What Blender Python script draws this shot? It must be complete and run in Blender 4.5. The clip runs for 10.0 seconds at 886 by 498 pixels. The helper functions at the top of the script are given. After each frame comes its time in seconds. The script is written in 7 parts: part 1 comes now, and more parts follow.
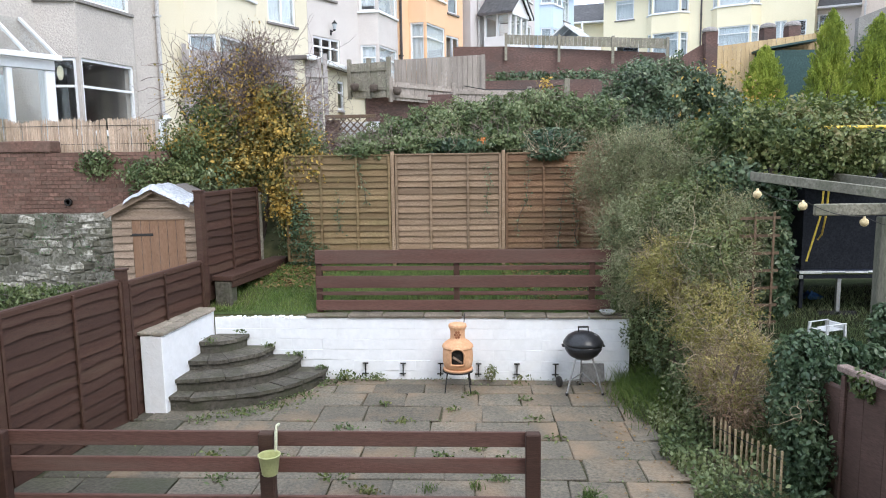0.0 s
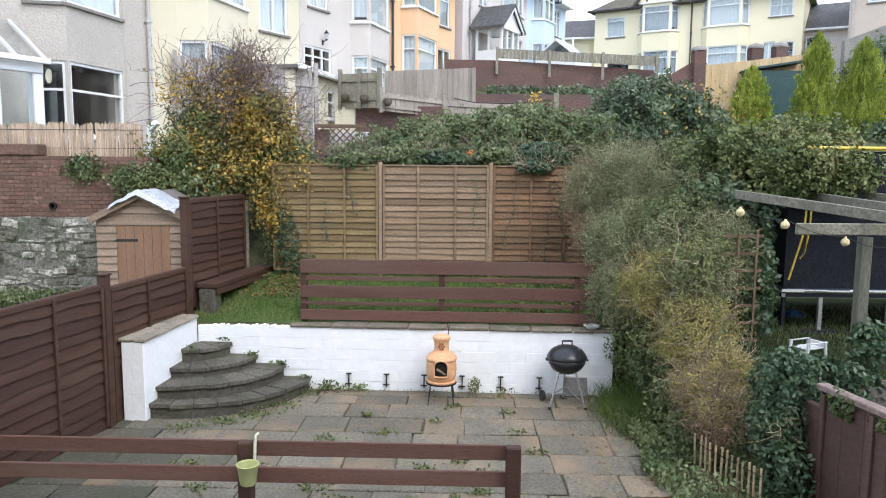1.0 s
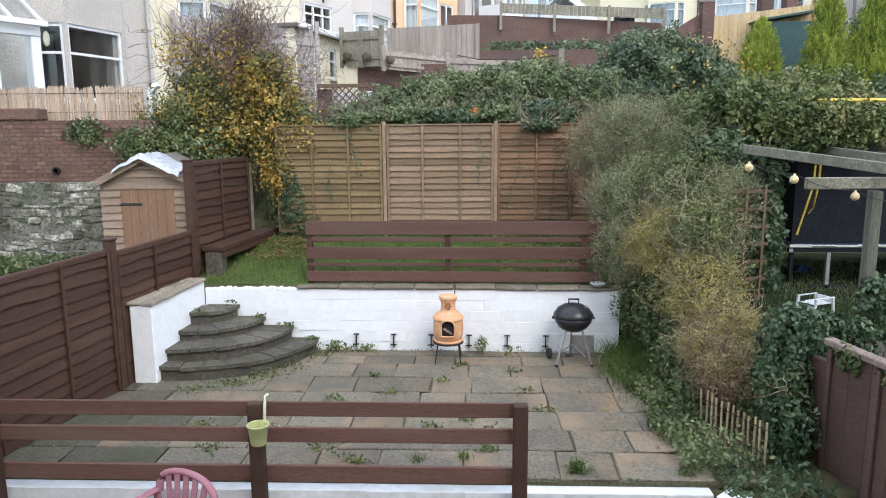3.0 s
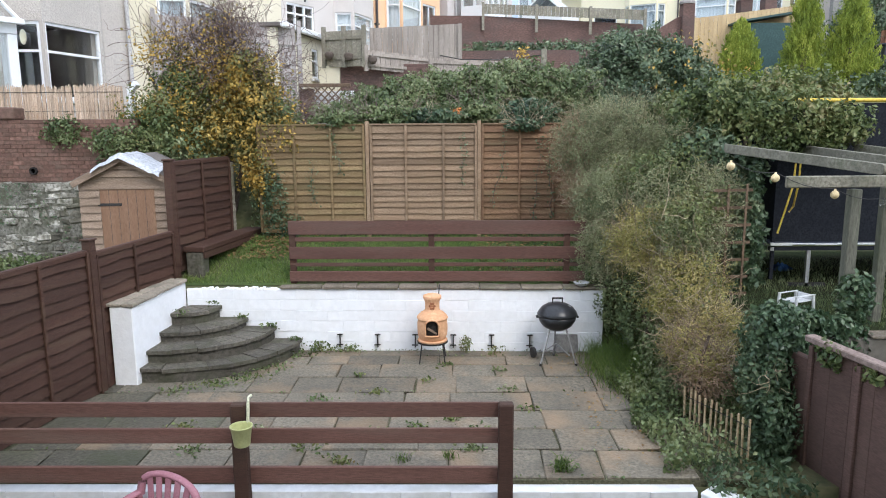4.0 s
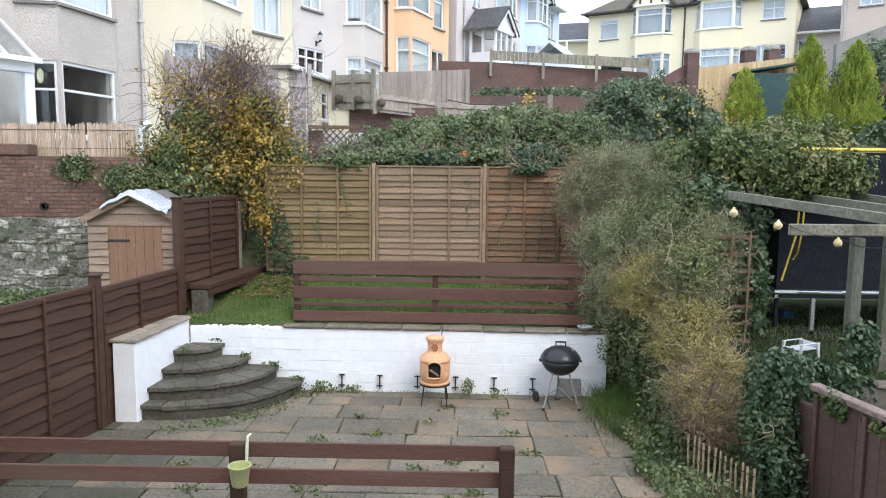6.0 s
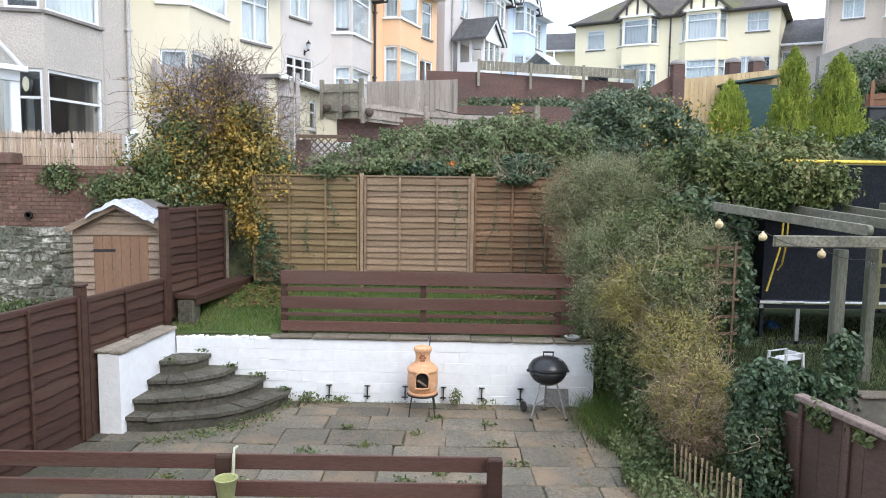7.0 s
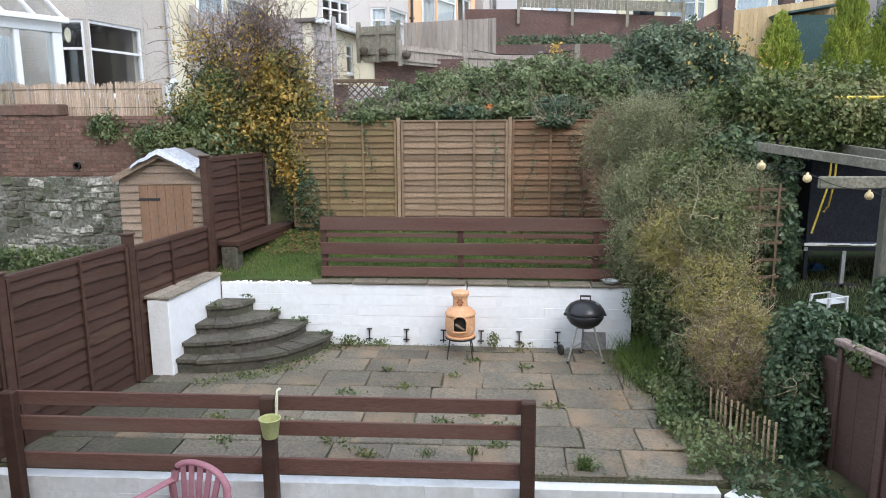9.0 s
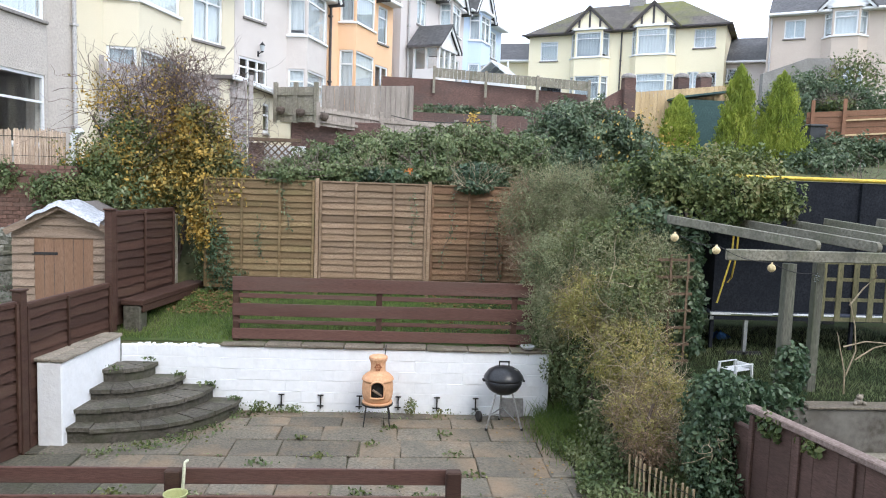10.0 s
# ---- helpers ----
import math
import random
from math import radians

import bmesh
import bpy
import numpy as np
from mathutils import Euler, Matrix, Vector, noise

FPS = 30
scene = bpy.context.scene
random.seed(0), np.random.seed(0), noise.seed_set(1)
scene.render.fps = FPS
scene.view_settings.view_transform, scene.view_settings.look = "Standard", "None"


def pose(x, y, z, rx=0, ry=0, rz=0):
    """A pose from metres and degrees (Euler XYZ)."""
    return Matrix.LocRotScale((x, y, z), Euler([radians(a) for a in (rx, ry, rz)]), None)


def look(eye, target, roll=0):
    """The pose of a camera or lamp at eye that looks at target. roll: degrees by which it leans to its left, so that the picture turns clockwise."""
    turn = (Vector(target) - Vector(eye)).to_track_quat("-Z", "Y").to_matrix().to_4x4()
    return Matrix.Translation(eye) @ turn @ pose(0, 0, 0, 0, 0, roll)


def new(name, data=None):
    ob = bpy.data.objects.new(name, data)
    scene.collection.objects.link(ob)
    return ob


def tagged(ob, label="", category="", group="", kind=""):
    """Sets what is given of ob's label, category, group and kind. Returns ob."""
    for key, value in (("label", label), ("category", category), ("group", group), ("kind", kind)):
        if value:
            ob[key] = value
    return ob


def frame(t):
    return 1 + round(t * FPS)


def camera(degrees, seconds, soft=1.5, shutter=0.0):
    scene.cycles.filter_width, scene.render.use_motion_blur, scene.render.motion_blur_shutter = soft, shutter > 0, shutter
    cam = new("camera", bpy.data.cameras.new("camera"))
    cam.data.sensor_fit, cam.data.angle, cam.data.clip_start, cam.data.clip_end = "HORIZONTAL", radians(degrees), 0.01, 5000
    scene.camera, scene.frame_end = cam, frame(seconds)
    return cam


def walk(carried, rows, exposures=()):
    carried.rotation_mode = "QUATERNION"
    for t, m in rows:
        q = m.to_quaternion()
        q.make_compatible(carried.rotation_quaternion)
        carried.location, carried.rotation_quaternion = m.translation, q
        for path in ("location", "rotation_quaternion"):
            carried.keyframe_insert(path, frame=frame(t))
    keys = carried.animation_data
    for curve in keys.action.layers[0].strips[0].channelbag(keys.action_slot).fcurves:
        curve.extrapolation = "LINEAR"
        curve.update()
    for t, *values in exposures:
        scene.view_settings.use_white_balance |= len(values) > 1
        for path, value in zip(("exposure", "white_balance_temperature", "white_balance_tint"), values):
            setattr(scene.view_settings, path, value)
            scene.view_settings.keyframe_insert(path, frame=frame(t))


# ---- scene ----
cam = camera(63.9, 10.0, soft=1.0)

PATH = [
    (0, (-0.024, -0.029, 3.212), (-0.115, 1.951, 2.948), -0.78),
    (0.5, (-0.002, -0.030, 3.221), (-0.092, 1.953, 2.984), -0.22),
    (1, (0.014, -0.034, 3.213), (-0.045, 1.952, 2.981), 0.47),
    (1.5, (-0.016, -0.035, 3.225), (-0.107, 1.940, 2.925), -0.43),
    (2, (-0.010, -0.036, 3.224), (-0.084, 1.942, 2.936), -0.20),
    (2.5, (0.007, -0.066, 3.217), (-0.124, 1.914, 2.967), -1.68),
    (2.7, (0.012, -0.036, 3.221), (-0.080, 1.942, 2.937), -0.96),
    (3.8, (0.029, 0.027, 3.169), (-0.038, 1.984, 2.760), 0.27),
    (4, (-0.000, 0.020, 3.190), (-0.026, 1.990, 2.848), -0.35),
    (4.5, (-0.006, 0.001, 3.210), (-0.005, 1.982, 2.930), -0.02),
    (5, (-0.021, -0.011, 3.246), (-0.007, 1.975, 3.009), -0.14),
    (5.5, (-0.001, -0.020, 3.208), (-0.038, 1.967, 2.986), 0.41),
    (5.7, (0.012, -0.016, 3.192), (-0.032, 1.970, 2.965), 0.65),
    (6.8, (0.019, -0.019, 3.203), (-0.009, 1.970, 2.992), 0.20),
    (7, (0.012, -0.026, 3.219), (0.005, 1.964, 3.017), 0.77),
    (7.5, (-0.053, -0.012, 3.212), (-0.070, 1.982, 3.055), 0.76),
    (8, (-0.068, 0.007, 3.219), (-0.107, 2.001, 3.064), 1.43),
    (8.5, (0.009, 0.027, 3.209), (-0.076, 1.995, 2.862), 0.33),
    (9, (0.093, -0.049, 3.264), (-0.032, 1.914, 2.901), -0.31),
    (9.5, (-0.015, -0.034, 3.272), (-0.072, 1.949, 3.011), -0.77),
    (10, (-0.082, 0.046, 3.243), (0.050, 2.033, 3.061), 1.98),
]
walk(cam, [(t, look(*v)) for t, *v in PATH], exposures=[(0.0, 1.05), (2.7, 1.05), (3.8, 1.0), (4.5, 1.05), (8.0, 1.05), (8.5, 0.97), (9.1, 0.97), (9.5, 1.05), (10.0, 1.05)])

# ---- world and light: bright overcast sky ----
world = bpy.data.worlds.new("overcast_sky")
scene.world = world
world.use_nodes = True
wn, wl = world.node_tree.nodes, world.node_tree.links
sky = wn.new("ShaderNodeTexSky")
sky.sky_type, sky.sun_disc = "NISHITA", False
sky.sun_elevation, sky.sun_rotation = radians(48), radians(148)
bg_sky = wn["Background"]
bg_sky.inputs["Strength"].default_value = 0.06
bg_cloud = wn.new("ShaderNodeBackground")
bg_cloud.inputs["Color"].default_value = (0.865, 0.95, 1.10, 1)
bg_cloud.inputs["Strength"].default_value = 0.92
add = wn.new("ShaderNodeAddShader")
wl.new(sky.outputs[0], bg_sky.inputs["Color"])
wl.new(bg_sky.outputs[0], add.inputs[0])
wl.new(bg_cloud.outputs[0], add.inputs[1])
wl.new(add.outputs[0], wn["World Output"].inputs["Surface"])
sun = new("sun", bpy.data.lights.new("sun", "SUN"))
sun.data.energy, sun.data.angle, sun.data.color = 0.8, radians(25), (1.0, 0.96, 0.9)
sun.matrix_world = look((10, -12, 21), (0, 4, 0))


# ---- materials ----
def mat(name, c1, c2, scale=4.0, rough=0.8, bump=0.25, fine=60.0, rnd=0.12, stretch=(1, 1, 1),
        stain=None, stain_scale=1.2, stain_amount=0.5, metal=0.0, island=0.0, depth=0.004, speck=0.72):
    """Two-scale noise colour with optional stains, and variation by object or island."""
    m = bpy.data.materials.new(name)
    m.use_nodes = True
    n, l = m.node_tree.nodes, m.node_tree.links
    bsdf = n["Principled BSDF"]
    bsdf.inputs["Roughness"].default_value = rough
    bsdf.inputs["Metallic"].default_value = metal
    bsdf.inputs["Specular IOR Level"].default_value = 0.35
    tc, mp, oi = n.new("ShaderNodeTexCoord"), n.new("ShaderNodeMapping"), n.new("ShaderNodeObjectInfo")
    mp.inputs["Scale"].default_value = stretch
    l.new(tc.outputs["Object"], mp.inputs["Vector"])
    w = n.new("ShaderNodeMath")
    w.operation = "MULTIPLY"
    w.inputs[1].default_value = 37.0
    l.new(oi.outputs["Random"], w.inputs[0])

    def noisy(s, detail):
        t = n.new("ShaderNodeTexNoise")
        t.noise_dimensions = "4D"
        t.inputs["Scale"].default_value, t.inputs["Detail"].default_value = s, detail
        t.inputs["Roughness"].default_value = 0.6
        l.new(mp.outputs[0], t.inputs["Vector"])
        l.new(w.outputs[0], t.inputs["W"])
        return t.outputs["Fac"]

    def mixed(fac, a, b, blend="MIX"):
        x = n.new("ShaderNodeMix")
        x.data_type, x.blend_type = "RGBA", blend
        for sock, v in ((x.inputs[0], fac), (x.inputs[6], a), (x.inputs[7], b)):
            if hasattr(v, "is_linked"):
                l.new(v, sock)
            else:
                sock.default_value = (*v, 1) if isinstance(v, tuple) else v
        return x.outputs[2]

    def ramp(sock, lo, hi):
        r = n.new("ShaderNodeMapRange")
        r.inputs[1].default_value, r.inputs[2].default_value = lo, hi
        l.new(sock, r.inputs[0])
        return r.outputs[0]

    big, small = noisy(scale, 4), noisy(fine, 3)
    col = mixed(ramp(big, 0.32, 0.68), c1, c2)
    dark = tuple(v * speck for v in c1)
    col = mixed(ramp(small, 0.62, 0.35), col, dark)
    if stain:
        s = n.new("ShaderNodeMath")
        s.operation = "MULTIPLY"
        s.inputs[1].default_value = stain_amount
        l.new(ramp(noisy(stain_scale, 6), 0.48, 0.66), s.inputs[0])
        col = mixed(s.outputs[0], col, stain)
    hsv = n.new("ShaderNodeHueSaturation")
    src, amount = (n.new("ShaderNodeNewGeometry").outputs["Random Per Island"], island) if island else (oi.outputs["Random"], rnd)
    v = n.new("ShaderNodeMapRange")
    v.inputs[3].default_value, v.inputs[4].default_value = 1 - amount, 1 + amount
    l.new(src, v.inputs[0])
    l.new(v.outputs[0], hsv.inputs["Value"])
    l.new(col, hsv.inputs["Color"])
    l.new(hsv.outputs[0], bsdf.inputs["Base Color"])
    if bump:
        b = n.new("ShaderNodeBump")
        b.inputs["Strength"].default_value, b.inputs["Distance"].default_value = bump, depth * 3
        l.new(small, b.inputs["Height"])
        l.new(b.outputs[0], bsdf.inputs["Normal"])
    return m


def leaf_mat(name, colours, rough=0.5, glow=0.25):
    """Leaves whose colour varies from leaf to leaf and in patches, a little light passing through."""
    m = bpy.data.materials.new(name)
    m.use_nodes = True
    n, l = m.node_tree.nodes, m.node_tree.links
    bsdf, out = n["Principled BSDF"], n["Material Output"]
    bsdf.inputs["Roughness"].default_value = rough
    bsdf.inputs["Specular IOR Level"].default_value = 0.35
    geo, tc, noi = n.new("ShaderNodeNewGeometry"), n.new("ShaderNodeTexCoord"), n.new("ShaderNodeTexNoise")
    noi.inputs["Scale"].default_value = 1.6
    l.new(tc.outputs["Object"], noi.inputs["Vector"])
    mixv = n.new("ShaderNodeMath")
    mixv.operation = "MULTIPLY_ADD"
    mixv.inputs[1].default_value = 0.55
    off = n.new("ShaderNodeMath")
    off.operation = "MULTIPLY_ADD"
    off.inputs[1].default_value, off.inputs[2].default_value = 1.5, -0.52
    l.new(noi.outputs["Fac"], off.inputs[0])
    l.new(geo.outputs["Random Per Island"], mixv.inputs[0])
    l.new(off.outputs[0], mixv.inputs[2])
    cr = n.new("ShaderNodeValToRGB")
    while len(cr.color_ramp.elements) < len(colours):
        cr.color_ramp.elements.new(0.5)
    for i, c in enumerate(colours):
        cr.color_ramp.elements[i].position = i / max(1, len(colours) - 1)
        cr.color_ramp.elements[i].color = (*c, 1)
    l.new(mixv.outputs[0], cr.inputs[0])
    l.new(cr.outputs[0], bsdf.inputs["Base Color"])
    tr, mx = n.new("ShaderNodeBsdfTranslucent"), n.new("ShaderNodeMixShader")
    l.new(cr.outputs[0], tr.inputs["Color"])
    mx.inputs[0].default_value = glow
    l.new(bsdf.outputs[0], mx.inputs[1])
    l.new(tr.outputs[0], mx.inputs[2])
    l.new(mx.outputs[0], out.inputs["Surface"])
    return m


def glass_mat(name, tint):
    m = bpy.data.materials.new(name)
    m.use_nodes = True
    n, l = m.node_tree.nodes, m.node_tree.links
    n.remove(n["Principled BSDF"])
    t, g, f, x = n.new("ShaderNodeBsdfTransparent"), n.new("ShaderNodeBsdfGlossy"), n.new("ShaderNodeLayerWeight"), n.new("ShaderNodeMixShader")
    t.inputs[0].default_value = (*tint, 1)
    g.inputs["Roughness"].default_value = 0.03
    f.inputs[0].default_value = 0.5
    pw, ma = n.new("ShaderNodeMath"), n.new("ShaderNodeMath")
    pw.operation, ma.operation = "POWER", "MULTIPLY_ADD"
    pw.inputs[1].default_value, ma.inputs[1].default_value, ma.inputs[2].default_value = 4.0, 0.8, 0.045
    l.new(f.outputs["Facing"], pw.inputs[0])
    l.new(pw.outputs[0], ma.inputs[0])
    l.new(ma.outputs[0], x.inputs[0])
    l.new(t.outputs[0], x.inputs[1])
    l.new(g.outputs[0], x.inputs[2])
    l.new(x.outputs[0], n["Material Output"].inputs["Surface"])
    return m


M = {}
M["brown_stain"] = mat("dark_brown_wood_stain", (0.054, 0.0245, 0.0165), (0.083, 0.04, 0.027), 2, 0.75, 0.4, 50, 0.18, (0.4, 0.4, 4), (0.072, 0.043, 0.028), 1.0, 0.7, speck=0.8)
M["brown_rail"] = mat("brown_stained_rail", (0.105, 0.05, 0.039), (0.152, 0.077, 0.06), 2, 0.7, 0.4, 50, 0.1, (0.3, 3, 3), (0.125, 0.088, 0.07), 1.6, 0.55, speck=0.8)
M["old_fence"] = mat("weathered_fence_wood", (0.22, 0.145, 0.09), (0.37, 0.27, 0.185), 1.3, 0.85, 0.5, 40, 0.26, (0.6, 3, 4), (0.17, 0.115, 0.065), 1.0, 0.6, speck=0.8)
M["algae_fence"] = mat("algae_stained_fence_wood", (0.177, 0.116, 0.0558), (0.307, 0.219, 0.121), 1.3, 0.85, 0.5, 40, 0.24, (0.6, 3, 4), (0.125, 0.108, 0.045), 0.9, 0.6, speck=0.8)
M["red_fence"] = mat("red_brown_fence_wood", (0.185, 0.1, 0.055), (0.34, 0.212, 0.125), 1.5, 0.85, 0.5, 45, 0.22, (0.6, 3, 4), (0.12, 0.1, 0.052), 0.9, 0.6)
M["grey_wood"] = mat("silvered_wood", (0.325, 0.275, 0.238), (0.47, 0.412, 0.36), 3, 0.85, 0.4, 50, 0.14, (4, 4, 0.5), (0.17, 0.15, 0.12), 2, 0.5)
M["lilac_wood"] = mat("lilac_grey_fence_wood", (0.4, 0.365, 0.35), (0.53, 0.485, 0.465), 3, 0.85, 0.4, 50, 0.12, (4, 4, 0.5), (0.26, 0.225, 0.2), 2, 0.5)
M["grey_beam"] = mat("weathered_pergola_wood", (0.215, 0.192, 0.15), (0.36, 0.328, 0.268), 3, 0.85, 0.4, 30, 0.1, (1, 1, 1), (0.12, 0.125, 0.078), 2, 0.6, speck=0.8)
M["shed_wood"] = mat("shed_cladding", (0.264, 0.188, 0.136), (0.376, 0.284, 0.212), 3, 0.8, 0.4, 60, 0.12, (0.5, 3, 4), (0.15, 0.11, 0.08), 1.6, 0.5)
M["shed_door"] = mat("tan_door_boards", (0.235, 0.132, 0.08), (0.325, 0.195, 0.125), 3, 0.75, 0.4, 40, 0.12, (4, 4, 0.4), (0.17, 0.095, 0.06), 1.5, 0.5, speck=0.85)
M["new_wood"] = mat("pale_new_timber", (0.52, 0.37, 0.2), (0.63, 0.47, 0.28), 3, 0.8, 0.3, 50, 0.1, (4, 4, 0.5))
M["orange_wood"] = mat("orange_fence_wood", (0.215, 0.105, 0.06), (0.3, 0.155, 0.092), 2, 0.8, 0.3, 30, 0.14, (1, 1, 4), (0.15, 0.085, 0.055), 1, 0.5)
M["white_wall"] = mat("white_masonry_paint", (0.83, 0.845, 0.87), (0.88, 0.89, 0.91), 2.5, 0.7, 0.35, 11, 0.015, (1, 1, 1), (0.74, 0.74, 0.73), 2.6, 0.35, speck=0.97, depth=0.008)
M["slab"] = mat("riven_paving_stone", (0.12, 0.108, 0.085), (0.215, 0.185, 0.14), 1.5, 0.8, 0.9, 30, 0.2, (1, 1, 1), (0.275, 0.19, 0.118), 1.3, 0.6, speck=0.8, depth=0.006)
# second slab tone, lower and a little greener than the first
M["slab_dark"] = mat("algae_covered_paving_stone", (0.082, 0.077, 0.058), (0.15, 0.132, 0.1), 1.8, 0.8, 0.9, 30, 0.2, (1, 1, 1), (0.066, 0.074, 0.038), 1.6, 0.6, speck=0.8, depth=0.006)
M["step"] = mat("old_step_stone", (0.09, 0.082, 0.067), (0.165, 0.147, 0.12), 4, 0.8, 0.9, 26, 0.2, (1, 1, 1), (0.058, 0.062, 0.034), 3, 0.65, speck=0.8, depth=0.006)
# riser tone, set below that of the treads
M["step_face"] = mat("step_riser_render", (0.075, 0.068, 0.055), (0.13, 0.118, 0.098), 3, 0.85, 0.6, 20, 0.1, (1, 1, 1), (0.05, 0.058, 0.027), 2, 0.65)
M["coping"] = mat("coping_stone", (0.27, 0.235, 0.19), (0.40, 0.34, 0.27), 3, 0.8, 0.5, 40, 0.16, (1, 1, 1), (0.13, 0.14, 0.08), 2.5, 0.5)
M["coping_dark"] = mat("mossy_coping_stone", (0.165, 0.138, 0.108), (0.29, 0.24, 0.19), 3, 0.85, 0.5, 40, 0.2, (1, 1, 1), (0.1, 0.105, 0.058), 2.5, 0.6)
M["pergola_wood"] = mat("mossy_pergola_wood", (0.15, 0.143, 0.112), (0.265, 0.25, 0.2), 3, 0.85, 0.4, 30, 0.1, (1, 1, 1), (0.095, 0.105, 0.062), 2, 0.6, speck=0.8)
M["lattice_wood"] = mat("olive_lattice_wood", (0.15, 0.14, 0.075), (0.25, 0.228, 0.125), 3, 0.85, 0.3, 40, 0.12, (3, 3, 0.6))
M["slate_grey"] = mat("grey_leaning_stone", (0.2, 0.195, 0.19), (0.28, 0.27, 0.26), 4, 0.85, 0.4, 30, 0.05)
M["joint"] = mat("earthy_joint", (0.077, 0.077, 0.0462), (0.14, 0.133, 0.091), 5, 0.95, 0.8, 40, 0)
M["turf"] = mat("turf", (0.05, 0.085, 0.02), (0.10, 0.13, 0.035), 2, 0.95, 0.8, 60, 0, (1, 1, 1), (0.11, 0.085, 0.05), 1.0, 0.6)
M["hill"] = mat("rough_ground", (0.07, 0.085, 0.035), (0.13, 0.12, 0.06), 0.5, 0.95, 0.6, 6, 0)
M["brick"] = mat("red_brick", (0.14, 0.075, 0.056), (0.225, 0.13, 0.1), 1.5, 0.85, 0.7, 16, 0.2, (1, 1, 1), (0.11, 0.08, 0.062), 0.9, 0.75, speck=0.75)
M["brick_far"] = mat("dark_red_brick", (0.13, 0.078, 0.067), (0.21, 0.125, 0.105), 0.9, 0.9, 0.4, 12, 0.2, (1, 1, 2.5), (0.09, 0.075, 0.07), 0.6, 0.7)
# pale stains are its own; the base is darkened for shade round the pergola
M["ledge"] = mat("stained_ledge_concrete", (0.085, 0.075, 0.06), (0.16, 0.145, 0.125), 1.5, 0.9, 0.4, 16, 0.1, (1, 1, 1), (0.24, 0.225, 0.205), 1.1, 0.6, speck=0.85)
M["choc"] = mat("chocolate_fence_paint", (0.085, 0.05, 0.041), (0.125, 0.075, 0.062), 1.5, 0.75, 0.3, 40, 0.12, (0.5, 0.5, 2), (0.07, 0.045, 0.035), 1, 0.5, speck=0.85)
M["cap_wood"] = mat("bleached_cap_rail", (0.22, 0.16, 0.14), (0.33, 0.26, 0.23), 2, 0.85, 0.4, 40, 0.1, (1, 1, 1), (0.12, 0.08, 0.065), 2, 0.6)
M["mortar"] = mat("mortar", (0.105, 0.063, 0.049), (0.148, 0.095, 0.075), 4, 0.95, 0.5, 40, 0)
M["lime_mortar"] = mat("old_lime_mortar", (0.1, 0.094, 0.075), (0.3, 0.285, 0.25), 2.6, 0.95, 0.8, 20, 0, (1, 1, 1), (0.07, 0.076, 0.042), 1.6, 0.7)
M["rubble"] = mat("rubble_stone", (0.075, 0.07, 0.052), (0.19, 0.172, 0.14), 3, 0.9, 0.9, 14, 0.25, (1, 1, 1), (0.06, 0.066, 0.035), 2.4, 0.75)
M["limewash"] = mat("patchy_lime", (0.14, 0.13, 0.1), (0.62, 0.59, 0.53), 5, 0.9, 0.9, 16, 0.3, (1, 1, 1), (0.075, 0.075, 0.045), 3.6, 0.6)
M["render_grey"] = mat("grey_pebbledash", (0.49, 0.445, 0.405), (0.595, 0.545, 0.495), 1.6, 0.9, 0.7, 26, 0, (1, 1, 1), (0.445, 0.4, 0.36), 0.7, 0.6, depth=0.01, speck=0.88)
M["render_cream"] = mat("cream_render", (0.66, 0.60, 0.465), (0.76, 0.695, 0.55), 0.6, 0.9, 0.25, 45, 0, (1, 1, 1), (0.6, 0.52, 0.36), 0.35, 0.4, depth=0.006, speck=0.93)
M["render_pink"] = mat("pale_pink_render", (0.6, 0.55, 0.52), (0.69, 0.64, 0.605), 0.8, 0.9, 0.4, 30, 0, (1, 1, 1), (0.5, 0.45, 0.42), 0.5, 0.5, depth=0.006, speck=0.93)
M["render_orange"] = mat("orange_render", (0.80, 0.52, 0.32), (0.86, 0.59, 0.39), 0.6, 0.9, 0.25, 45, 0, (1, 1, 1), (0.66, 0.34, 0.16), 0.3, 0.4, depth=0.006, speck=0.93)
M["render_taupe"] = mat("taupe_render", (0.60, 0.55, 0.53), (0.69, 0.64, 0.62), 0.6, 0.9, 0.25, 45, 0, (1, 1, 1), (0.45, 0.41, 0.4), 0.3, 0.5, depth=0.006, speck=0.93)
M["render_blue"] = mat("pale_blue_render", (0.55, 0.66, 0.82), (0.61, 0.72, 0.88), 0.6, 0.9, 0.25, 45, 0, (1, 1, 1), (0.44, 0.52, 0.64), 0.3, 0.4, depth=0.006, speck=0.93)
M["render_yellow"] = mat("pale_yellow_render", (0.80, 0.72, 0.52), (0.86, 0.78, 0.58), 0.4, 0.9, 0.2, 30, 0, (1, 1, 1), (0.74, 0.66, 0.47), 0.3, 0.4, depth=0.006, speck=0.95)
M["render_tan"] = mat("tan_render", (0.535, 0.45, 0.385), (0.615, 0.53, 0.458), 0.8, 0.9, 0.35, 30, 0, (1, 1, 1), (0.46, 0.39, 0.335), 0.5, 0.5, depth=0.006, speck=0.92)
M["upvc"] = mat("white_window_frame", (0.74, 0.75, 0.76), (0.8, 0.8, 0.81), 2, 0.4, 0, 30, 0.03, speck=0.97)
M["sill"] = mat("grey_sill", (0.22, 0.2, 0.19), (0.32, 0.3, 0.28), 3, 0.8, 0.2, 30, 0.1)
M["pipe_grey"] = mat("grey_downpipe", (0.5, 0.48, 0.47), (0.58, 0.56, 0.55), 2, 0.5, 0, 30, 0.05)
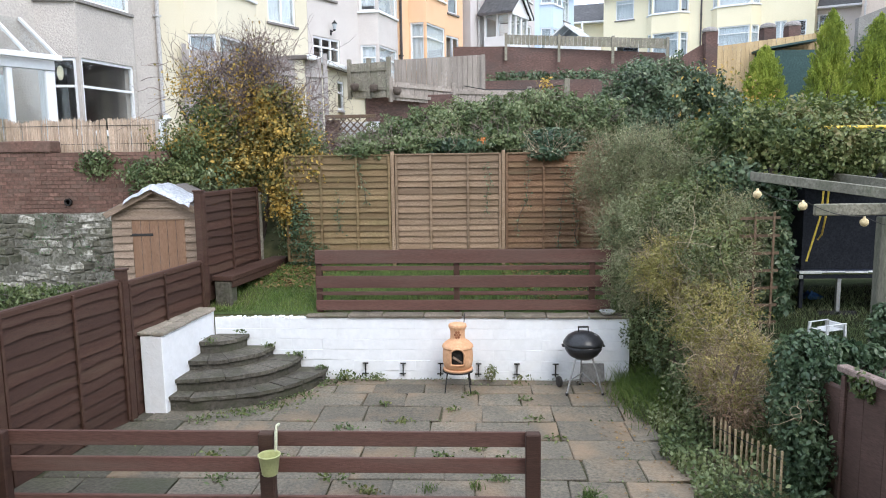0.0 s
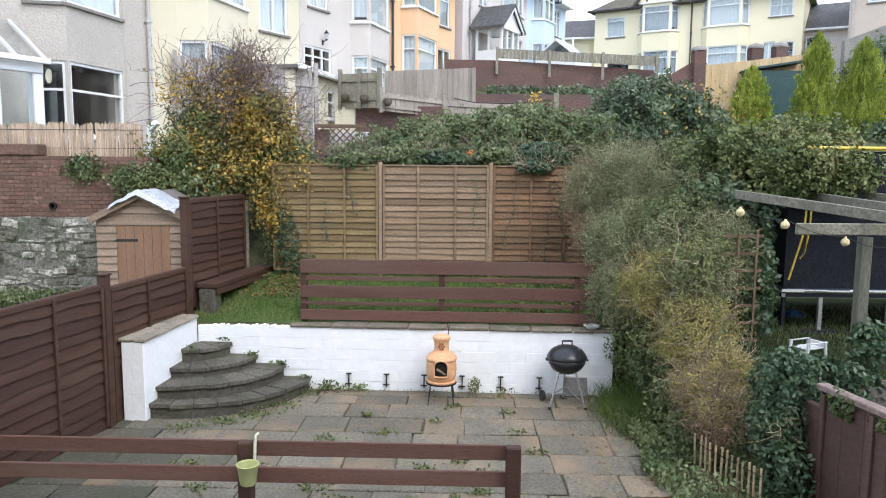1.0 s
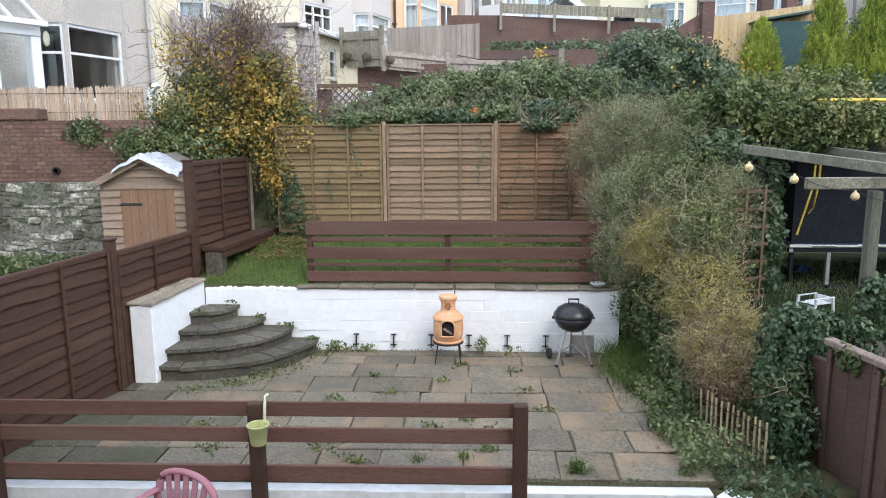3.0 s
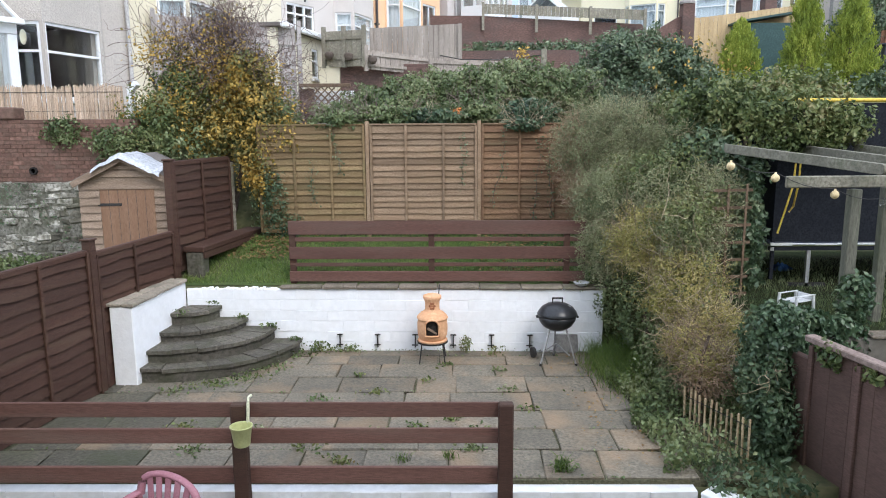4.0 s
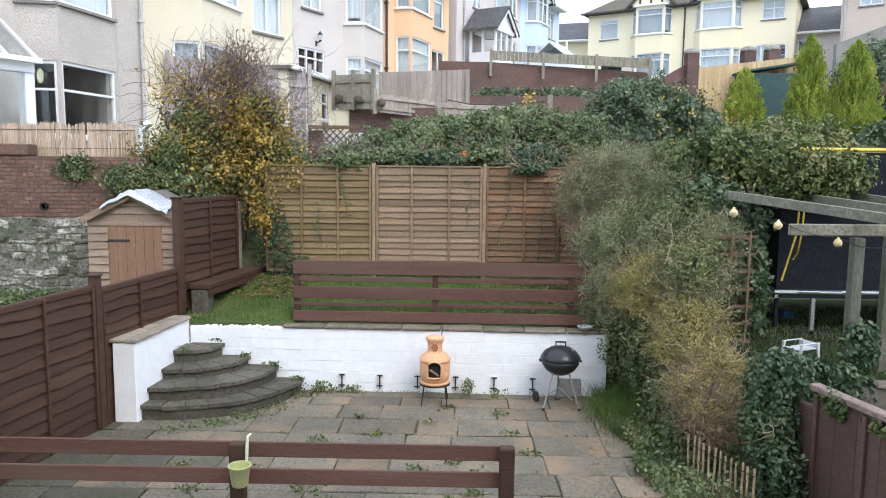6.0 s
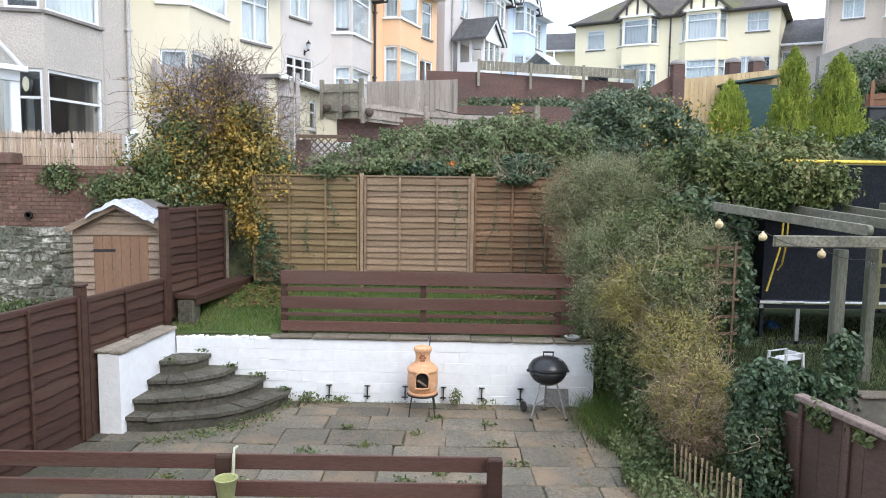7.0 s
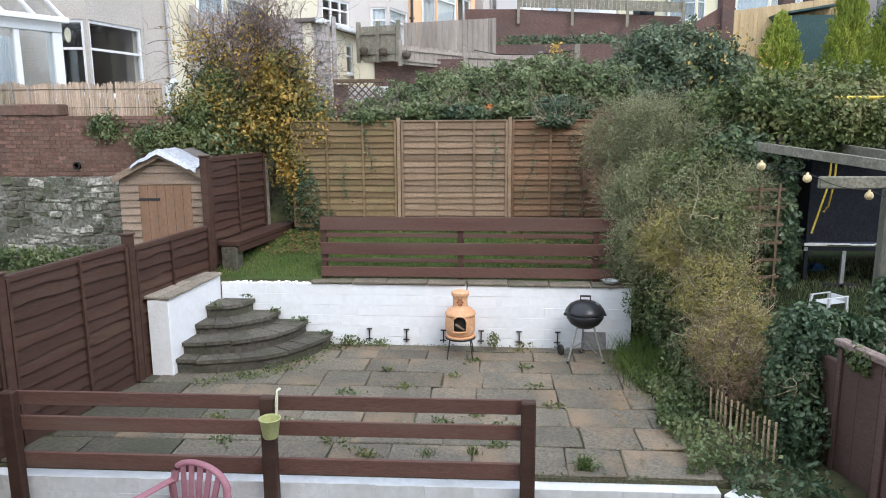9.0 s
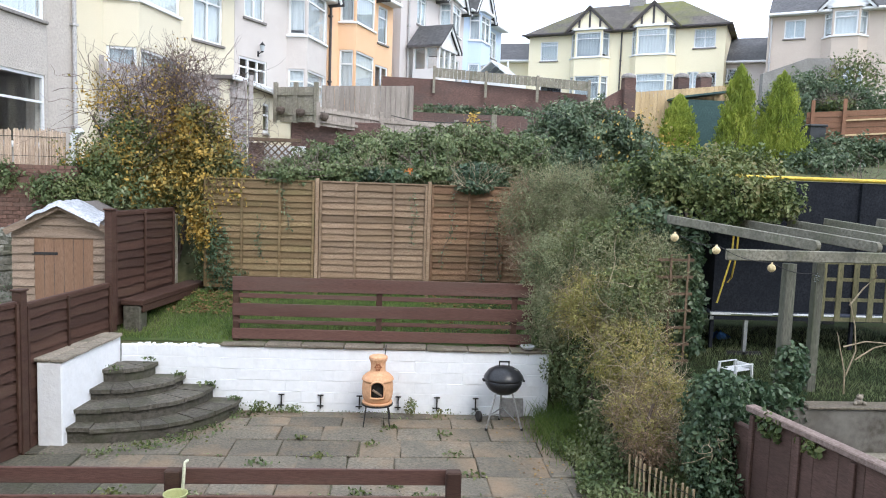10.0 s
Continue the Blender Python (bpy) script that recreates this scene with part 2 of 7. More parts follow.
M["pipe_dark"] = mat("dark_downpipe", (0.06, 0.05, 0.05), (0.1, 0.09, 0.09), 2, 0.5, 0, 30, 0.05)
M["slate"] = mat("slate_roof", (0.075, 0.075, 0.08), (0.125, 0.12, 0.125), 1.0, 0.75, 0.6, 9, 0.1, (1, 1, 1), (0.06, 0.06, 0.05), 0.4, 0.5)
M["moss_roof"] = mat("mossy_tiled_roof", (0.095, 0.085, 0.075), (0.15, 0.13, 0.115), 1.0, 0.85, 0.6, 9, 0.1, (1, 1, 1), (0.15, 0.16, 0.03), 0.22, 0.9)
M["curtain"] = mat("pale_curtain", (0.78, 0.81, 0.85), (0.85, 0.87, 0.9), 3, 0.9, 0.2, 20, 0.08, (6, 6, 0.3))
M["net"] = mat("net_curtain", (0.55, 0.6, 0.65), (0.7, 0.74, 0.78), 3, 0.9, 0.2, 20, 0.25, (6, 6, 0.3))
M["room"] = mat("dim_room_paint", (0.16, 0.15, 0.14), (0.2, 0.19, 0.18), 2, 0.9, 0, 20, 0)
M["glass"] = glass_mat("window_glass", (0.9, 0.92, 0.92))
M["iron"] = mat("black_iron", (0.02, 0.02, 0.022), (0.04, 0.035, 0.03), 8, 0.6, 0.3, 60, 0.1)
M["enamel"] = mat("black_enamel", (0.022, 0.023, 0.026), (0.035, 0.036, 0.04), 4, 0.28, 0.05, 60, 0.05)
M["steel"] = mat("dull_steel", (0.45, 0.45, 0.46), (0.55, 0.55, 0.56), 6, 0.38, 0.1, 60, 0.05, metal=0.85)
M["terracotta"] = mat("terracotta", (0.64, 0.35, 0.19), (0.75, 0.46, 0.28), 7, 0.7, 0.25, 30, 0.05, (1, 1, 1), (0.55, 0.27, 0.13), 5, 0.5, speck=0.9)
M["terracotta_dark"] = mat("fired_clay", (0.36, 0.14, 0.07), (0.46, 0.2, 0.1), 7, 0.8, 0.4, 40, 0.05)
M["soot"] = mat("soot", (0.015, 0.013, 0.012), (0.03, 0.027, 0.024), 7, 0.95, 0.4, 40, 0)
M["green_plastic"] = mat("pale_green_bucket", (0.37, 0.385, 0.175), (0.43, 0.44, 0.21), 5, 0.5, 0.05, 60, 0.05, speck=0.93)
M["pale_strap"] = mat("pale_hook", (0.62, 0.62, 0.45), (0.7, 0.7, 0.52), 5, 0.6, 0.05, 60, 0.05)
M["pink_plastic"] = mat("faded_burgundy_plastic", (0.34, 0.15, 0.185), (0.42, 0.21, 0.25), 5, 0.6, 0.05, 60, 0.05, speck=0.93)
# dirt, plus extra grey for the light that the house keeps off this wall
M["front_wall"] = mat("dirty_white_masonry_paint", (0.66, 0.67, 0.69), (0.76, 0.77, 0.79), 2.5, 0.75, 0.35, 11, 0.015, (1, 1, 1), (0.47, 0.47, 0.44), 2.0, 0.5, speck=0.93, depth=0.008)
M["bin"] = mat("dark_grey_bin_plastic", (0.03, 0.033, 0.036), (0.05, 0.053, 0.056), 4, 0.5, 0.05, 60, 0.05)
M["white_plastic"] = mat("white_plastic", (0.68, 0.69, 0.7), (0.76, 0.77, 0.78), 5, 0.5, 0.05, 60, 0.05, (1, 1, 1), (0.5, 0.52, 0.48), 3, 0.4)
M["sheet"] = mat("clear_plastic_sheet", (0.42, 0.44, 0.48), (0.66, 0.68, 0.73), 6, 0.3, 0.3, 30, 0.05)
M["felt"] = mat("roofing_felt", (0.16, 0.14, 0.13), (0.22, 0.2, 0.18), 6, 0.9, 0.5, 60, 0)
M["reed"] = mat("reed_cane", (0.5, 0.37, 0.27), (0.64, 0.51, 0.4), 4, 0.8, 0.3, 50, 0, (3, 3, 0.5), island=0.25)
M["concrete"] = mat("stained_concrete", (0.25, 0.24, 0.225), (0.36, 0.345, 0.33), 2, 0.9, 0.4, 30, 0.1, (1, 1, 1), (0.15, 0.14, 0.12), 1, 0.6)
M["yellow_pad"] = mat("yellow_padding", (0.58, 0.4, 0.05), (0.68, 0.49, 0.09), 4, 0.6, 0.1, 40, 0.05)
M["net_black"] = mat("black_safety_net", (0.018, 0.02, 0.025), (0.028, 0.03, 0.036), 4, 0.9, 0.1, 40, 0)
M["blue_pad"] = mat("blue_spring_cover", (0.02, 0.028, 0.05), (0.035, 0.045, 0.075), 3, 0.5, 0.1, 40, 0.05)
M["tarp"] = mat("dark_green_tarpaulin", (0.03, 0.072, 0.07), (0.05, 0.1, 0.096), 3, 0.6, 0.3, 20, 0.05)
M["bulb"] = mat("cream_lantern", (0.6, 0.47, 0.26), (0.72, 0.6, 0.36), 8, 0.5, 0.1, 40, 0.1)
M["bark"] = mat("bark", (0.10, 0.075, 0.06), (0.17, 0.135, 0.115), 8, 0.9, 0.6, 60, 0.1)
M["twig_dry"] = mat("dry_twigs", (0.27, 0.215, 0.14), (0.46, 0.38, 0.27), 2, 0.9, 0, 40, 0, island=0.4)
M["twig_brown"] = mat("brown_dead_twigs", (0.27, 0.18, 0.12), (0.45, 0.33, 0.235), 2, 0.9, 0, 40, 0, island=0.4)
M["twig_olive"] = mat("olive_live_twigs", (0.19, 0.185, 0.105), (0.36, 0.335, 0.205), 2, 0.9, 0, 40, 0, island=0.4)
# post wood toned below the beams: the posts' shade is in its colour
M["post_wood"] = mat("damp_algae_post_wood", (0.1, 0.1, 0.078), (0.185, 0.18, 0.145), 3, 0.85, 0.4, 30, 0.1, (4, 4, 0.5), (0.075, 0.09, 0.05), 2, 0.6, speck=0.8)
# very dark soil: shade under pergola and trampoline is put into the colour
M["shaded_soil"] = mat("damp_mossy_soil", (0.022, 0.03, 0.014), (0.042, 0.055, 0.022), 3, 0.95, 0.8, 40, 0, (1, 1, 1), (0.03, 0.025, 0.016), 1.2, 0.6)
M["table_wood"] = mat("bleached_table_wood", (0.4, 0.38, 0.35), (0.56, 0.54, 0.5), 3, 0.85, 0.4, 50, 0.1, (4, 0.5, 4), (0.27, 0.25, 0.21), 2, 0.5)
M["twig_red"] = mat("purple_brown_twigs", (0.175, 0.125, 0.112), (0.288, 0.219, 0.2), 2, 0.9, 0, 40, 0, island=0.35)
M["trellis"] = mat("brown_trellis", (0.13, 0.085, 0.055), (0.21, 0.145, 0.095), 5, 0.85, 0.3, 50, 0.15)
M["split_stake"] = mat("split_chestnut", (0.33, 0.25, 0.15), (0.48, 0.38, 0.25), 5, 0.85, 0.3, 50, 0.2)
M["blue_rag"] = mat("blue_cloth", (0.04, 0.11, 0.26), (0.06, 0.16, 0.36), 5, 0.8, 0.3, 50, 0.1)
M["orange_ball"] = mat("orange_leaf", (0.6, 0.2, 0.05), (0.7, 0.28, 0.08), 5, 0.7, 0.2, 50, 0.1)
M["leaf_ivy"] = leaf_mat("ivy_leaves", [(0.032, 0.06, 0.036), (0.058, 0.1, 0.054), (0.1, 0.15, 0.08), (0.21, 0.25, 0.14)], 0.32)
M["leaf_dark"] = leaf_mat("dark_evergreen_leaves", [(0.038, 0.062, 0.038), (0.074, 0.112, 0.06), (0.12, 0.165, 0.088), (0.24, 0.28, 0.17)], 0.38)
M["leaf_autumn"] = leaf_mat("autumn_leaves", [(0.06, 0.075, 0.026), (0.125, 0.13, 0.042), (0.22, 0.18, 0.055), (0.4, 0.27, 0.062), (0.58, 0.37, 0.08), (0.6, 0.42, 0.13)], 0.55, 0.3)
M["leaf_bramble"] = leaf_mat("bramble_leaves", [(0.055, 0.086, 0.038), (0.1, 0.14, 0.058), (0.17, 0.21, 0.09), (0.31, 0.335, 0.19)], 0.48)
M["leaf_dry"] = leaf_mat("olive_shrub_leaves", [(0.09, 0.118, 0.062), (0.175, 0.205, 0.105), (0.275, 0.295, 0.16), (0.4, 0.39, 0.24)], 0.65)
M["leaf_straw"] = leaf_mat("straw_shrub_leaves", [(0.12, 0.13, 0.04), (0.235, 0.225, 0.07), (0.37, 0.32, 0.11), (0.5, 0.41, 0.2)], 0.7)
M["leaf_russet"] = leaf_mat("russet_shrub_tips", [(0.15, 0.125, 0.065), (0.27, 0.19, 0.11), (0.4, 0.26, 0.17), (0.48, 0.35, 0.25)], 0.7)
M["leaf_bright"] = leaf_mat("green_climber_leaves", [(0.042, 0.068, 0.026), (0.08, 0.115, 0.04), (0.128, 0.162, 0.056), (0.195, 0.215, 0.082), (0.24, 0.2, 0.09)], 0.5)
M["leaf_conifer"] = leaf_mat("golden_conifer", [(0.1, 0.14, 0.025), (0.19, 0.25, 0.036), (0.31, 0.37, 0.055), (0.46, 0.48, 0.1)], 0.7, 0.3)
M["leaf_grass"] = leaf_mat("grass_blades", [(0.06, 0.11, 0.024), (0.11, 0.185, 0.04), (0.175, 0.25, 0.06), (0.25, 0.28, 0.1)], 0.6, 0.3)
M["leaf_fallen"] = leaf_mat("fallen_leaves", [(0.09, 0.055, 0.03), (0.16, 0.095, 0.042), (0.24, 0.15, 0.06), (0.32, 0.22, 0.09)], 0.8, 0.1)

for key in ("net_black", "shaded_soil", "joint"):
    M[key].node_tree.nodes["Principled BSDF"].inputs["Specular IOR Level"].default_value = 0.05


# ---- building helpers ----
def finish(name, me, material, parent=None, label=""):
    me.materials.append(material)
    ob = new(name, me)
    if parent:
        ob.parent = parent
    if label:
        ob["label"] = label
    return ob


def part(name, bm, material, parent, label="", m=None, smooth=False):
    """Links a bmesh as one mesh object under a thing or a part, at pose m of its parent."""
    me = bpy.data.meshes.new(name)
    bm.to_mesh(me)
    bm.free()
    if smooth:
        for p in me.polygons:
            p.use_smooth = True
    ob = finish(name, me, material, parent, label)
    if m is not None:
        ob.matrix_basis = m
    return ob


def again(ob, m, parent):
    """Another part on the same mesh."""
    o = new(ob.name.split(".")[0], ob.data)
    o.parent, o.matrix_basis = parent, m
    return o


def thing(name, label, category, m=None, group="", kind=""):
    ob = new(name)
    ob.empty_display_size = 0.1
    if m is not None:
        ob.matrix_basis = m
    return tagged(ob, label, category, group, kind)


def box(x0, x1, y0, y1, z0, z1, bevel=0.0, bm=None, wob=0.0):
    """A box, with bevelled edges and corners moved a little."""
    b = bmesh.new()
    bmesh.ops.create_cube(b, size=1.0)
    for v in b.verts:
        v.co = Vector(((x0 + x1) / 2 + v.co.x * (x1 - x0), (y0 + y1) / 2 + v.co.y * (y1 - y0), (z0 + z1) / 2 + v.co.z * (z1 - z0)))
        if wob:
            v.co += Vector((random.uniform(-wob, wob), random.uniform(-wob, wob), random.uniform(-wob, wob) * 0.4))
    if bevel:
        bmesh.ops.bevel(b, geom=list(b.edges), offset=bevel, segments=1, affect="EDGES")
    return join(bm, b) if bm is not None else b


def join(bm, b):
    me = bpy.data.meshes.new("tmp")
    b.to_mesh(me)
    b.free()
    bm.from_mesh(me)
    bpy.data.meshes.remove(me)
    return bm


def beam(p, q, w, h, bm=None, bevel=0.0):
    """A bar of width w and height h from p to q."""
    p, q = Vector(p), Vector(q)
    d = q - p
    b = box(0, d.length, -w / 2, w / 2, -h / 2, h / 2, bevel)
    x = d.normalized()
    up = Vector((0, 0, 1)) if abs(x.z) < 0.95 else Vector((0, 1, 0))
    y = up.cross(x).normalized()
    z = x.cross(y)
    rot = Matrix((x, y, z)).transposed().to_4x4()
    b.transform(Matrix.Translation(p) @ rot)
    return join(bm, b) if bm is not None else b


def lathe(profile, sides=20, bm=None):
    """A turned form from (radius, height) pairs."""
    b = bmesh.new()
    rings = []
    for r, z in profile:
        rings.append([b.verts.new((r * math.cos(2 * math.pi * i / sides), r * math.sin(2 * math.pi * i / sides), z)) for i in range(sides)])
    for a, c in zip(rings, rings[1:]):
        for i in range(sides):
            b.faces.new((a[i], a[(i + 1) % sides], c[(i + 1) % sides], c[i]))
    b.faces.new(list(reversed(rings[0])))
    b.faces.new(rings[-1])
    return join(bm, b) if bm is not None else b


def tube_np(paths, r0, r1, sides=3):
    """Vertices and faces of tapered tubes along polylines; paths: array (n, k, 3)."""
    paths = np.asarray(paths, float)
    n, k, _ = paths.shape
    t = np.gradient(paths, axis=1)
    t /= np.linalg.norm(t, axis=2, keepdims=True) + 1e-9
    ref = np.where(np.abs(t[..., 2:3]) > 0.9, np.array((1.0, 0, 0)), np.array((0, 0, 1.0)))
    a = np.cross(t, ref)
    a /= np.linalg.norm(a, axis=2, keepdims=True) + 1e-9
    b = np.cross(t, a)
    rad = np.linspace(0, 1, k)[None, :, None]
    r0, r1 = (np.broadcast_to(np.asarray(v, float), (n,)) for v in (r0, r1))
    rad = r0[:, None, None] * (1 - rad) + r1[:, None, None] * rad
    rings = []
    for i in range(sides):
        ang = 2 * math.pi * i / sides
        rings.append(paths + rad * (math.cos(ang) * a + math.sin(ang) * b))
    V = np.stack(rings, axis=2).reshape(-1, 3)
    base = (np.arange(n) * k * sides)[:, None, None] + (np.arange(k - 1) * sides)[None, :, None]
    i = np.arange(sides)[None, None, :]
    j = (np.arange(sides)[None, None, :] + 1) % sides
    Fq = np.stack((base + i, base + j, base + j + sides, base + i + sides), axis=-1).reshape(-1, 4)
    return V, Fq


def mesh_np(name, V, Fq, material, parent=None, label="", smooth=False):
    me = bpy.data.meshes.new(name)
    me.vertices.add(len(V))
    me.vertices.foreach_set("co", np.asarray(V, np.float32).ravel())
    k = Fq.shape[1]
    me.loops.add(Fq.size)
    me.loops.foreach_set("vertex_index", Fq.astype(np.int32).ravel())
    me.polygons.add(len(Fq))
    me.polygons.foreach_set("loop_start", np.arange(0, Fq.size, k, dtype=np.int32))
    me.update(calc_edges=True)
    if smooth:
        me.polygons.foreach_set("use_smooth", np.ones(len(Fq), bool))
    return finish(name, me, material, parent, label)


def unit(n):
    v = np.random.normal(size=(n, 3))
    return v / np.linalg.norm(v, axis=1, keepdims=True)


def leaves_np(P, size, out=None, droop=0.3, wide=0.6, spread=1.0):
    """Folded leaf blades at points P; out: outward ways that they roughly face."""
    n = len(P)
    nrm = unit(n) * spread
    if out is not None:
        nrm = nrm + out * 0.9
    nrm[:, 2] += 0.35
    nrm /= np.linalg.norm(nrm, axis=1, keepdims=True) + 1e-9
    ax = np.cross(nrm, unit(n))
    ax[:, 2] -= droop
    ax /= np.linalg.norm(ax, axis=1, keepdims=True) + 1e-9
    side = np.cross(nrm, ax)
    side /= np.linalg.norm(side, axis=1, keepdims=True) + 1e-9
    s = (size * np.random.uniform(0.55, 1.3, n))[:, None]
    fold = nrm * s * 0.12
    V = np.stack((P - ax * s * 0.5, P + side * s * wide * 0.5 + fold, P + ax * s * 0.5, P - side * s * wide * 0.5 + fold), axis=1).reshape(-1, 3)
    i = np.arange(n)[:, None] * 4
    Fq = np.concatenate((i + np.array([[0, 1, 2]]), i + np.array([[0, 2, 3]])), axis=0)
    return V, Fq


def blob(n, c, r, shell=0.55, lumps=0.25, freq=2.0):
    """n points in a lumpy ellipsoid, most of them near its skin, and their outward ways."""
    u = unit(n)
    rad = np.random.uniform(shell, 1.0, n) ** 0.7
    c, r = np.array(c, float), np.array(r, float)
    ph = np.random.uniform(0, 6.3, 6)
    lump = 1 + lumps * (np.sin(u[:, 0] * 3 * freq + ph[0]) * np.sin(u[:, 1] * 3.4 * freq + ph[1]) + 0.6 * np.sin(u[:, 2] * 5 * freq + ph[2]) * np.sin(u[:, 0] * 6 * freq + ph[3]))
    return c + u * r * (rad * lump)[:, None], u


def foliage(name, blobs, per, size, material, parent, lumps=0.25, droop=0.3, wide=0.6, shell=0.55, spread=1.0, label=""):
    """One crown of leaves over several lumpy bodies; per: leaves for each square metre of skin."""
    Vs, Fs, k = [], [], 0
    for c, r in blobs:
        area = 4 * math.pi * ((r[0] * r[1]) ** 1.6 / 3 + (r[0] * r[2]) ** 1.6 / 3 + (r[1] * r[2]) ** 1.6 / 3) ** (1 / 1.6)
        P, u = blob(max(30, int(per * area)), c, r, shell, lumps)
        V, Fq = leaves_np(P, size, u, droop, wide, spread)
        Vs.append(V)
        Fs.append(Fq + k)
        k += len(V)
    return mesh_np(name, np.concatenate(Vs), np.concatenate(Fs), material, parent, label)


def twigs(name, starts, ways, length, r0, material, parent, bend=0.35, k=5, sides=3, label=""):
    """Crooked thin branches from starting points along given ways."""
    n = len(starts)
    pts = [np.array(starts, float)]
    way = np.array(ways, float)
    way /= np.linalg.norm(way, axis=1, keepdims=True) + 1e-9
    L = (length * np.random.uniform(0.4, 1.3, n) / (k - 1))[:, None]
    for _ in range(k - 1):
        way = way + np.random.normal(size=(n, 3)) * bend
        way /= np.linalg.norm(way, axis=1, keepdims=True) + 1e-9
        pts.append(pts[-1] + way * L)
    V, Fq = tube_np(np.stack(pts, axis=1), r0, r0 * 0.3, sides)
    return tagged(mesh_np(name, V, Fq, material, parent, label), kind="stuff")


# ---- ground: one sheet with the terraces of the hillside ----
def ground_height(x, y):
    left, right = x < -4.9, x > 2.75
    hill = np.interp(y, [12.4, 13.3, 15, 20, 22.9, 23.3, 27, 33, 40, 60, 120, 1500], [1.45, 2.5, 3.05, 3.7, 4.2, 5.2, 5.9, 7.0, 7.7, 9.0, 10, 10])
    if y > 12.4:
        if right and x > 3.2:
            return np.interp(y, [12.4, 15, 20], [1.0, 2.4, 4.3]) if y < 20 else hill
        return hill
    if left:
        return (0.72 if y > 6 else 0.3) if y < 11.9 else 1.0 + (y - 11.9) * 0.8
    if right:
        return 0.98 if y > 7.3 and x > 3.5 else (-0.05 if y > 6.0 and x < 3.5 else -0.6)
    if y > 9.97:
        return 0.93 + (y - 9.97) * 0.19
    return -0.09 if y > 6.05 else -0.68


gx = sorted(set(np.round(np.concatenate((np.linspace(-12, 16, 57), [-4.91, -4.89, 2.74, 2.76, 3.19, 3.21, 3.49, 3.51], [-900, -300, -90, -40, -25, -18, 20, 26, 40, 90, 300, 900])), 3)))
gy = sorted(set(np.round(np.concatenate((np.linspace(-6, 30, 73), [5.99, 6.01, 6.04, 6.06, 7.29, 7.31, 9.96, 9.98, 12.39, 12.41, 11.89, 11.91], [-900, -200, -40, -15, 33, 36, 40, 46, 60, 90, 150, 400, 1500])), 3)))
GV = np.array([(x, y, ground_height(x, y)) for y in gy for x in gx])
nx_ = len(gx)
GF = np.array([(j * nx_ + i, j * nx_ + i + 1, (j + 1) * nx_ + i + 1, (j + 1) * nx_ + i) for j in range(len(gy) - 1) for i in range(nx_ - 1)])
tagged(mesh_np("ground", GV, GF, M["hill"]), "sloping hillside ground of soil and rough grass", "ground", kind="structure")

# lawn terrace
LX, LY = np.linspace(-4.2, 2.7, 50), np.linspace(9.98, 12.35, 26)
LV = np.array([(x, y, 0.94 + (y - 9.97) * 0.19 + 0.025 * noise.noise((x * 1.7, y * 1.7, 0))) for y in LY for x in LX])
LF = np.array([(j * 50 + i, j * 50 + i + 1, j * 50 + i + 51, j * 50 + i + 50) for j in range(25) for i in range(49)])
lawn = tagged(mesh_np("lawn", LV, LF, M["turf"]), "small damp lawn on the upper terrace with fallen leaves", "lawn", kind="structure")

# earthy bed under the paving
tagged(part("pavement", box(-4.88, 2.72, 6.1, 9.95, -0.12, -0.028), M["joint"], None), "patio of uneven riven stone slabs with weedy joints", "patio", kind="structure")
pavement = bpy.data.objects["pavement"]

# yard below the patio
tagged(part("yard_floor", box(-6, 6.5, -0.3, 5.95, -0.7, -0.6), M["concrete"], None), "concrete yard below the patio wall", "yard", kind="structure")
# plain house wall behind the viewpoint
tagged(part("wall_house", box(-7, 7.5, -0.75, -0.45, -1.0, 7.0), M["render_cream"], None), "plain rendered house wall behind the garden", "wall", kind="structure")


# ---- white terrace wall with painted blocks ----
def block_wall(name, label, m, length, courses, course_h, block_l, depth, block_mat, core_mat, group=""):
    """A wall of bevelled painted blocks in running bond before a core; local x along it, front towards -y."""
    w = tagged(part(name, box(0, length, 0.012, depth, 0, courses * course_h), core_mat, None, "", m), label, "wall", group, "structure")
    made = {}
    for c in range(courses):
        x = 0.0
        first = block_l * (1.0 if c % 2 == 0 else 0.5)
        while x < length - 0.02:
            l = min(first if x == 0 else block_l, length - x)
            key = round(l, 3)
            off = Matrix.Translation((x, random.uniform(-0.003, 0.003), c * course_h)) @ pose(0, 0, 0, random.uniform(-1.1, 1.1), 0, random.uniform(-0.3, 0.3))
            if key not in made:
                made[key] = part("block", box(0.0, l, 0, 0.03, 0.0005, course_h - 0.001, 0.003, wob=0.004), block_mat, w, "", off)
            else:
                again(made[key], off, w)
            x += l
    return w


wall_ang = math.degrees(math.atan2(-0.14, 6.0))
wall_m = pose(-3.82, 9.93, -0.03, 0, 0, wall_ang)
terrace_wall = block_wall("wall_terrace", "white painted block retaining wall of the upper terrace", wall_m, 5.95, 6, 0.155, 0.45, 0.2, M["white_wall"], M["white_wall"])
cop = None
x = 1.35
while x < 5.98:
    l = random.uniform(0.5, 0.62)
    l = min(l, 6.0 - x)
    o = part("coping_stone", box(0.004, l - 0.004, -0.032, 0.24, 0.935, 0.978 + random.uniform(-0.005, 0.008), 0.012, wob=0.006), M["coping_dark"], terrace_wall, "", Matrix.Translation((x, 0, 0.0)))
    x += l
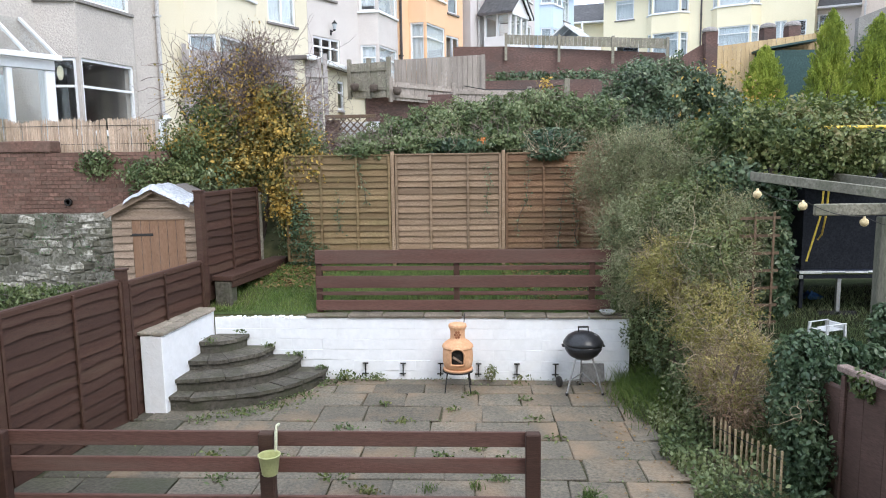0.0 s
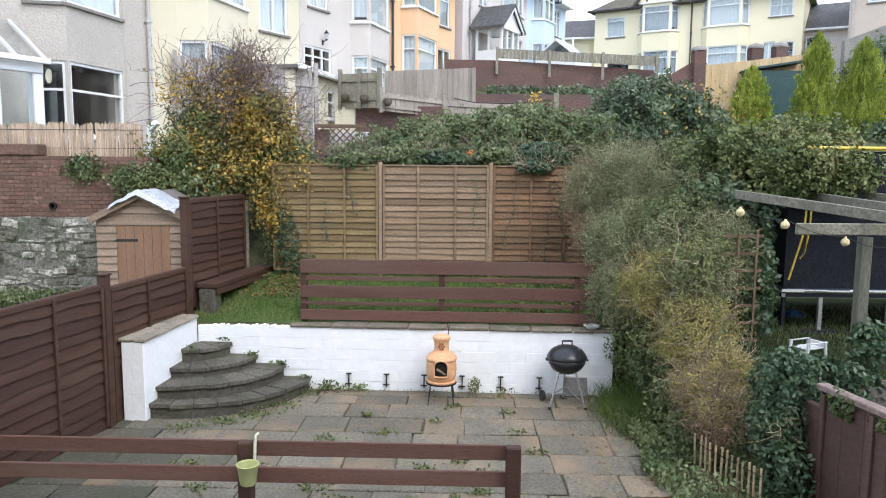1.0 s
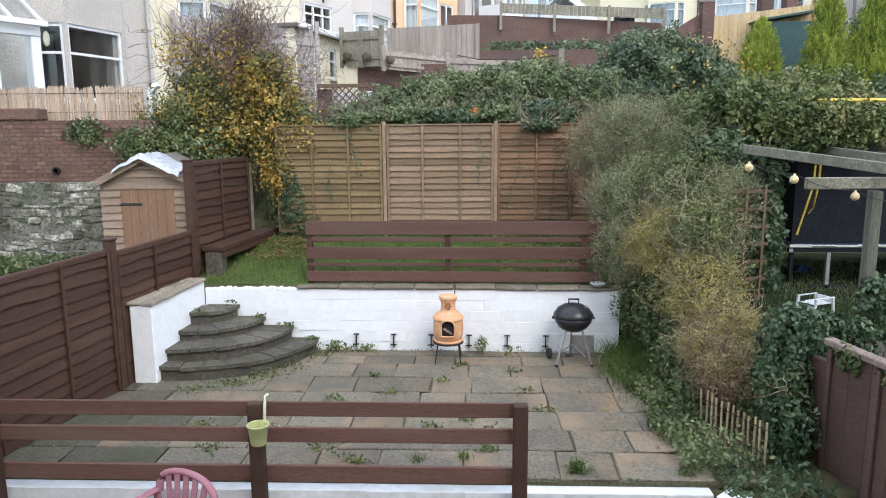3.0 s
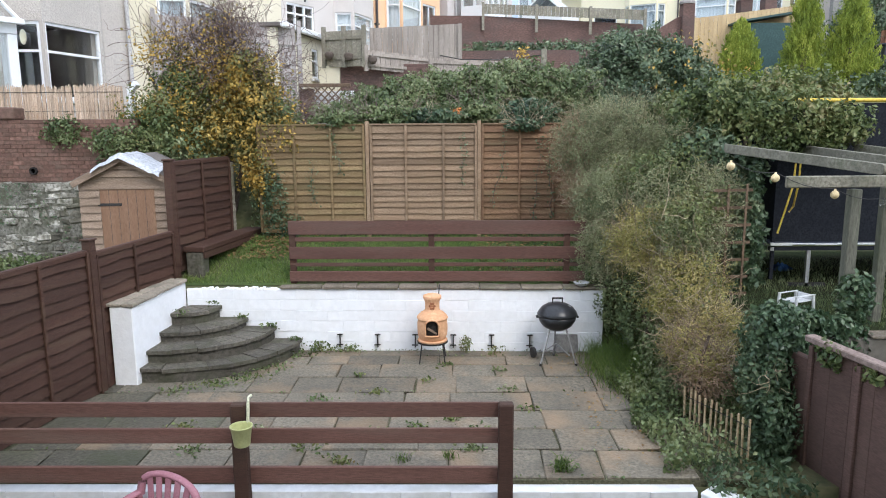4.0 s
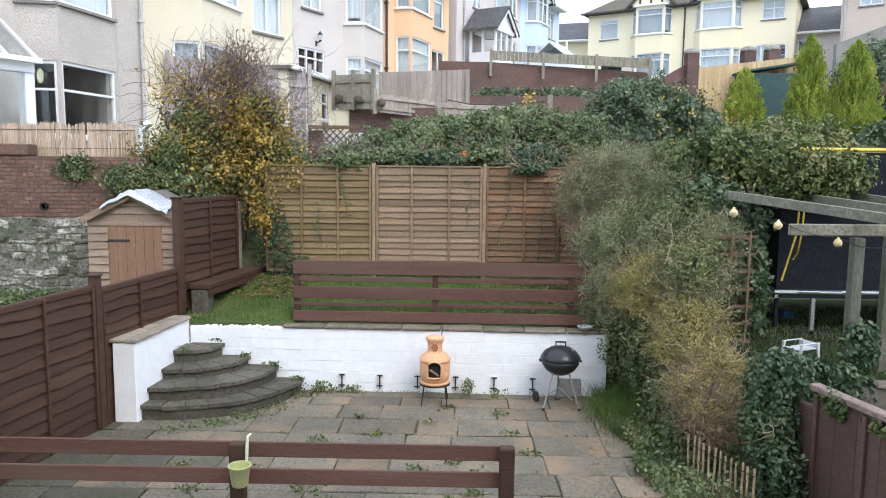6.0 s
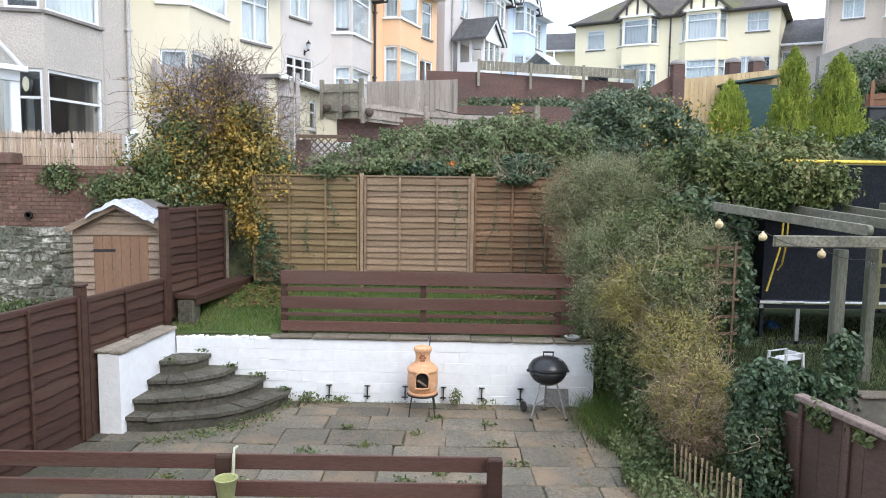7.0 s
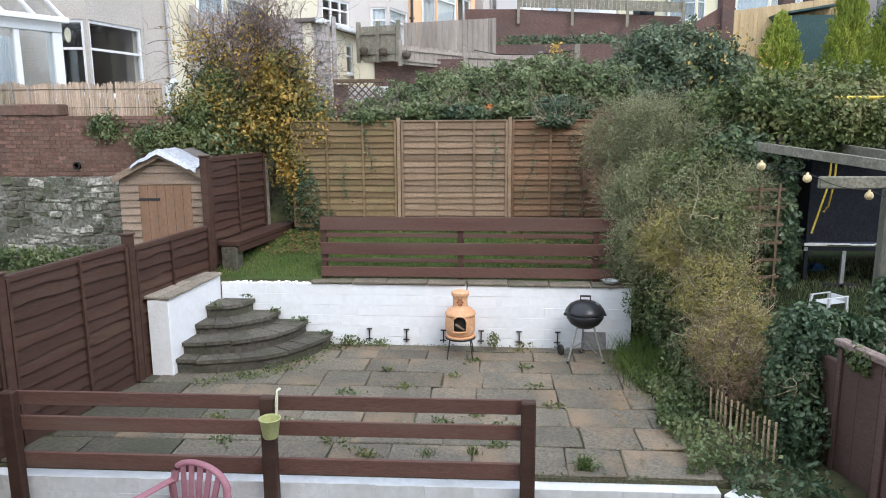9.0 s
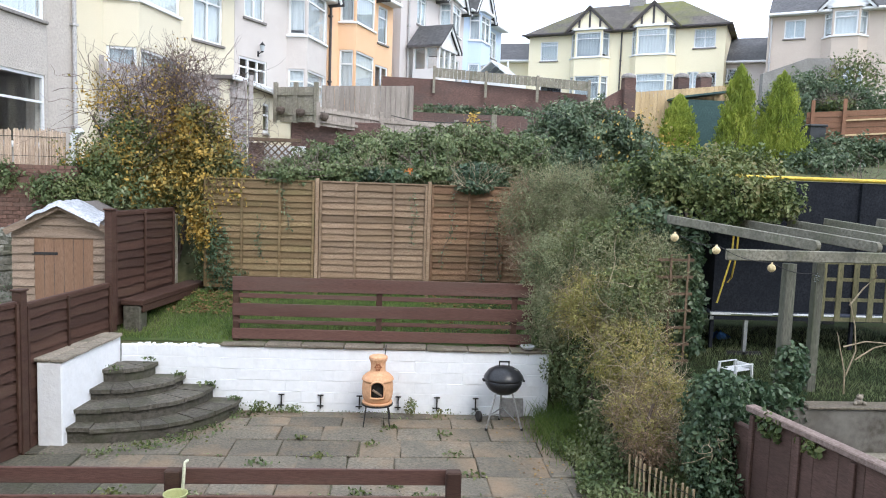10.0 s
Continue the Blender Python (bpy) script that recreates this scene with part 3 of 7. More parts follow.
# rough mortar lip where the coping is missing
for i in range(26):
    xx, ll = i * 0.052, random.uniform(0.03, 0.07)
    part("mortar_lump", box(xx, xx + ll, 0.0, 0.09, 0.9, 0.93 + random.uniform(0.0, 0.028), 0.008, wob=0.006), M["white_wall"], terrace_wall)

# return wall beside the steps
ret_ang = math.degrees(math.atan2(9.93 - 8.48, -3.845 + 3.955))
return_wall = tagged(part("wall_return", box(0, 1.5, 0, 0.3, -0.03, 1.0, 0.012, wob=0.004), M["white_wall"], None, "", pose(-3.955, 8.48, 0, 0, 0, ret_ang)), "smooth white rendered wall beside the curved steps", "wall", kind="structure")
for i in range(5):
    for ya, yb in ((-0.03, 0.14), (0.146, 0.325)):
        part("coping_stone", box(i * 0.302 - 0.016, (i + 1) * 0.302 - 0.024, ya, yb, 1.004 + random.uniform(0, 0.004), 1.044 + random.uniform(0, 0.008), 0.008, wob=0.008), M["coping"], return_wall)

# ---- curved stone steps ----
steps = thing("garden_steps", "four curved grey stone steps up to the lawn", "steps", pose(-3.86, 9.93, -0.03))
A0, A1 = radians(-94), radians(-1.5)
for r, z0, z1, k, deep in ((1.69, 0, 0.215, 8, 0.82), (1.33, 0.215, 0.39, 6, 0.9), (0.92, 0.39, 0.525, 5, 0.9), (0.545, 0.525, 0.69, 3, 0.9)):
    b = bmesh.new()
    seg = 20
    low, up = [], []
    for i in range(seg + 1):
        a = A0 + (A1 - A0) * i / seg
        rr = (r - 0.04) * (deep + (1 - deep) * (math.cos(a) ** 2)) * (1 + 0.008 * noise.noise((a * 3, z0, 0)))
        low.append(b.verts.new((rr * math.cos(a), rr * math.sin(a), z0 - 0.02)))
        up.append(b.verts.new((rr * math.cos(a), rr * math.sin(a), z1 - 0.045)))
    c0, c1 = b.verts.new((0, 0, z0 - 0.02)), b.verts.new((0, 0, z1 - 0.045))
    for i in range(seg):
        b.faces.new((low[i], low[i + 1], up[i + 1], up[i]))
        b.faces.new((up[i], up[i + 1], c1))
    b.faces.new((low[0], up[0], c1, c0))
    b.faces.new((up[-1], low[-1], c0, c1))
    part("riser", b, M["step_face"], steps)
    for j in range(k):
        b = bmesh.new()
        a0, a1 = A0 + (A1 - A0) * (j + 0.012) / k, A0 + (A1 - A0) * (j + 0.988) / k
        ri = max(0.06, r - 0.46)
        dz = random.uniform(-0.01, 0.008)
        ring = {}
        for rad, tag in ((ri, 0), (r, 1)):
            for q in range(4):
                a = a0 + (a1 - a0) * q / 3
                rr = rad * (deep + (1 - deep) * (math.cos(a) ** 2)) + random.uniform(-0.014, 0.01)
                for zz in (0, 1):
                    ring[tag, q, zz] = b.verts.new((rr * math.cos(a), rr * math.sin(a), (z1 - 0.05 if zz == 0 else z1) + dz))
        for q in range(3):
            b.faces.new((ring[0, q, 1], ring[1, q, 1], ring[1, q + 1, 1], ring[0, q + 1, 1]))
            b.faces.new((ring[1, q, 0], ring[1, q + 1, 0], ring[1, q + 1, 1], ring[1, q, 1]))
            b.faces.new((ring[0, q + 1, 0], ring[0, q, 0], ring[0, q, 1], ring[0, q + 1, 1]))
        b.faces.new((ring[0, 0, 0], ring[1, 0, 0], ring[1, 0, 1], ring[0, 0, 1]))
        b.faces.new((ring[1, 3, 0], ring[0, 3, 0], ring[0, 3, 1], ring[1, 3, 1]))
        bmesh.ops.recalc_face_normals(b, faces=b.faces)
        part("tread_stone", b, M["step"], steps)

# ---- low white wall at the front of the patio ----
front_wall = block_wall("wall_patio_front", "white painted low retaining wall at the patio's front edge", pose(-4.75, 5.96, -0.695, 0, 0, 0), 6.95, 4, 0.157, 0.45, 0.16, M["front_wall"], M["front_wall"])
SLM = pose(2.2, 5.96, 0, 0, 0, -50)
side_low = tagged(part("wall_side_low", box(0.02, 2.2, 0.0, 0.2, -0.65, -0.09, 0.015, wob=0.006), M["white_wall"], None, "", SLM), "low white wall with a mossy top beside the yard steps", "wall", kind="structure")
for i in range(6):
    part("coping_stone", box(0.03 + i * 0.36, 0.375 + i * 0.36, -0.012, 0.215, -0.087, -0.055 + random.uniform(-0.004, 0.004), 0.008, wob=0.006), M["white_wall"], side_low)
yst = thing("yard_steps", "dark mossy stone steps beside the low white wall", "steps", pose(0, 0, 0))
for x0, x1, y0, z1 in ((1.34, 2.2, 5.5, -0.285), (1.34, 2.4, 5.1, -0.445)):
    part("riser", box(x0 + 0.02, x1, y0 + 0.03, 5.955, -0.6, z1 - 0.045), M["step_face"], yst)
    for i in range(2):
        w = (x1 - x0) / 2
        part("tread_stone", box(x0 + i * w + 0.004, x0 + (i + 1) * w - 0.004, y0, y0 + 0.45, z1 - 0.044, z1, 0.012, wob=0.01), M["step"], yst)


# ---- timber fences ----
def lap_panel(parent, x0, x1, z0, z1, rows, material, batten_mat, battens, y=0.0, wave=0.014, cap=True, lap=0.02):
    """Overlapping wavy boards between battens; local x along, boards facing -y."""
    h = (z1 - z0) / rows
    for r in range(rows):
        b = bmesh.new()
        n = 14
        vs = []
        ph, ph2 = random.uniform(0, 9), random.uniform(-0.006, 0.006)
        for i in range(n + 1):
            x = x0 + (x1 - x0) * i / n
            wv = wave * noise.noise((x * 2.3 + ph, r * 3.1, ph)) + ph2
            zb, zt = z0 + r * h - 0.012 + wv, z0 + (r + 1) * h + 0.014
            vs.append([b.verts.new((x, y - lap + 0.005 * noise.noise((x * 3, r, 1)), zb)), b.verts.new((x, y - 0.001, zt)), b.verts.new((x, y - 0.004, zb))])
        for a, c in zip(vs, vs[1:]):
            b.faces.new((a[0], c[0], c[1], a[1]))
            b.faces.new((a[2], a[1], c[1], c[2]))
            b.faces.new((a[0], a[2], c[2], c[0]))
        part("board", b, material, parent)
    for x in battens:
        part("batten", box(x - 0.02, x + 0.02, y - lap - 0.024, y - lap + 0.004, z0, z1, 0.004), batten_mat, parent)
        part("batten", box(x - 0.02, x + 0.02, y + 0.002, y + 0.03, z0, z1, 0.004), batten_mat, parent)
    if cap:
        part("capping", box(x0, x1, y - 0.03, y + 0.03, z1, z1 + 0.03, 0.005), batten_mat, parent)


# tall lapped fence at the end of the lawn
for k, (xa, xb, bat) in enumerate((([-3.25, -1.45, (-2.64, -2.02)]), ([-1.37, 0.42, (-0.77, -0.14)]), ([0.49, 2.35, (1.13, 1.7)]))):
    f = thing("overlap_fence", "weathered tan overlap fence panel with green algae stains" if k < 2 else "brown overlap fence panel half hidden by the hedge", "fence", pose(0, 12.0, 0), "lawn fence panels")
    wood = M[("algae_fence", "old_fence", "red_fence")[k]]
    lap_panel(f, xa, xb, 1.42, 3.2, 17, wood, wood, (xa + 0.02, *bat, xb - 0.02), lap=0.034)
for xp in (-1.41, 0.455):
    p = part("fence_post", box(xp - 0.03, xp + 0.03, 11.94, 12.05, 1.2, 3.27, 0.006), M["old_fence"], None)
    tagged(p, "weathered timber fence post between overlap panels", "post", "lawn fence posts")

for x, z0, z1 in ((0.62, 1.9, 3.1), (1.35, 1.6, 3.0), (1.75, 1.7, 3.0), (-1.85, 2.4, 3.15), (0.2, 2.2, 3.0), (-2.3, 1.9, 2.6), (2.05, 1.5, 2.6)):
    iv = thing("ivy_strand", "thin ivy strand creeping over the fence boards", "ivy", None, "ivy strands")
    zz = np.linspace(z0, z1, 9)
    xs_ = x + np.cumsum(np.random.normal(0, 0.035, 9))
    V, Fq = tube_np([np.column_stack((xs_, np.full(9, 11.935), zz))], 0.006, 0.003, 4)
    mesh_np("stem", V, Fq, M["bark"], iv)
    k_ = np.random.randint(0, 9, 60)
    V, Fq = leaves_np(np.column_stack((xs_[k_] + np.random.normal(0, 0.035, 60), np.random.uniform(11.9, 11.93, 60), zz[k_] + np.random.normal(0, 0.06, 60))), 0.045, np.tile((0, -1.0, 0), (60, 1)))
    tagged(mesh_np("leaves", V, Fq, M["leaf_dark"], iv), kind="stuff")

# slatted balustrade on the terrace edge
bal = thing("slatted_fence", "low brown-stained slatted fence on the terrace edge", "fence", pose(-2.34, 10.03, 0, 0, 0, wall_ang * 0.5))
for z0, z1, yy in ((1.67, 1.865, 0), (1.565, 1.625, 0.03), (1.315, 1.49, 0), (1.2, 1.255, 0.03), (0.985, 1.135, 0)):
    part("rail", box(0, 4.23, -0.012 + yy, 0.014 + yy, z0, z1, 0.004, wob=0.004), M["brown_rail"], bal)
for xx in (0.0, 2.0, 3.93):
    part("post", box(xx, xx + 0.085, 0.016, 0.1, 0.9, 1.83, 0.006), M["brown_stain"], bal)

# rail fence at the patio's front edge
rails = thing("post_and_rail_fence", "brown-stained post and rail fence at the patio edge", "fence", pose(0, 5.9, 0))
for z0, z1 in ((0.67, 0.81), (0.425, 0.565), (0.05, 0.205)):
    part("rail", box(-4.3, 0.4, -0.0, 0.032, z0, z1, 0.006, wob=0.006), M["brown_rail"], rails)
for xx in (-4.35, -1.93, 0.395):
    part("post", box(xx, xx + 0.13, -0.1, -0.002, -0.62, 0.825, 0.012), M["brown_stain"], rails)

# boundary fence on the left: two low panels, posts and a high panel
LFM = pose(-4.36, 8.1, 0, 0, 0, math.degrees(math.atan2(0.989, 0.15)))


def left_panel(label, a, b, z0, z1, rows, bats):
    f = thing("boundary_fence", label, "fence", LFM, "boundary fence panels")
    lap_panel(f, a, b, z0, z1, rows, M["brown_stain"], M["brown_stain"], (a + 0.02, *bats, b - 0.02), wave=0.035, lap=0.032)
    part("edge_rail", box(a, b, -0.035, 0.035, z1 - 0.04, z1 + 0.02, 0.005), M["brown_stain"], f)


left_panel("dark brown wavy overlap fence panel along the boundary", -1.72, 0.13, 0.02, 1.74, 12, (-0.69,))
left_panel("dark brown wavy overlap fence panel along the boundary", 0.27, 2.02, 0.02, 1.69, 12, (1.06,))
left_panel("dark brown wavy overlap fence panel along the boundary", -3.6, -1.86, -0.3, 1.74, 14, (-2.7,))
left_panel("tall dark brown overlap fence panel beside the lawn", 2.14, 3.92, 1.1, 2.68, 12, (2.98,))
for s, z1 in ((0.2, 1.87), (-1.79, 1.8), (2.08, 2.72)):
    p = part("fence_post", box(s - 0.055, s + 0.055, -0.06, 0.05, -0.3, z1, 0.006), M["brown_stain"], None, "", LFM)
    tagged(p, "square dark brown fence post with a flat cap", "post", "boundary fence posts")
    part("cap", box(s - 0.07, s + 0.07, -0.075, 0.065, z1, z1 + 0.025, 0.006), M["brown_stain"], p)
p = part("fence_post", box(3.95, 4.04, -0.05, 0.05, 0.9, 2.6, 0.006), M["grey_beam"], None, "", LFM)
tagged(p, "bare grey timber fence post by the tall panel", "post", "boundary fence posts")

# bench along the boundary
bench = thing("garden_bench", "low dark brown plank bench on stone blocks", "bench", LFM)
part("seat", box(2.2, 4.35, -0.4, -0.08, 1.38, 1.46, 0.01), M["brown_stain"], bench)
part("apron", box(2.25, 4.3, -0.39, -0.35, 1.28, 1.38, 0.005), M["brown_stain"], bench)
part("stone_support", box(2.22, 2.43, -0.36, -0.1, 0.93, 1.375, 0.02, wob=0.01), M["rubble"], bench)
part("stone_support", box(3.9, 4.1, -0.36, -0.1, 1.2, 1.375, 0.02, wob=0.01), M["rubble"], bench)

# neighbour's fence on the right
RFM = pose(3.4, 6.5, 0, 0, 0, math.degrees(math.atan2(-1.51, 0.32)))
rf = thing("boundary_fence", "chocolate brown boarded fence panel with a sloping cap rail", "fence", RFM, "boundary fence panels")
for i in range(12):
    part("board", box(i * 0.26, i * 0.26 + 0.258, -0.02, 0.005 + 0.004 * (i % 2), -0.62, 1.16, 0.004), M["choc"], rf)
for s in (0.03, 0.62, 1.2, 1.8, 2.4, 3.0):
    part("batten", box(s - 0.025, s + 0.025, -0.055, -0.022, -0.6, 1.14, 0.005), M["choc"], rf)
part("post", box(-0.25, -0.004, -0.045, 0.04, -0.62, 1.0, 0.01), M["choc"], rf)
part("post", box(-0.39, -0.256, -0.035, 0.03, -0.62, 0.9, 0.01), M["choc"], rf)
part("cap_rail", box(-0.05, 3.2, -0.065, 0.05, 1.165, 1.225, 0.01), M["cap_wood"], rf)


# ---- houses up the hill ----
def holed(length, z0, z1, holes, thick):
    """A wall slab along x from 0, front face at y=0, with rectangular openings through it."""
    xs = sorted({0.0, length, *[h[0] for h in holes], *[h[1] for h in holes]})
    zs = sorted({z0, z1, *[h[2] for h in holes], *[h[3] for h in holes]})
    b = bmesh.new()

    def solid(i, j):
        if i < 0 or j < 0 or i >= len(xs) - 1 or j >= len(zs) - 1:
            return False
        cx, cz = (xs[i] + xs[i + 1]) / 2, (zs[j] + zs[j + 1]) / 2
        return not any(h[0] < cx < h[1] and h[2] < cz < h[3] for h in holes)

    def quad(*p):
        b.faces.new([b.verts.new(q) for q in p])

    for i in range(len(xs) - 1):
        for j in range(len(zs) - 1):
            if not solid(i, j):
                continue
            a, c, e, f = xs[i], xs[i + 1], zs[j], zs[j + 1]
            quad((a, 0, e), (c, 0, e), (c, 0, f), (a, 0, f))
            quad((c, thick, e), (a, thick, e), (a, thick, f), (c, thick, f))
            if not solid(i - 1, j):
                quad((a, thick, e), (a, 0, e), (a, 0, f), (a, thick, f))
            if not solid(i + 1, j):
                quad((c, 0, e), (c, thick, e), (c, thick, f), (c, 0, f))
            if not solid(i, j - 1):
                quad((a, thick, e), (c, thick, e), (c, 0, e), (a, 0, e))
            if not solid(i, j + 1):
                quad((a, 0, f), (c, 0, f), (c, thick, f), (a, thick, f))
    bmesh.ops.remove_doubles(b, verts=b.verts, dist=0.0005)
    return b


def window(parent, m, x0, x1, z0, z1, lights=2, transom=0.28, behind="net", sill=True, fr=0.06):
    """A white framed window in an opening of the slab at pose m: frame, bars, panes, curtain, sill."""
    w = part("window", box(x0, x1, 0.03, 0.09, z1 - fr, z1, 0), M["upvc"], parent, "", m)
    part("frame_rail", box(x0, x1, 0.03, 0.09, z0, z0 + fr), M["upvc"], w)
    for xx in (x0, x1 - fr):
        part("frame_stile", box(xx, xx + fr, 0.028, 0.092, z0 + fr, z1 - fr), M["upvc"], w)
    step = (x1 - x0) / lights
    for i in range(1, lights):
        part("mullion", box(x0 + i * step - fr / 2, x0 + i * step + fr / 2, 0.026, 0.094, z0 + fr, z1 - fr), M["upvc"], w)
    if transom:
        zt = z1 - (z1 - z0) * transom
        for i in range(lights):
            part("transom", box(x0 + i * step + fr * 0.5, x0 + (i + 1) * step - fr * 0.5, 0.024, 0.08, zt - fr * 0.4, zt + fr * 0.4), M["upvc"], w)
    pane = part("pane", box(x0 + 0.01, x1 - 0.01, 0.058, 0.064, z0 + 0.01, z1 - 0.01), M["glass"], w)
    pane.visible_shadow = False
    if behind:
        if behind == "drawn":
            for xa, xb in ((x0 + 0.02, x0 + (x1 - x0) * 0.36), (x1 - (x1 - x0) * 0.36, x1 - 0.02)):
                part("curtain", fold_cloth(xa, xb, 0.115, z0, z1), M["curtain"], w)
        else:
            part("curtain", fold_cloth(x0 + 0.02, x1 - 0.02, 0.115, z0 + (z1 - z0) * random.choice((0, 0, 0, 0.12)), z1), M["net" if behind == "net" else "curtain"], w)
    if sill:
        part("sill", box(x0 - 0.06, x1 + 0.06, -0.07, 0.03, z0 - 0.07, z0 - 0.002, 0.01), M["sill"] if sill == "grey" else M["upvc"], w)
    return w


def fold_cloth(x0, x1, y, z0, z1):
    b = bmesh.new()
    n = max(6, int((x1 - x0) / 0.05))
    col = []
    for i in range(n + 1):
        xx = x0 + (x1 - x0) * i / n
        yy = y + 0.012 * math.sin(i * 1.9)
        col.append((b.verts.new((xx, yy, z0)), b.verts.new((xx, yy, z1)), b.verts.new((xx, yy + 0.006, z0)), b.verts.new((xx, yy + 0.006, z1))))
    for p, q in zip(col, col[1:]):
        b.faces.new((p[0], q[0], q[1], p[1]))
        b.faces.new((q[2], p[2], p[3], q[3]))
    return b


def face_pose(p, q):
    """Pose of a slab whose x runs from plan point p to q."""
    return pose(p[0], p[1], 0, 0, 0, math.degrees(math.atan2(q[1] - p[1], q[0] - p[0])))


def gable_top(parent, x0, x1, y, z, h, material, depth=1.6, timber=0, roof_mat="slate"):
    """A small gabled roof over a bay: face, barge boards and two slopes; apex h over z."""
    xm = (x0 + x1) / 2
    b = bmesh.new()
    f = [b.verts.new(p) for p in ((x0, y, z), (x1, y, z), (xm, y, z + h))]
    k = [b.verts.new(p) for p in ((x0, y + 0.15, z), (x1, y + 0.15, z), (xm, y + 0.15, z + h))]
    b.faces.new(f)
    b.faces.new(k[::-1])
    b.faces.new((f[0], k[0], k[1], f[1]))
    g = part("gable", b, material, parent)
    for xa in (x0, x1):
        e = 0.18 if xa == x1 else -0.18
        part("bargeboard", beam((xa + e, y - 0.12, z - h * 0.17), (xm, y - 0.12, z + h + 0.03), 0.05, 0.16), M["upvc"] if not timber else M["pipe_dark"], g)
        s = bmesh.new()
        o = 0.25 if xa == x1 else -0.25
        q = [(xa + o, y - 0.18, z - h * 0.22), (xm, y - 0.18, z + h + 0.08), (xm, y + depth, z + h + 0.08), (xa + o, y + depth, z - h * 0.22)]
        vs = [s.verts.new(v) for v in q]
        vt = [s.verts.new((v[0], v[1], v[2] + 0.1)) for v in q]
        s.faces.new(vs)
        s.faces.new(vt[::-1])
        for i in range(4):
            s.faces.new((vs[i], vt[i], vt[(i + 1) % 4], vs[(i + 1) % 4]))
        bmesh.ops.recalc_face_normals(s, faces=s.faces)
        part("roof_slope", s, M[roof_mat], g)
    for i in range(timber):
        t = (i + 1) / (timber + 1)
        hh = h * (1 - abs(2 * t - 1))
        part("timber", box(x0 + (x1 - x0) * t - 0.06, x0 + (x1 - x0) * t + 0.06, y - 0.03, y - 0.002, z, z + hh), M["pipe_dark"], g)


def house(label, m, width, zg, zlo, zli, zup, zue, colour, bay=None, wins=(), depth=7.0, roof="slate", gable=0.0, timber=0,
          curtains=("net", "net"), pipe=None, roof_h=2.6, hip=False, sill="grey", lo_h=None, chimney=None, bay_split=1, bay_transom=(0.3, 0.25), hood=False):
    """A two-storey house. zg ground, zlo/zli lower window's sill and lintel, zup/zue upper sill and eave.
    bay: (x0, x1, depth, splay). wins: (x0, x1, z0, z1, lights, transom)."""
    h = thing("house", label, "house", m, "houses up the hill")
    holes = [(w[0], w[1], w[2], w[3]) for w in wins]
    if bay:
        plan = [(x, -v) for x, v in bay]
        bx0, bx1, bd = plan[0][0], plan[-1][0], max(v for _, v in bay)
        holes += [(bx0 + 0.15, bx1 - 0.3, zlo, zli), (bx0 + 0.15, bx1 - 0.3, zup, zue - 0.1)]
    part("wall", holed(width, zg - 1.5, zue, holes, 0.28), M[colour], h)
    for xa in (0.0, width - 0.25):
        part("side_wall", box(xa + 0.003, xa + 0.247, 0.285, depth, zg - 1.5, zue - 0.003), M[colour], h)
    part("back_wall", box(0.003, width - 0.003, depth + 0.003, depth + 0.25, zg - 1.5, zue - 0.003), M[colour], h)
    part("upper_floor", box(0.26, width - 0.26, 0.29, depth - 0.01, zli + 0.25, zli + 0.4), M["room"], h)
    part("room_wall", box(0.26, width - 0.26, 3.2, 3.3, zg, zue), M["room"], h)
    part("ceiling", box(0.26, width - 0.26, 0.29, depth - 0.01, zue - 0.06, zue - 0.02), M["room"], h)
    for w in wins:
        window(h, Matrix(), *w[:4], lights=w[4], transom=w[5], behind=w[6] if len(w) > 6 else "net", sill=sill)
    if bay:
        for fi, (p, q) in enumerate(zip(plan, plan[1:])):
            fm = face_pose(p, q)
            L = math.dist(p, q)
            glazed = L > 0.3
            part("bay_wall", holed(L, zg - 1.5, zue, [(0.06, L - 0.06, zlo, zli), (0.06, L - 0.06, zup, zue - 0.12)] if glazed else [], 0.1), M[colour], h, "", fm)
            if glazed:
                n = bay_split if fi == 1 else 1
                window(h, fm, 0.06, L - 0.06, zlo, zli, n, bay_transom[0], curtains[0], "white")
                window(h, fm, 0.06, L - 0.06, zup, zue - 0.12, n, bay_transom[1], curtains[1], "grey" if hood else "white")
                if hood:
                    part("hood", box(-0.04, L + 0.04, -0.11, -0.003, zli + 0.0, zli + 0.09, 0.02, wob=0.006), M["sill"], h)
                    h.children[-1].matrix_basis = fm
        mid = ((plan[0][0] + plan[-1][0]) / 2, 0.0)
        shrink = [(mid[0] + (x - mid[0]) * 0.9, y * 0.8) for x, y in plan]
        grow = [(mid[0] + (x - mid[0]) * 1.08, y * 1.3) for x, y in plan]
        part("bay_floor", poly_slab(shrink, zli + 0.2, zli + 0.3), M["room"], h)
        part("bay_roof", poly_slab(grow, zue + 0.004, zue + 0.12), M["upvc"], h)
        if gable:
            gable_top(h, bx0 - 0.05, bx1 + 0.05, -bd * 0.75, zue + 0.125, gable, M["upvc"] if not timber else M[colour], 3.0, timber, roof)
    # roof
    b = bmesh.new()
    o = 0.35
    e0, e1 = (-o, width + o)
    ym = depth / 2
    if hip:
        hx = 2.9
        r0, r1 = (hx, width) if hip == "left" else (0.0, width - hx)
        e0, e1 = (-o, width) if hip == "left" else (0.0, width + o)
        pts = [(e0, -o, zue - 0.05), (e1, -o, zue - 0.05), (e1, depth + o, zue - 0.05), (e0, depth + o, zue - 0.05), (r0, ym, zue + roof_h), (r1, ym, zue + roof_h)]
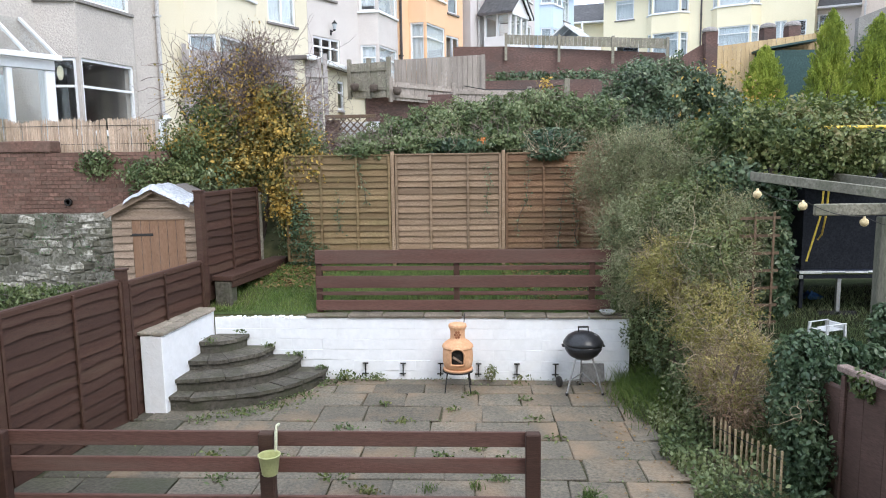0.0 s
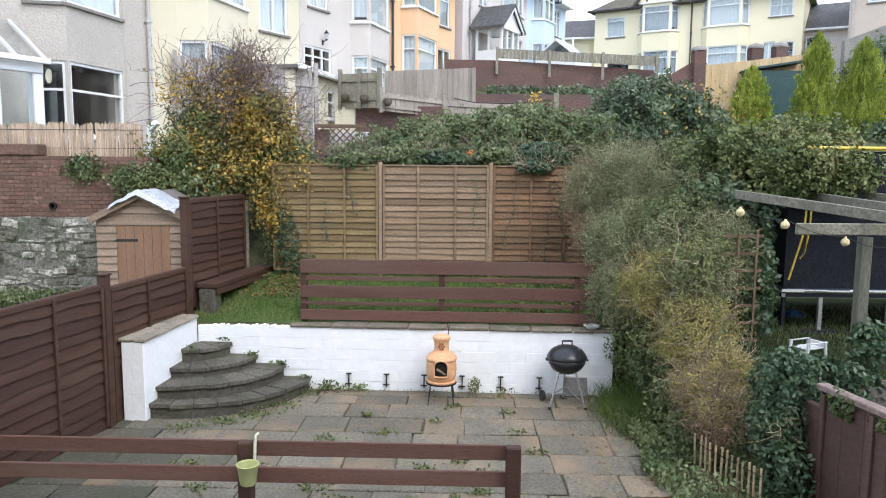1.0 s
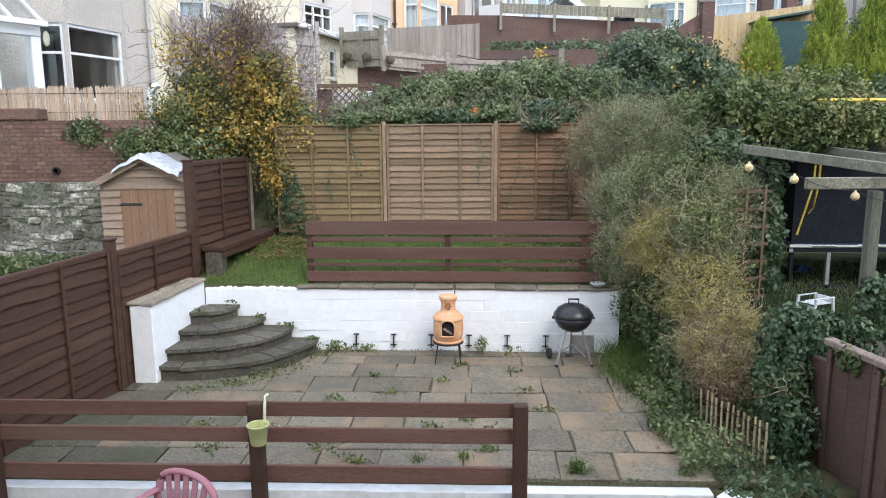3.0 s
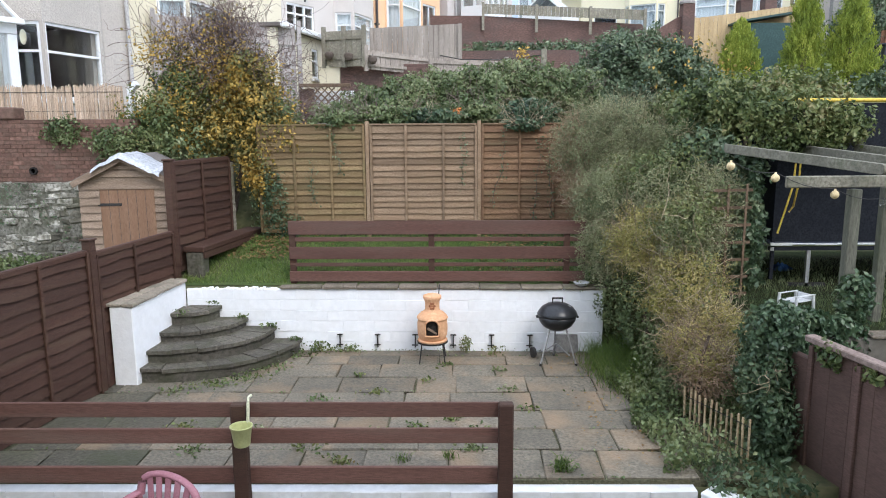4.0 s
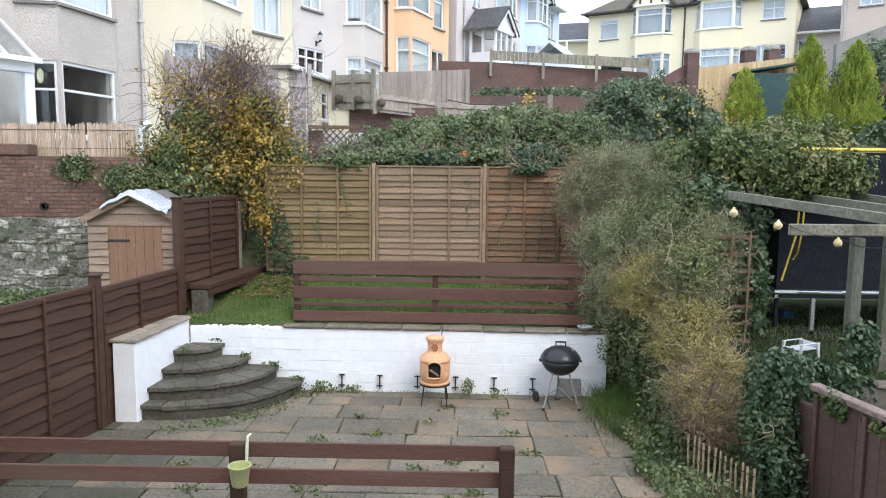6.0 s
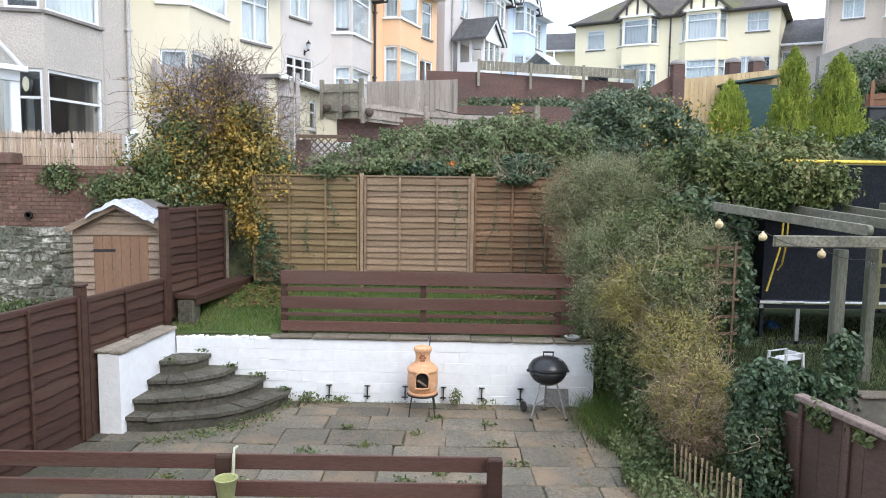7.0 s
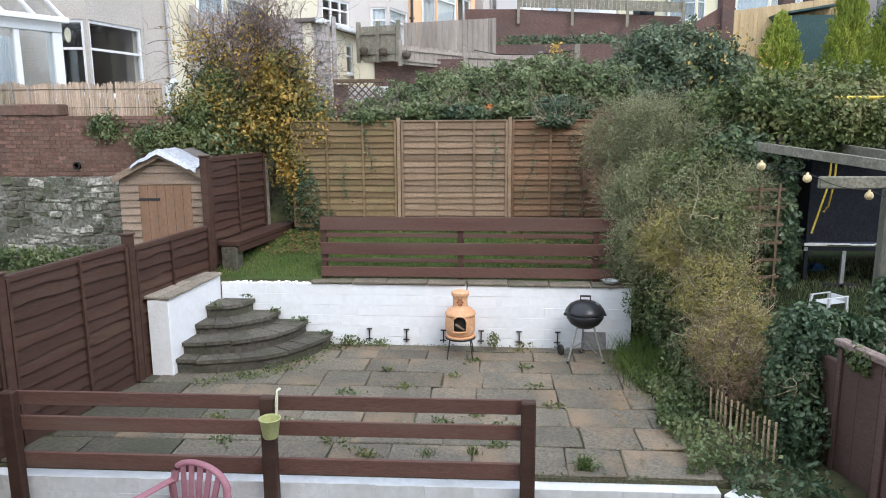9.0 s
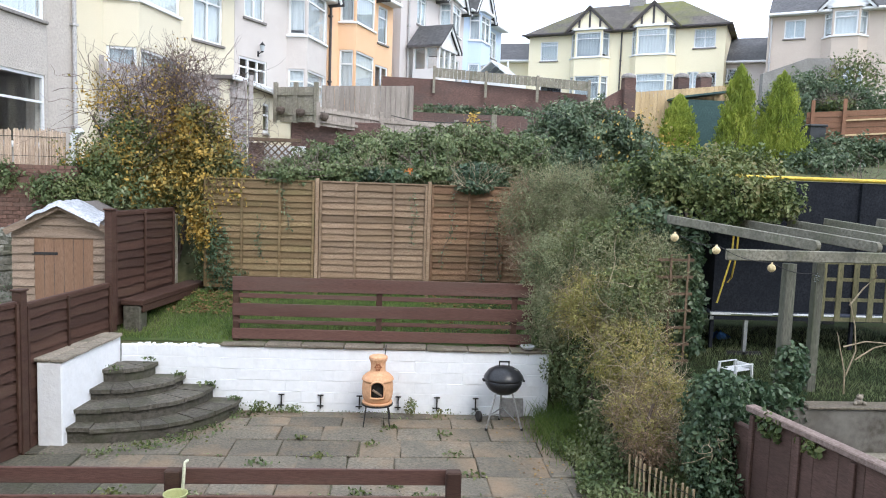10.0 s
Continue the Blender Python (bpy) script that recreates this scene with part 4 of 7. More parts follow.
        fs = [(0, 1, 5, 4), (1, 2, 5), (2, 3, 4, 5), (3, 0, 4), (3, 2, 1, 0)]
    else:
        pts = [(0, -o, zue - 0.05), (width, -o, zue - 0.05), (width, depth + o, zue - 0.05), (0, depth + o, zue - 0.05), (0, ym, zue + roof_h), (width, ym, zue + roof_h)]
        fs = [(0, 1, 5, 4), (1, 2, 5), (2, 3, 4, 5), (3, 0, 4), (3, 2, 1, 0)]
    vs = [b.verts.new(p) for p in pts]
    for f in fs:
        b.faces.new([vs[i] for i in f])
    part("roof", b, M[roof], h)
    part("gutter", box(0.0 if not hip else e0, width if not hip else e1, -o - 0.1, -o, zue - 0.12, zue + 0.0, 0.02), M["upvc"] if not hip else M["pipe_dark"], h)
    part("soffit", box(0.0, width, -o + 0.003, -0.003, zue - 0.12, zue - 0.055), M["upvc"] if not hip else M["pipe_dark"], h)
    if pipe is not None:
        pm = M["pipe_dark"] if timber or colour == "render_orange" else M["pipe_grey"]
        part("downpipe", lathe([(0.045, zg - 1.0), (0.045, zue - 0.15)], 8), pm, h, "", Matrix.Translation((pipe, -0.07, 0)))
        for z in (zg + 1.0, zg + 3.2):
            part("pipe_bracket", box(pipe - 0.07, pipe + 0.07, -0.12, -0.0, z, z + 0.05), pm, h)
    if chimney is not None:
        c = part("chimney", box(chimney - 0.45, chimney + 0.45, ym - 0.35, ym + 0.35, zue + roof_h - 0.6, zue + roof_h + 0.9, 0.02), M["concrete"], h)
        for dx in (-0.25, 0.25):
            part("chimney_pot", lathe([(0.13, 0), (0.11, 0.35), (0.13, 0.4)], 10), M["terracotta_dark"], c, "", Matrix.Translation((chimney + dx, ym, zue + roof_h + 0.9)))
    return h


def poly_slab(plan, z0, z1):
    b = bmesh.new()
    lo = [b.verts.new((p[0], p[1], z0)) for p in plan]
    hi = [b.verts.new((p[0], p[1], z1)) for p in plan]
    b.faces.new(lo[::-1])
    b.faces.new(hi)
    for i in range(len(plan)):
        j = (i + 1) % len(plan)
        b.faces.new((lo[i], lo[j], hi[j], hi[i]))
    bmesh.ops.recalc_face_normals(b, faces=b.faces)
    return b


# terrace row climbing away: local x up the row, front towards -y
ROW = math.degrees(math.atan2(0.882, 0.471))


def on_row(s, v=0.0):
    return pose(-7.5 + 0.471 * s + 0.882 * v, 16.0 + 0.882 * s - 0.471 * v, 0, 0, 0, ROW)


house("grey pebbledashed terraced house with a two-storey bay", on_row(-5.2), 5.72, 3.2, 3.75, 5.22, 6.34, 7.95, "render_grey",
      bay=((2.87, 0), (3.35, 0.6), (5.0, 0.08), (5.08, 0)), curtains=(None, "curtain"), pipe=5.68, bay_transom=(0.38, 0), hood=True)
house("pale cream rendered terraced house with a bay and dark gutters", on_row(0.53), 5.14, 4.0, 4.9, 6.15, 7.24, 8.6, "render_cream",
      bay=((0.75, 0), (1.23, 0.6), (3.0, 0.12), (3.1, 0)), wins=((3.55, 4.65, 6.84, 8.3, 2, 0.28, "curtain"),), curtains=("net", "curtain"), bay_transom=(0.4, 0))
house("pale pink rendered terraced house with a gabled bay", on_row(5.68), 4.63, 4.5, 5.4, 6.7, 7.74, 9.3, "render_pink",
      bay=((2.4, 0), (2.67, 0.6), (4.25, 0.25), (4.42, 0)), wins=((0.4, 1.3, 7.86, 9.1, 2, 0, "curtain"), (0.2, 1.45, 6.0, 6.72, 3, 0.4, None)), curtains=("curtain", "curtain"), gable=1.5, bay_transom=(0.3, 0.25))
house("orange rendered end-of-terrace house with a white framed bay", on_row(10.33), 4.62, 5.6, 6.2, 7.82, 8.78, 10.25, "render_orange",
      bay=((0.68, 0), (0.88, 0.6), (2.57, 0.4), (2.95, 0)), wins=((3.45, 4.2, 8.6, 10.0, 1, 0.3, "net"), (3.3, 4.3, 6.4, 7.75, 2, 0, None)), curtains=("curtain", "net"), gable=1.6, pipe=0.1)
house("taupe rendered semi-detached house with a gabled bay", on_row(15.6), 6.5, 6.5, 7.3, 9.0, 10.08, 11.5, "render_taupe",
      bay=((3.6, 0), (3.83, 0.6), (5.2, 0.42), (5.65, 0)), wins=((1.45, 2.3, 10.0, 11.4, 2, 0.28, "net"),), curtains=("net", "net"), gable=1.7, pipe=0.6, bay_split=2)
house("pale blue rendered semi-detached house with a gabled bay", on_row(22.1), 5.35, 7.0, 7.9, 9.28, 10.42, 11.8, "render_blue",
      bay=((0.6, 0), (0.85, 0.6), (2.14, 0.6), (2.75, 0)), wins=((3.6, 4.6, 10.1, 11.5, 2, 0.28, "net"),), curtains=("net", "net"), gable=1.6, bay_split=2)

# pale yellow pair facing down the hill
YP = pose(7.83, 44.8, 0, 0, 0, math.degrees(math.atan2(-5.6, 9.97)))
house("pale yellow rendered house with timbered gable and bay", YP, 5.7, 7.6, 8.6, 9.95, 11.05, 12.6, "render_yellow",
      bay=((2.65, 0), (3.05, 0.5), (4.65, 0.5), (5.05, 0)), wins=((0.75, 1.85, 11.0, 12.15, 1, 0.2, "curtain"), (0.8, 2.2, 8.9, 9.55, 1, 0, None)), curtains=("net", "net"), gable=1.15, timber=3, roof="moss_roof", roof_h=2.3, hip="left")
YP2 = YP @ pose(5.71, 0, 0)
house("pale yellow rendered house with timbered gable and chimney", YP2, 5.72, 7.6, 8.6, 9.95, 11.05, 12.6, "render_yellow",
      bay=((0.55, 0), (0.95, 0.5), (2.7, 0.5), (3.1, 0)), wins=((4.05, 5.2, 11.35, 12.4, 2, 0.45, "curtain"), (4.6, 5.35, 9.0, 10.0, 2, 0, None), (3.8, 4.4, 7.7, 10.05, 2, 0.4, "curtain")), curtains=("net", "curtain"), gable=1.15, timber=3, roof="moss_roof", roof_h=2.3, hip="right", pipe=0.0, chimney=0.1)
# small house behind, and houses at the right
house("cream rendered house with a low slate roof behind the others", pose(5.2, 47.5, 0, 0, 0, -15), 3.6, 7.6, 8.6, 9.6, 10.2, 11.4, "render_yellow", roof="slate", roof_h=1.6, depth=5)
house("tan rendered house with white windows and gutters", pose(18.0, 35.0, 0, 0, 0, -31), 9, 6.6, 8.0, 9.4, 10.85, 12.1, "render_tan",
      bay=((2.4, 0), (2.8, 0.5), (3.9, 0.5), (4.3, 0)), wins=((0.73, 1.65, 10.9, 11.8, 2, 0, "net"),), curtains=("net", "curtain"), gable=1.0, pipe=0.15, roof_h=2.2)
house("white rendered outbuilding with a slate roof", pose(17.3, 41.0, 0, 0, 0, -25), 4.2, 7.2, 9.0, 9.7, 10.0, 10.75, "render_taupe",
      wins=((0.4, 1.9, 9.6, 10.4, 3, 0, None),), roof_h=1.8, depth=5)

# lean-to sun room of the nearest house
sr = thing("sun_room", "white framed lean-to sun room with a glazed roof", "sun room", on_row(-5.0, 0.0))
for x0, x1 in ((2.2, 2.38), (1.5, 1.6), (0.6, 0.7)):
    part("post", box(x0, x1, -1.02, -0.9, 3.0, 4.85, 0.01), M["upvc"], sr)
part("head", box(0.6, 2.38, -1.04, -0.88, 4.853, 5.05, 0.01), M["upvc"], sr)
part("base_wall", box(0.6, 2.38, -1.03, -0.9, 2.4, 2.997), M["render_grey"], sr)
part("side_panel", box(2.28, 2.36, -0.86, -0.65, 2.4, 5.05), M["upvc"], sr)
for x0, x1 in ((1.6, 2.2), (0.7, 1.5)):
    part("pane", box(x0, x1, -0.975, -0.965, 3.0, 4.85), M["glass"], sr)
part("floor", box(0.6, 2.2, -0.86, -0.01, 2.5, 3.0), M["concrete"], sr)
part("rear_wall", box(0.6, 1.95, -0.12, -0.02, 3.0, 4.8), M["net"], sr)
for i in range(4):
    xx = 0.75 + i * 0.54
    part("glazing_bar", beam((xx, -1.15, 5.09), (xx, -0.02, 5.9), 0.05, 0.06), M["upvc"], sr)
part("eaves_trim", box(0.6, 2.44, -1.2, -1.1, 5.02, 5.12, 0.01), M["upvc"], sr)
b = bmesh.new()
b.faces.new([b.verts.new(p) for p in ((0.6, -1.15, 5.1), (2.39, -1.15, 5.1), (2.39, -0.02, 5.91), (0.6, -0.02, 5.91))])
part("roof_pane", b, M["glass"], sr)

# flat-roofed cream extension of the second house
ex = thing("house_extension", "cream rendered single-storey extension with white gutter", "extension", on_row(3.14, 2.0) @ pose(0, 0, 0, 0, 0, 18))
part("wall", holed(3.2, 3.6, 5.58, [(2.35, 2.85, 4.5, 5.3)], 0.25), M["render_cream"], ex)
part("side_wall", box(2.96, 3.2, 0.253, 2.0, 3.6, 5.58), M["render_cream"], ex)
part("side_wall", box(0.0, 0.24, 0.253, 2.0, 3.6, 5.58), M["render_cream"], ex)
window(ex, Matrix(), 2.35, 2.85, 4.5, 5.3, 1, 0.4, None)
part("roof", box(-0.1, 3.3, -0.15, 2.0, 5.583, 5.68, 0.01), M["felt"], ex)
part("gutter", box(-0.1, 3.35, -0.28, -0.153, 5.56, 5.69, 0.02), M["upvc"], ex)
part("downpipe", lathe([(0.05, 3.6), (0.05, 5.58)], 8), M["upvc"], ex, "", Matrix.Translation((3.24, -0.1, 0)))

wl_ = thing("wall_lantern", "small black lantern on a bracket on the pink house wall", "lantern", pose(-4.34, 21.92, 6.98, 0, 0, ROW) @ Matrix.Scale(0.8, 4))
part("back_plate", box(-0.045, 0.045, -0.025, -0.003, -0.2, 0.0, 0.005), M["iron"], wl_)
part("arm", beam((0, -0.02, -0.1), (0, -0.2, -0.02), 0.025, 0.025), M["iron"], wl_)
part("cage", lathe([(0.05, 0.0), (0.085, 0.18), (0.085, 0.2)], 6), M["net"], wl_, "dusty lantern glass", pose(0, -0.2, 0))
part("roof", lathe([(0.11, 0.2), (0.06, 0.27), (0.02, 0.3), (0.02, 0.34)], 6), M["iron"], wl_, "", pose(0, -0.2, 0))
part("base", lathe([(0.02, -0.06), (0.055, -0.01), (0.055, 0.0)], 6), M["iron"], wl_, "", pose(0, -0.2, 0))
wh = tagged(part("window_ornament", lathe([(0.03, -0.011), (0.06, -0.011), (0.064, 0.0), (0.06, 0.011), (0.03, 0.011)], 20), M["render_yellow"], None, "", pose(-8.285, 14.16, 4.93, 90, 0, 10) @ Matrix.Diagonal((1.0, 2.3, 1, 1))), "oval cream ornament hanging inside the bay window", "ornament")
bin_ = thing("wheelie_bin", "dark grey wheelie bin beside the orange fence", "bin", pose(12.5, 21.2, 4.36))
part("body", poly_slab([(-0.24, -0.28), (0.24, -0.28), (0.24, 0.28), (-0.24, 0.28)], 0.08, 0.98), M["bin"], bin_)
part("lid", box(-0.28, 0.28, -0.33, 0.31, 0.984, 1.06, 0.02), M["bin"], bin_)
for sx in (-0.2, 0.2):
    part("wheel", lathe([(0.02, -0.03), (0.1, -0.03), (0.1, 0.03), (0.02, 0.03)], 14), M["iron"], bin_, "", pose(sx, 0.27, 0.1, 0, 90, 0))

# gabled porch of the taupe house and the glazed roof near the blue one
po = thing("porch", "white gabled porch with slate roof and glazed sides", "porch", on_row(16.2, 1.5))
part("base_wall", box(0, 1.7, 0, 1.2, 6.2, 7.95), M["upvc"], po)
part("roof_beam", box(-0.05, 1.75, -0.05, 1.25, 8.78, 8.94), M["upvc"], po)
for xx in (0.0, 0.5, 1.05, 1.6):
    part("post", box(xx, xx + 0.1, 0.0, 0.1, 7.95, 8.78), M["upvc"], po)
for yy in (0.55, 1.1):
    part("post", box(0.0, 0.1, yy, yy + 0.1, 7.95, 8.78), M["upvc"], po)
part("pane", box(0.1, 1.6, 0.04, 0.05, 7.95, 8.78), M["glass"], po)
part("pane", box(0.04, 0.05, 0.1, 1.1, 7.95, 8.78), M["glass"], po)
gable_top(po, 0.0, 1.7, -0.02, 8.945, 0.75, M["upvc"], 1.4)
gr = thing("greenhouse", "small glazed greenhouse roof with white finial", "greenhouse", Matrix.Translation((-2.0, 0, 0.45)) @ on_row(23.0, 4.3))
part("base_wall", box(0, 2.4, 0, 2.0, 6.8, 7.9), M["upvc"], gr)
for i in range(4):
    part("glazing_bar", beam((i * 0.8, -0.05, 7.95), (i * 0.8, 1.0, 8.75), 0.06, 0.06), M["upvc"], gr)
    part("glazing_bar", beam((i * 0.8, 2.05, 7.95), (i * 0.8, 1.0, 8.75), 0.06, 0.06), M["upvc"], gr)
part("ridge", box(-0.05, 2.45, 0.94, 1.06, 8.72, 8.82), M["upvc"], gr)
part("finial", box(2.36, 2.44, 0.96, 1.04, 8.82, 9.2), M["upvc"], gr)
b = bmesh.new()
for q in (((0, 0, 7.97), (2.4, 0, 7.97), (2.4, 1, 8.74), (0, 1, 8.74)), ((0, 1, 8.74), (2.4, 1, 8.74), (2.4, 2, 7.97), (0, 2, 7.97))):
    b.faces.new([b.verts.new(p) for p in q])
part("roof_pane", b, M["net"], gr)

# ---- fences and retaining walls between the gardens ----
def picket_fence(label, p, q, z0, z1, board, material, group, slope=0.0, post_every=1.83, post_up=0.12, rail=True, post_mat=None, jag=0.0, post_down=0.6):
    """An upright board fence from plan point p to q; slope: rise of its top and foot along it."""
    L = math.dist(p, q)
    f = thing("board_fence", label, "fence", face_pose(p, q), group)
    n = int(L / board)
    for i in range(n):
        dz = slope * i / n + random.uniform(-jag, jag)
        part("board", box(i * board + 0.004, (i + 1) * board - 0.004, -0.01 - 0.008 * (i % 2), 0.012, z0 + slope * i / n, z1 + dz), material, f)
    if rail:
        for fz in (0.25, 0.8):
            z = z0 + (z1 - z0) * fz
            part("rail", beam((0, -0.035, z), (L, -0.035, z + slope), 0.04, 0.08), material, f)
    k = max(1, round(L / post_every))
    for i in range(k + 1):
        xx = L * i / k
        part("post", box(xx - 0.05, xx + 0.05, -0.075, 0.02, z0 - post_down + slope * i / k, z1 + post_up + slope * i / k), post_mat or material, f)
    return f


picket_fence("silvered grey garden fence behind bare twigs", (-6.85, 16.9), (-3.78, 18.18), 3.6, 5.75, 0.12, M["lilac_wood"], "garden fences", -0.12)
picket_fence("silvered wooden fence on a brick wall with hanging baskets", (-3.46, 20.0), (-2.32, 19.6), 4.78, 5.72, 0.14, M["grey_beam"], "garden fences", 0.0, 0.6, post_down=0.02)
picket_fence("low silvered board fence on a brick wall", (-2.3, 19.6), (-0.62, 20.4), 4.7, 5.2, 0.14, M["grey_wood"], "garden fences", -0.12, 1.7, post_down=0.05)
picket_fence("tall silvered close-board fence", (-2.3, 21.3), (0.25, 21.0), 4.7, 5.98, 0.15, M["grey_wood"], "garden fences", 0.06, 2.6, 0.0, False)
picket_fence("low silvered board fence on a brick wall", (-0.6, 20.4), (1.6, 21.6), 4.5, 5.05, 0.14, M["grey_wood"], "garden fences", 0.0, 2.2)
for x, y, z in ((-3.3, 19.88, 5.1), (-2.75, 19.7, 5.05), (-2.1, 19.62, 4.95)):
    hb = tagged(part("hanging_basket", lathe([(0.03, -0.2), (0.11, -0.17), (0.165, -0.08), (0.175, 0.0), (0.17, 0.05), (0.12, 0.1), (0.02, 0.12)], 14), M["bark"], None, "", pose(x, y - 0.12, z) @ Matrix.Scale(0.68, 4)), "round brown wicker hanging basket on the fence", "hanging basket", "hanging baskets")
    part("hook", beam((0, 0.0, 0.0), (0, 0.06, 0.2), 0.015, 0.015), M["iron"], hb)
tagged(part("wall_brick_low", box(-3.05, -0.6, 20.05, 20.3, 3.8, 4.86), M["brick_far"], None), "red brick garden wall under the grey fence", "wall", kind="structure")
tagged(part("wall_pale", box(-3.62, -3.06, 19.95, 20.2, 3.8, 4.82), M["render_cream"], None), "pale cream block of rendered wall", "wall", kind="structure")
tagged(part("wall_brick_terrace", box(0.3, 5.2, 23.0, 23.3, 4.2, 5.5), M["brick_far"], None, "", None), "dark red brick retaining wall", "wall", kind="structure")
prof = [(-0.8, 7.3), (1.2, 7.27), (7.2, 6.92), (7.4, 6.5), (8.6, 7.2), (9.2, 7.2)]
b = bmesh.new()
cols = [[b.verts.new((x, y, z)) for y, z in ((28.0, 4.8), (28.3, 4.8), (28.3, zt), (28.0, zt))] for x, zt in prof]
for u_, v_ in zip(cols, cols[1:]):
    for j in range(4):
        b.faces.new((u_[j], v_[j], v_[(j + 1) % 4], u_[(j + 1) % 4]))
b.faces.new(cols[0])
b.faces.new(cols[-1][::-1])
bmesh.ops.recalc_face_normals(b, faces=b.faces)
rw = tagged(part("wall_brick_upper", b, M["brick_far"], None), "tall dark red brick retaining wall below the houses", "wall", kind="structure")
picket_fence("weathered grey fence along the top of the brick wall", (1.2, 27.95), (7.2, 27.6), 7.34, 7.7, 0.15, M["grey_beam"], "garden fences", -0.33, 1.95, 0.05, False, M["grey_beam"])
for x, z in ((8.87, 7.75), (11.0, 7.85), (11.9, 7.9)):
    pl_ = tagged(part("brick_pillar", box(x - 0.22, x + 0.22, 27.75, 28.25, 5.5, z - 0.12, 0.01), M["brick_far"], None), "red brick gate pillar with rounded cap", "pillar", "brick pillars")
    part("cap", lathe([(0.3, 0), (0.3, 0.06), (0.25, 0.14), (0.08, 0.2)], 10), M["sill"], pl_, "", Matrix.Translation((x, 28.0, z - 0.12)))
tagged(part("wall_brick_right", box(8.6, 13.5, 28.32, 28.6, 5.0, 7.0), M["brick_far"], None), "dark red brick garden wall", "wall", kind="structure")
b = bmesh.new()
cols = [[b.verts.new((x, y, z)) for y, z in ((33.0, 6.0), (33.3, 6.0), (33.3, zt), (33.0, zt))] for x, zt in ((16.88, 8.92), (18.98, 9.72), (24.79, 9.97))]
for u_, v_ in zip(cols, cols[1:]):
    for j in range(4):
        b.faces.new((u_[j], v_[j], v_[(j + 1) % 4], u_[(j + 1) % 4]))
b.faces.new(cols[0])
b.faces.new(cols[-1][::-1])
bmesh.ops.recalc_face_normals(b, faces=b.faces)
tagged(part("wall_sloping", b, M["concrete"], None), "grey rendered garden wall with a sloping top", "wall", kind="structure")
picket_fence("new pale timber close-board fence", (7.75, 23.5), (10.6, 23.1), 4.9, 6.5, 0.13, M["new_wood"], "garden fences", 0.28, 3.0, 0.0, False)
f = thing("slat_fence", "orange-stained horizontal board fence on a slope", "fence", face_pose((12.5, 21.6), (16.2, 20.6)), "garden fences")
for i in range(6):
    part("board", beam((0.0, -0.02 * (i % 2), 4.9 + i * 0.17), (4.0, -0.02 * (i % 2), 5.15 + i * 0.17), 0.03, 0.165), M["orange_wood"], f)
for xx in (0.1, 1.0, 2.6, 3.9):
    part("post", box(xx, xx + 0.1, -0.1, -0.04, 4.3, 6.2 + xx * 0.06), M["orange_wood"], f)
for zz in (5.15, 5.6):
    part("rail", beam((1.05, -0.07, zz), (3.9, -0.07, zz + 0.2), 0.05, 0.05), M["new_wood"], f)
tp = thing("garden_shelter", "dark green tarpaulin shelter between the conifers", "shelter", pose(9.55, 22.5, 0))
part("cover", poly_slab([(-0.75, 0), (0.75, 0), (0.75, 1.4), (-0.75, 1.4)], 4.4, 6.2), M["tarp"], tp)
part("roof", beam((-0.85, 0.7, 6.24), (0.85, 0.7, 6.5), 1.6, 0.06), M["tarp"], tp)
wp = tagged(part("washing_post", box(1.83, 1.94, 14.95, 15.05, 3.2, 4.72, 0.01), M["grey_beam"], None), "weathered wooden post with a sagging line", "post")
V, Fq = tube_np([[(1.88 - 1.2 * i / 3 * 2.0, 15 + 2.2 * i, 4.6 + 0.28 * i - 0.25 * math.sin(math.pi * i / 4)) for i in range(5)]], 0.012, 0.012, 4)
mesh_np("line", V, Fq, M["iron"], wp)

# low wall and diamond lattice at the foot of the extension
tagged(part("wall_white_low", box(-3.1, -2.2, 16.4, 16.55, 3.0, 3.98), M["upvc"], None), "low white painted garden wall", "wall", kind="structure")
tagged(part("wall_brick_stub", box(-3.42, -3.11, 16.3, 16.55, 3.0, 4.02), M["brick_far"], None), "short red brick pier", "wall", kind="structure")
dl = thing("lattice_panel", "brown diamond lattice panel before a low white wall", "trellis", pose(-3.4, 16.2, 3.55))
part("top_rail", box(0, 1.15, -0.04, 0.03, 0.5, 0.58, 0.006), M["trellis"], dl)
part("bottom_rail", box(0, 1.15, -0.02, 0.02, -0.02, 0.03, 0.006), M["trellis"], dl)
for i in range(9):
    x = -0.3 + i * 0.16
    for s_, dy in ((1, -0.012), (-1, 0.0)):
        a, c = (x, x + 0.46) if s_ > 0 else (x + 0.46, x)
        za, zc = 0.03, 0.5
        if a > 1.15 or c > 1.15 or a < 0 or c < 0:
            continue
        part("slat", beam((a, dy, za), (c, dy, zc), 0.01, 0.03), M["trellis"], dl)


# ---- neighbour's brick and rubble wall on the left ----
bw = tagged(part("wall_brick_left", box(-12, -5.75, 13.009, 13.3, 2.2, 3.34), M["mortar"], None), "old red brick wall above a rubble stone wall", "wall", kind="structure")
brick_len, course = 0.222, 0.0745
mesh_brick = None
for r in range(15):
    for c in range(15):
        xx = -9.15 + c * brick_len + (0.111 if r % 2 else 0)
        mm = pose(xx, 13.0 + random.uniform(-0.004, 0.006), 2.225 + r * course, random.uniform(-1, 1), 0, random.uniform(-0.6, 0.6))
        if mesh_brick is None:
            mesh_brick = part("brick", box(0.004, brick_len - 0.006, 0, 0.06, 0.003, course - 0.005, 0.004, wob=0.003), M["brick"], bw, "", mm)
        else:
            again(mesh_brick, mm, bw)
part("capping", box(-9.5, -7.9, 12.97, 13.32, 3.345, 3.56, 0.02, wob=0.01), M["brick"], bw)
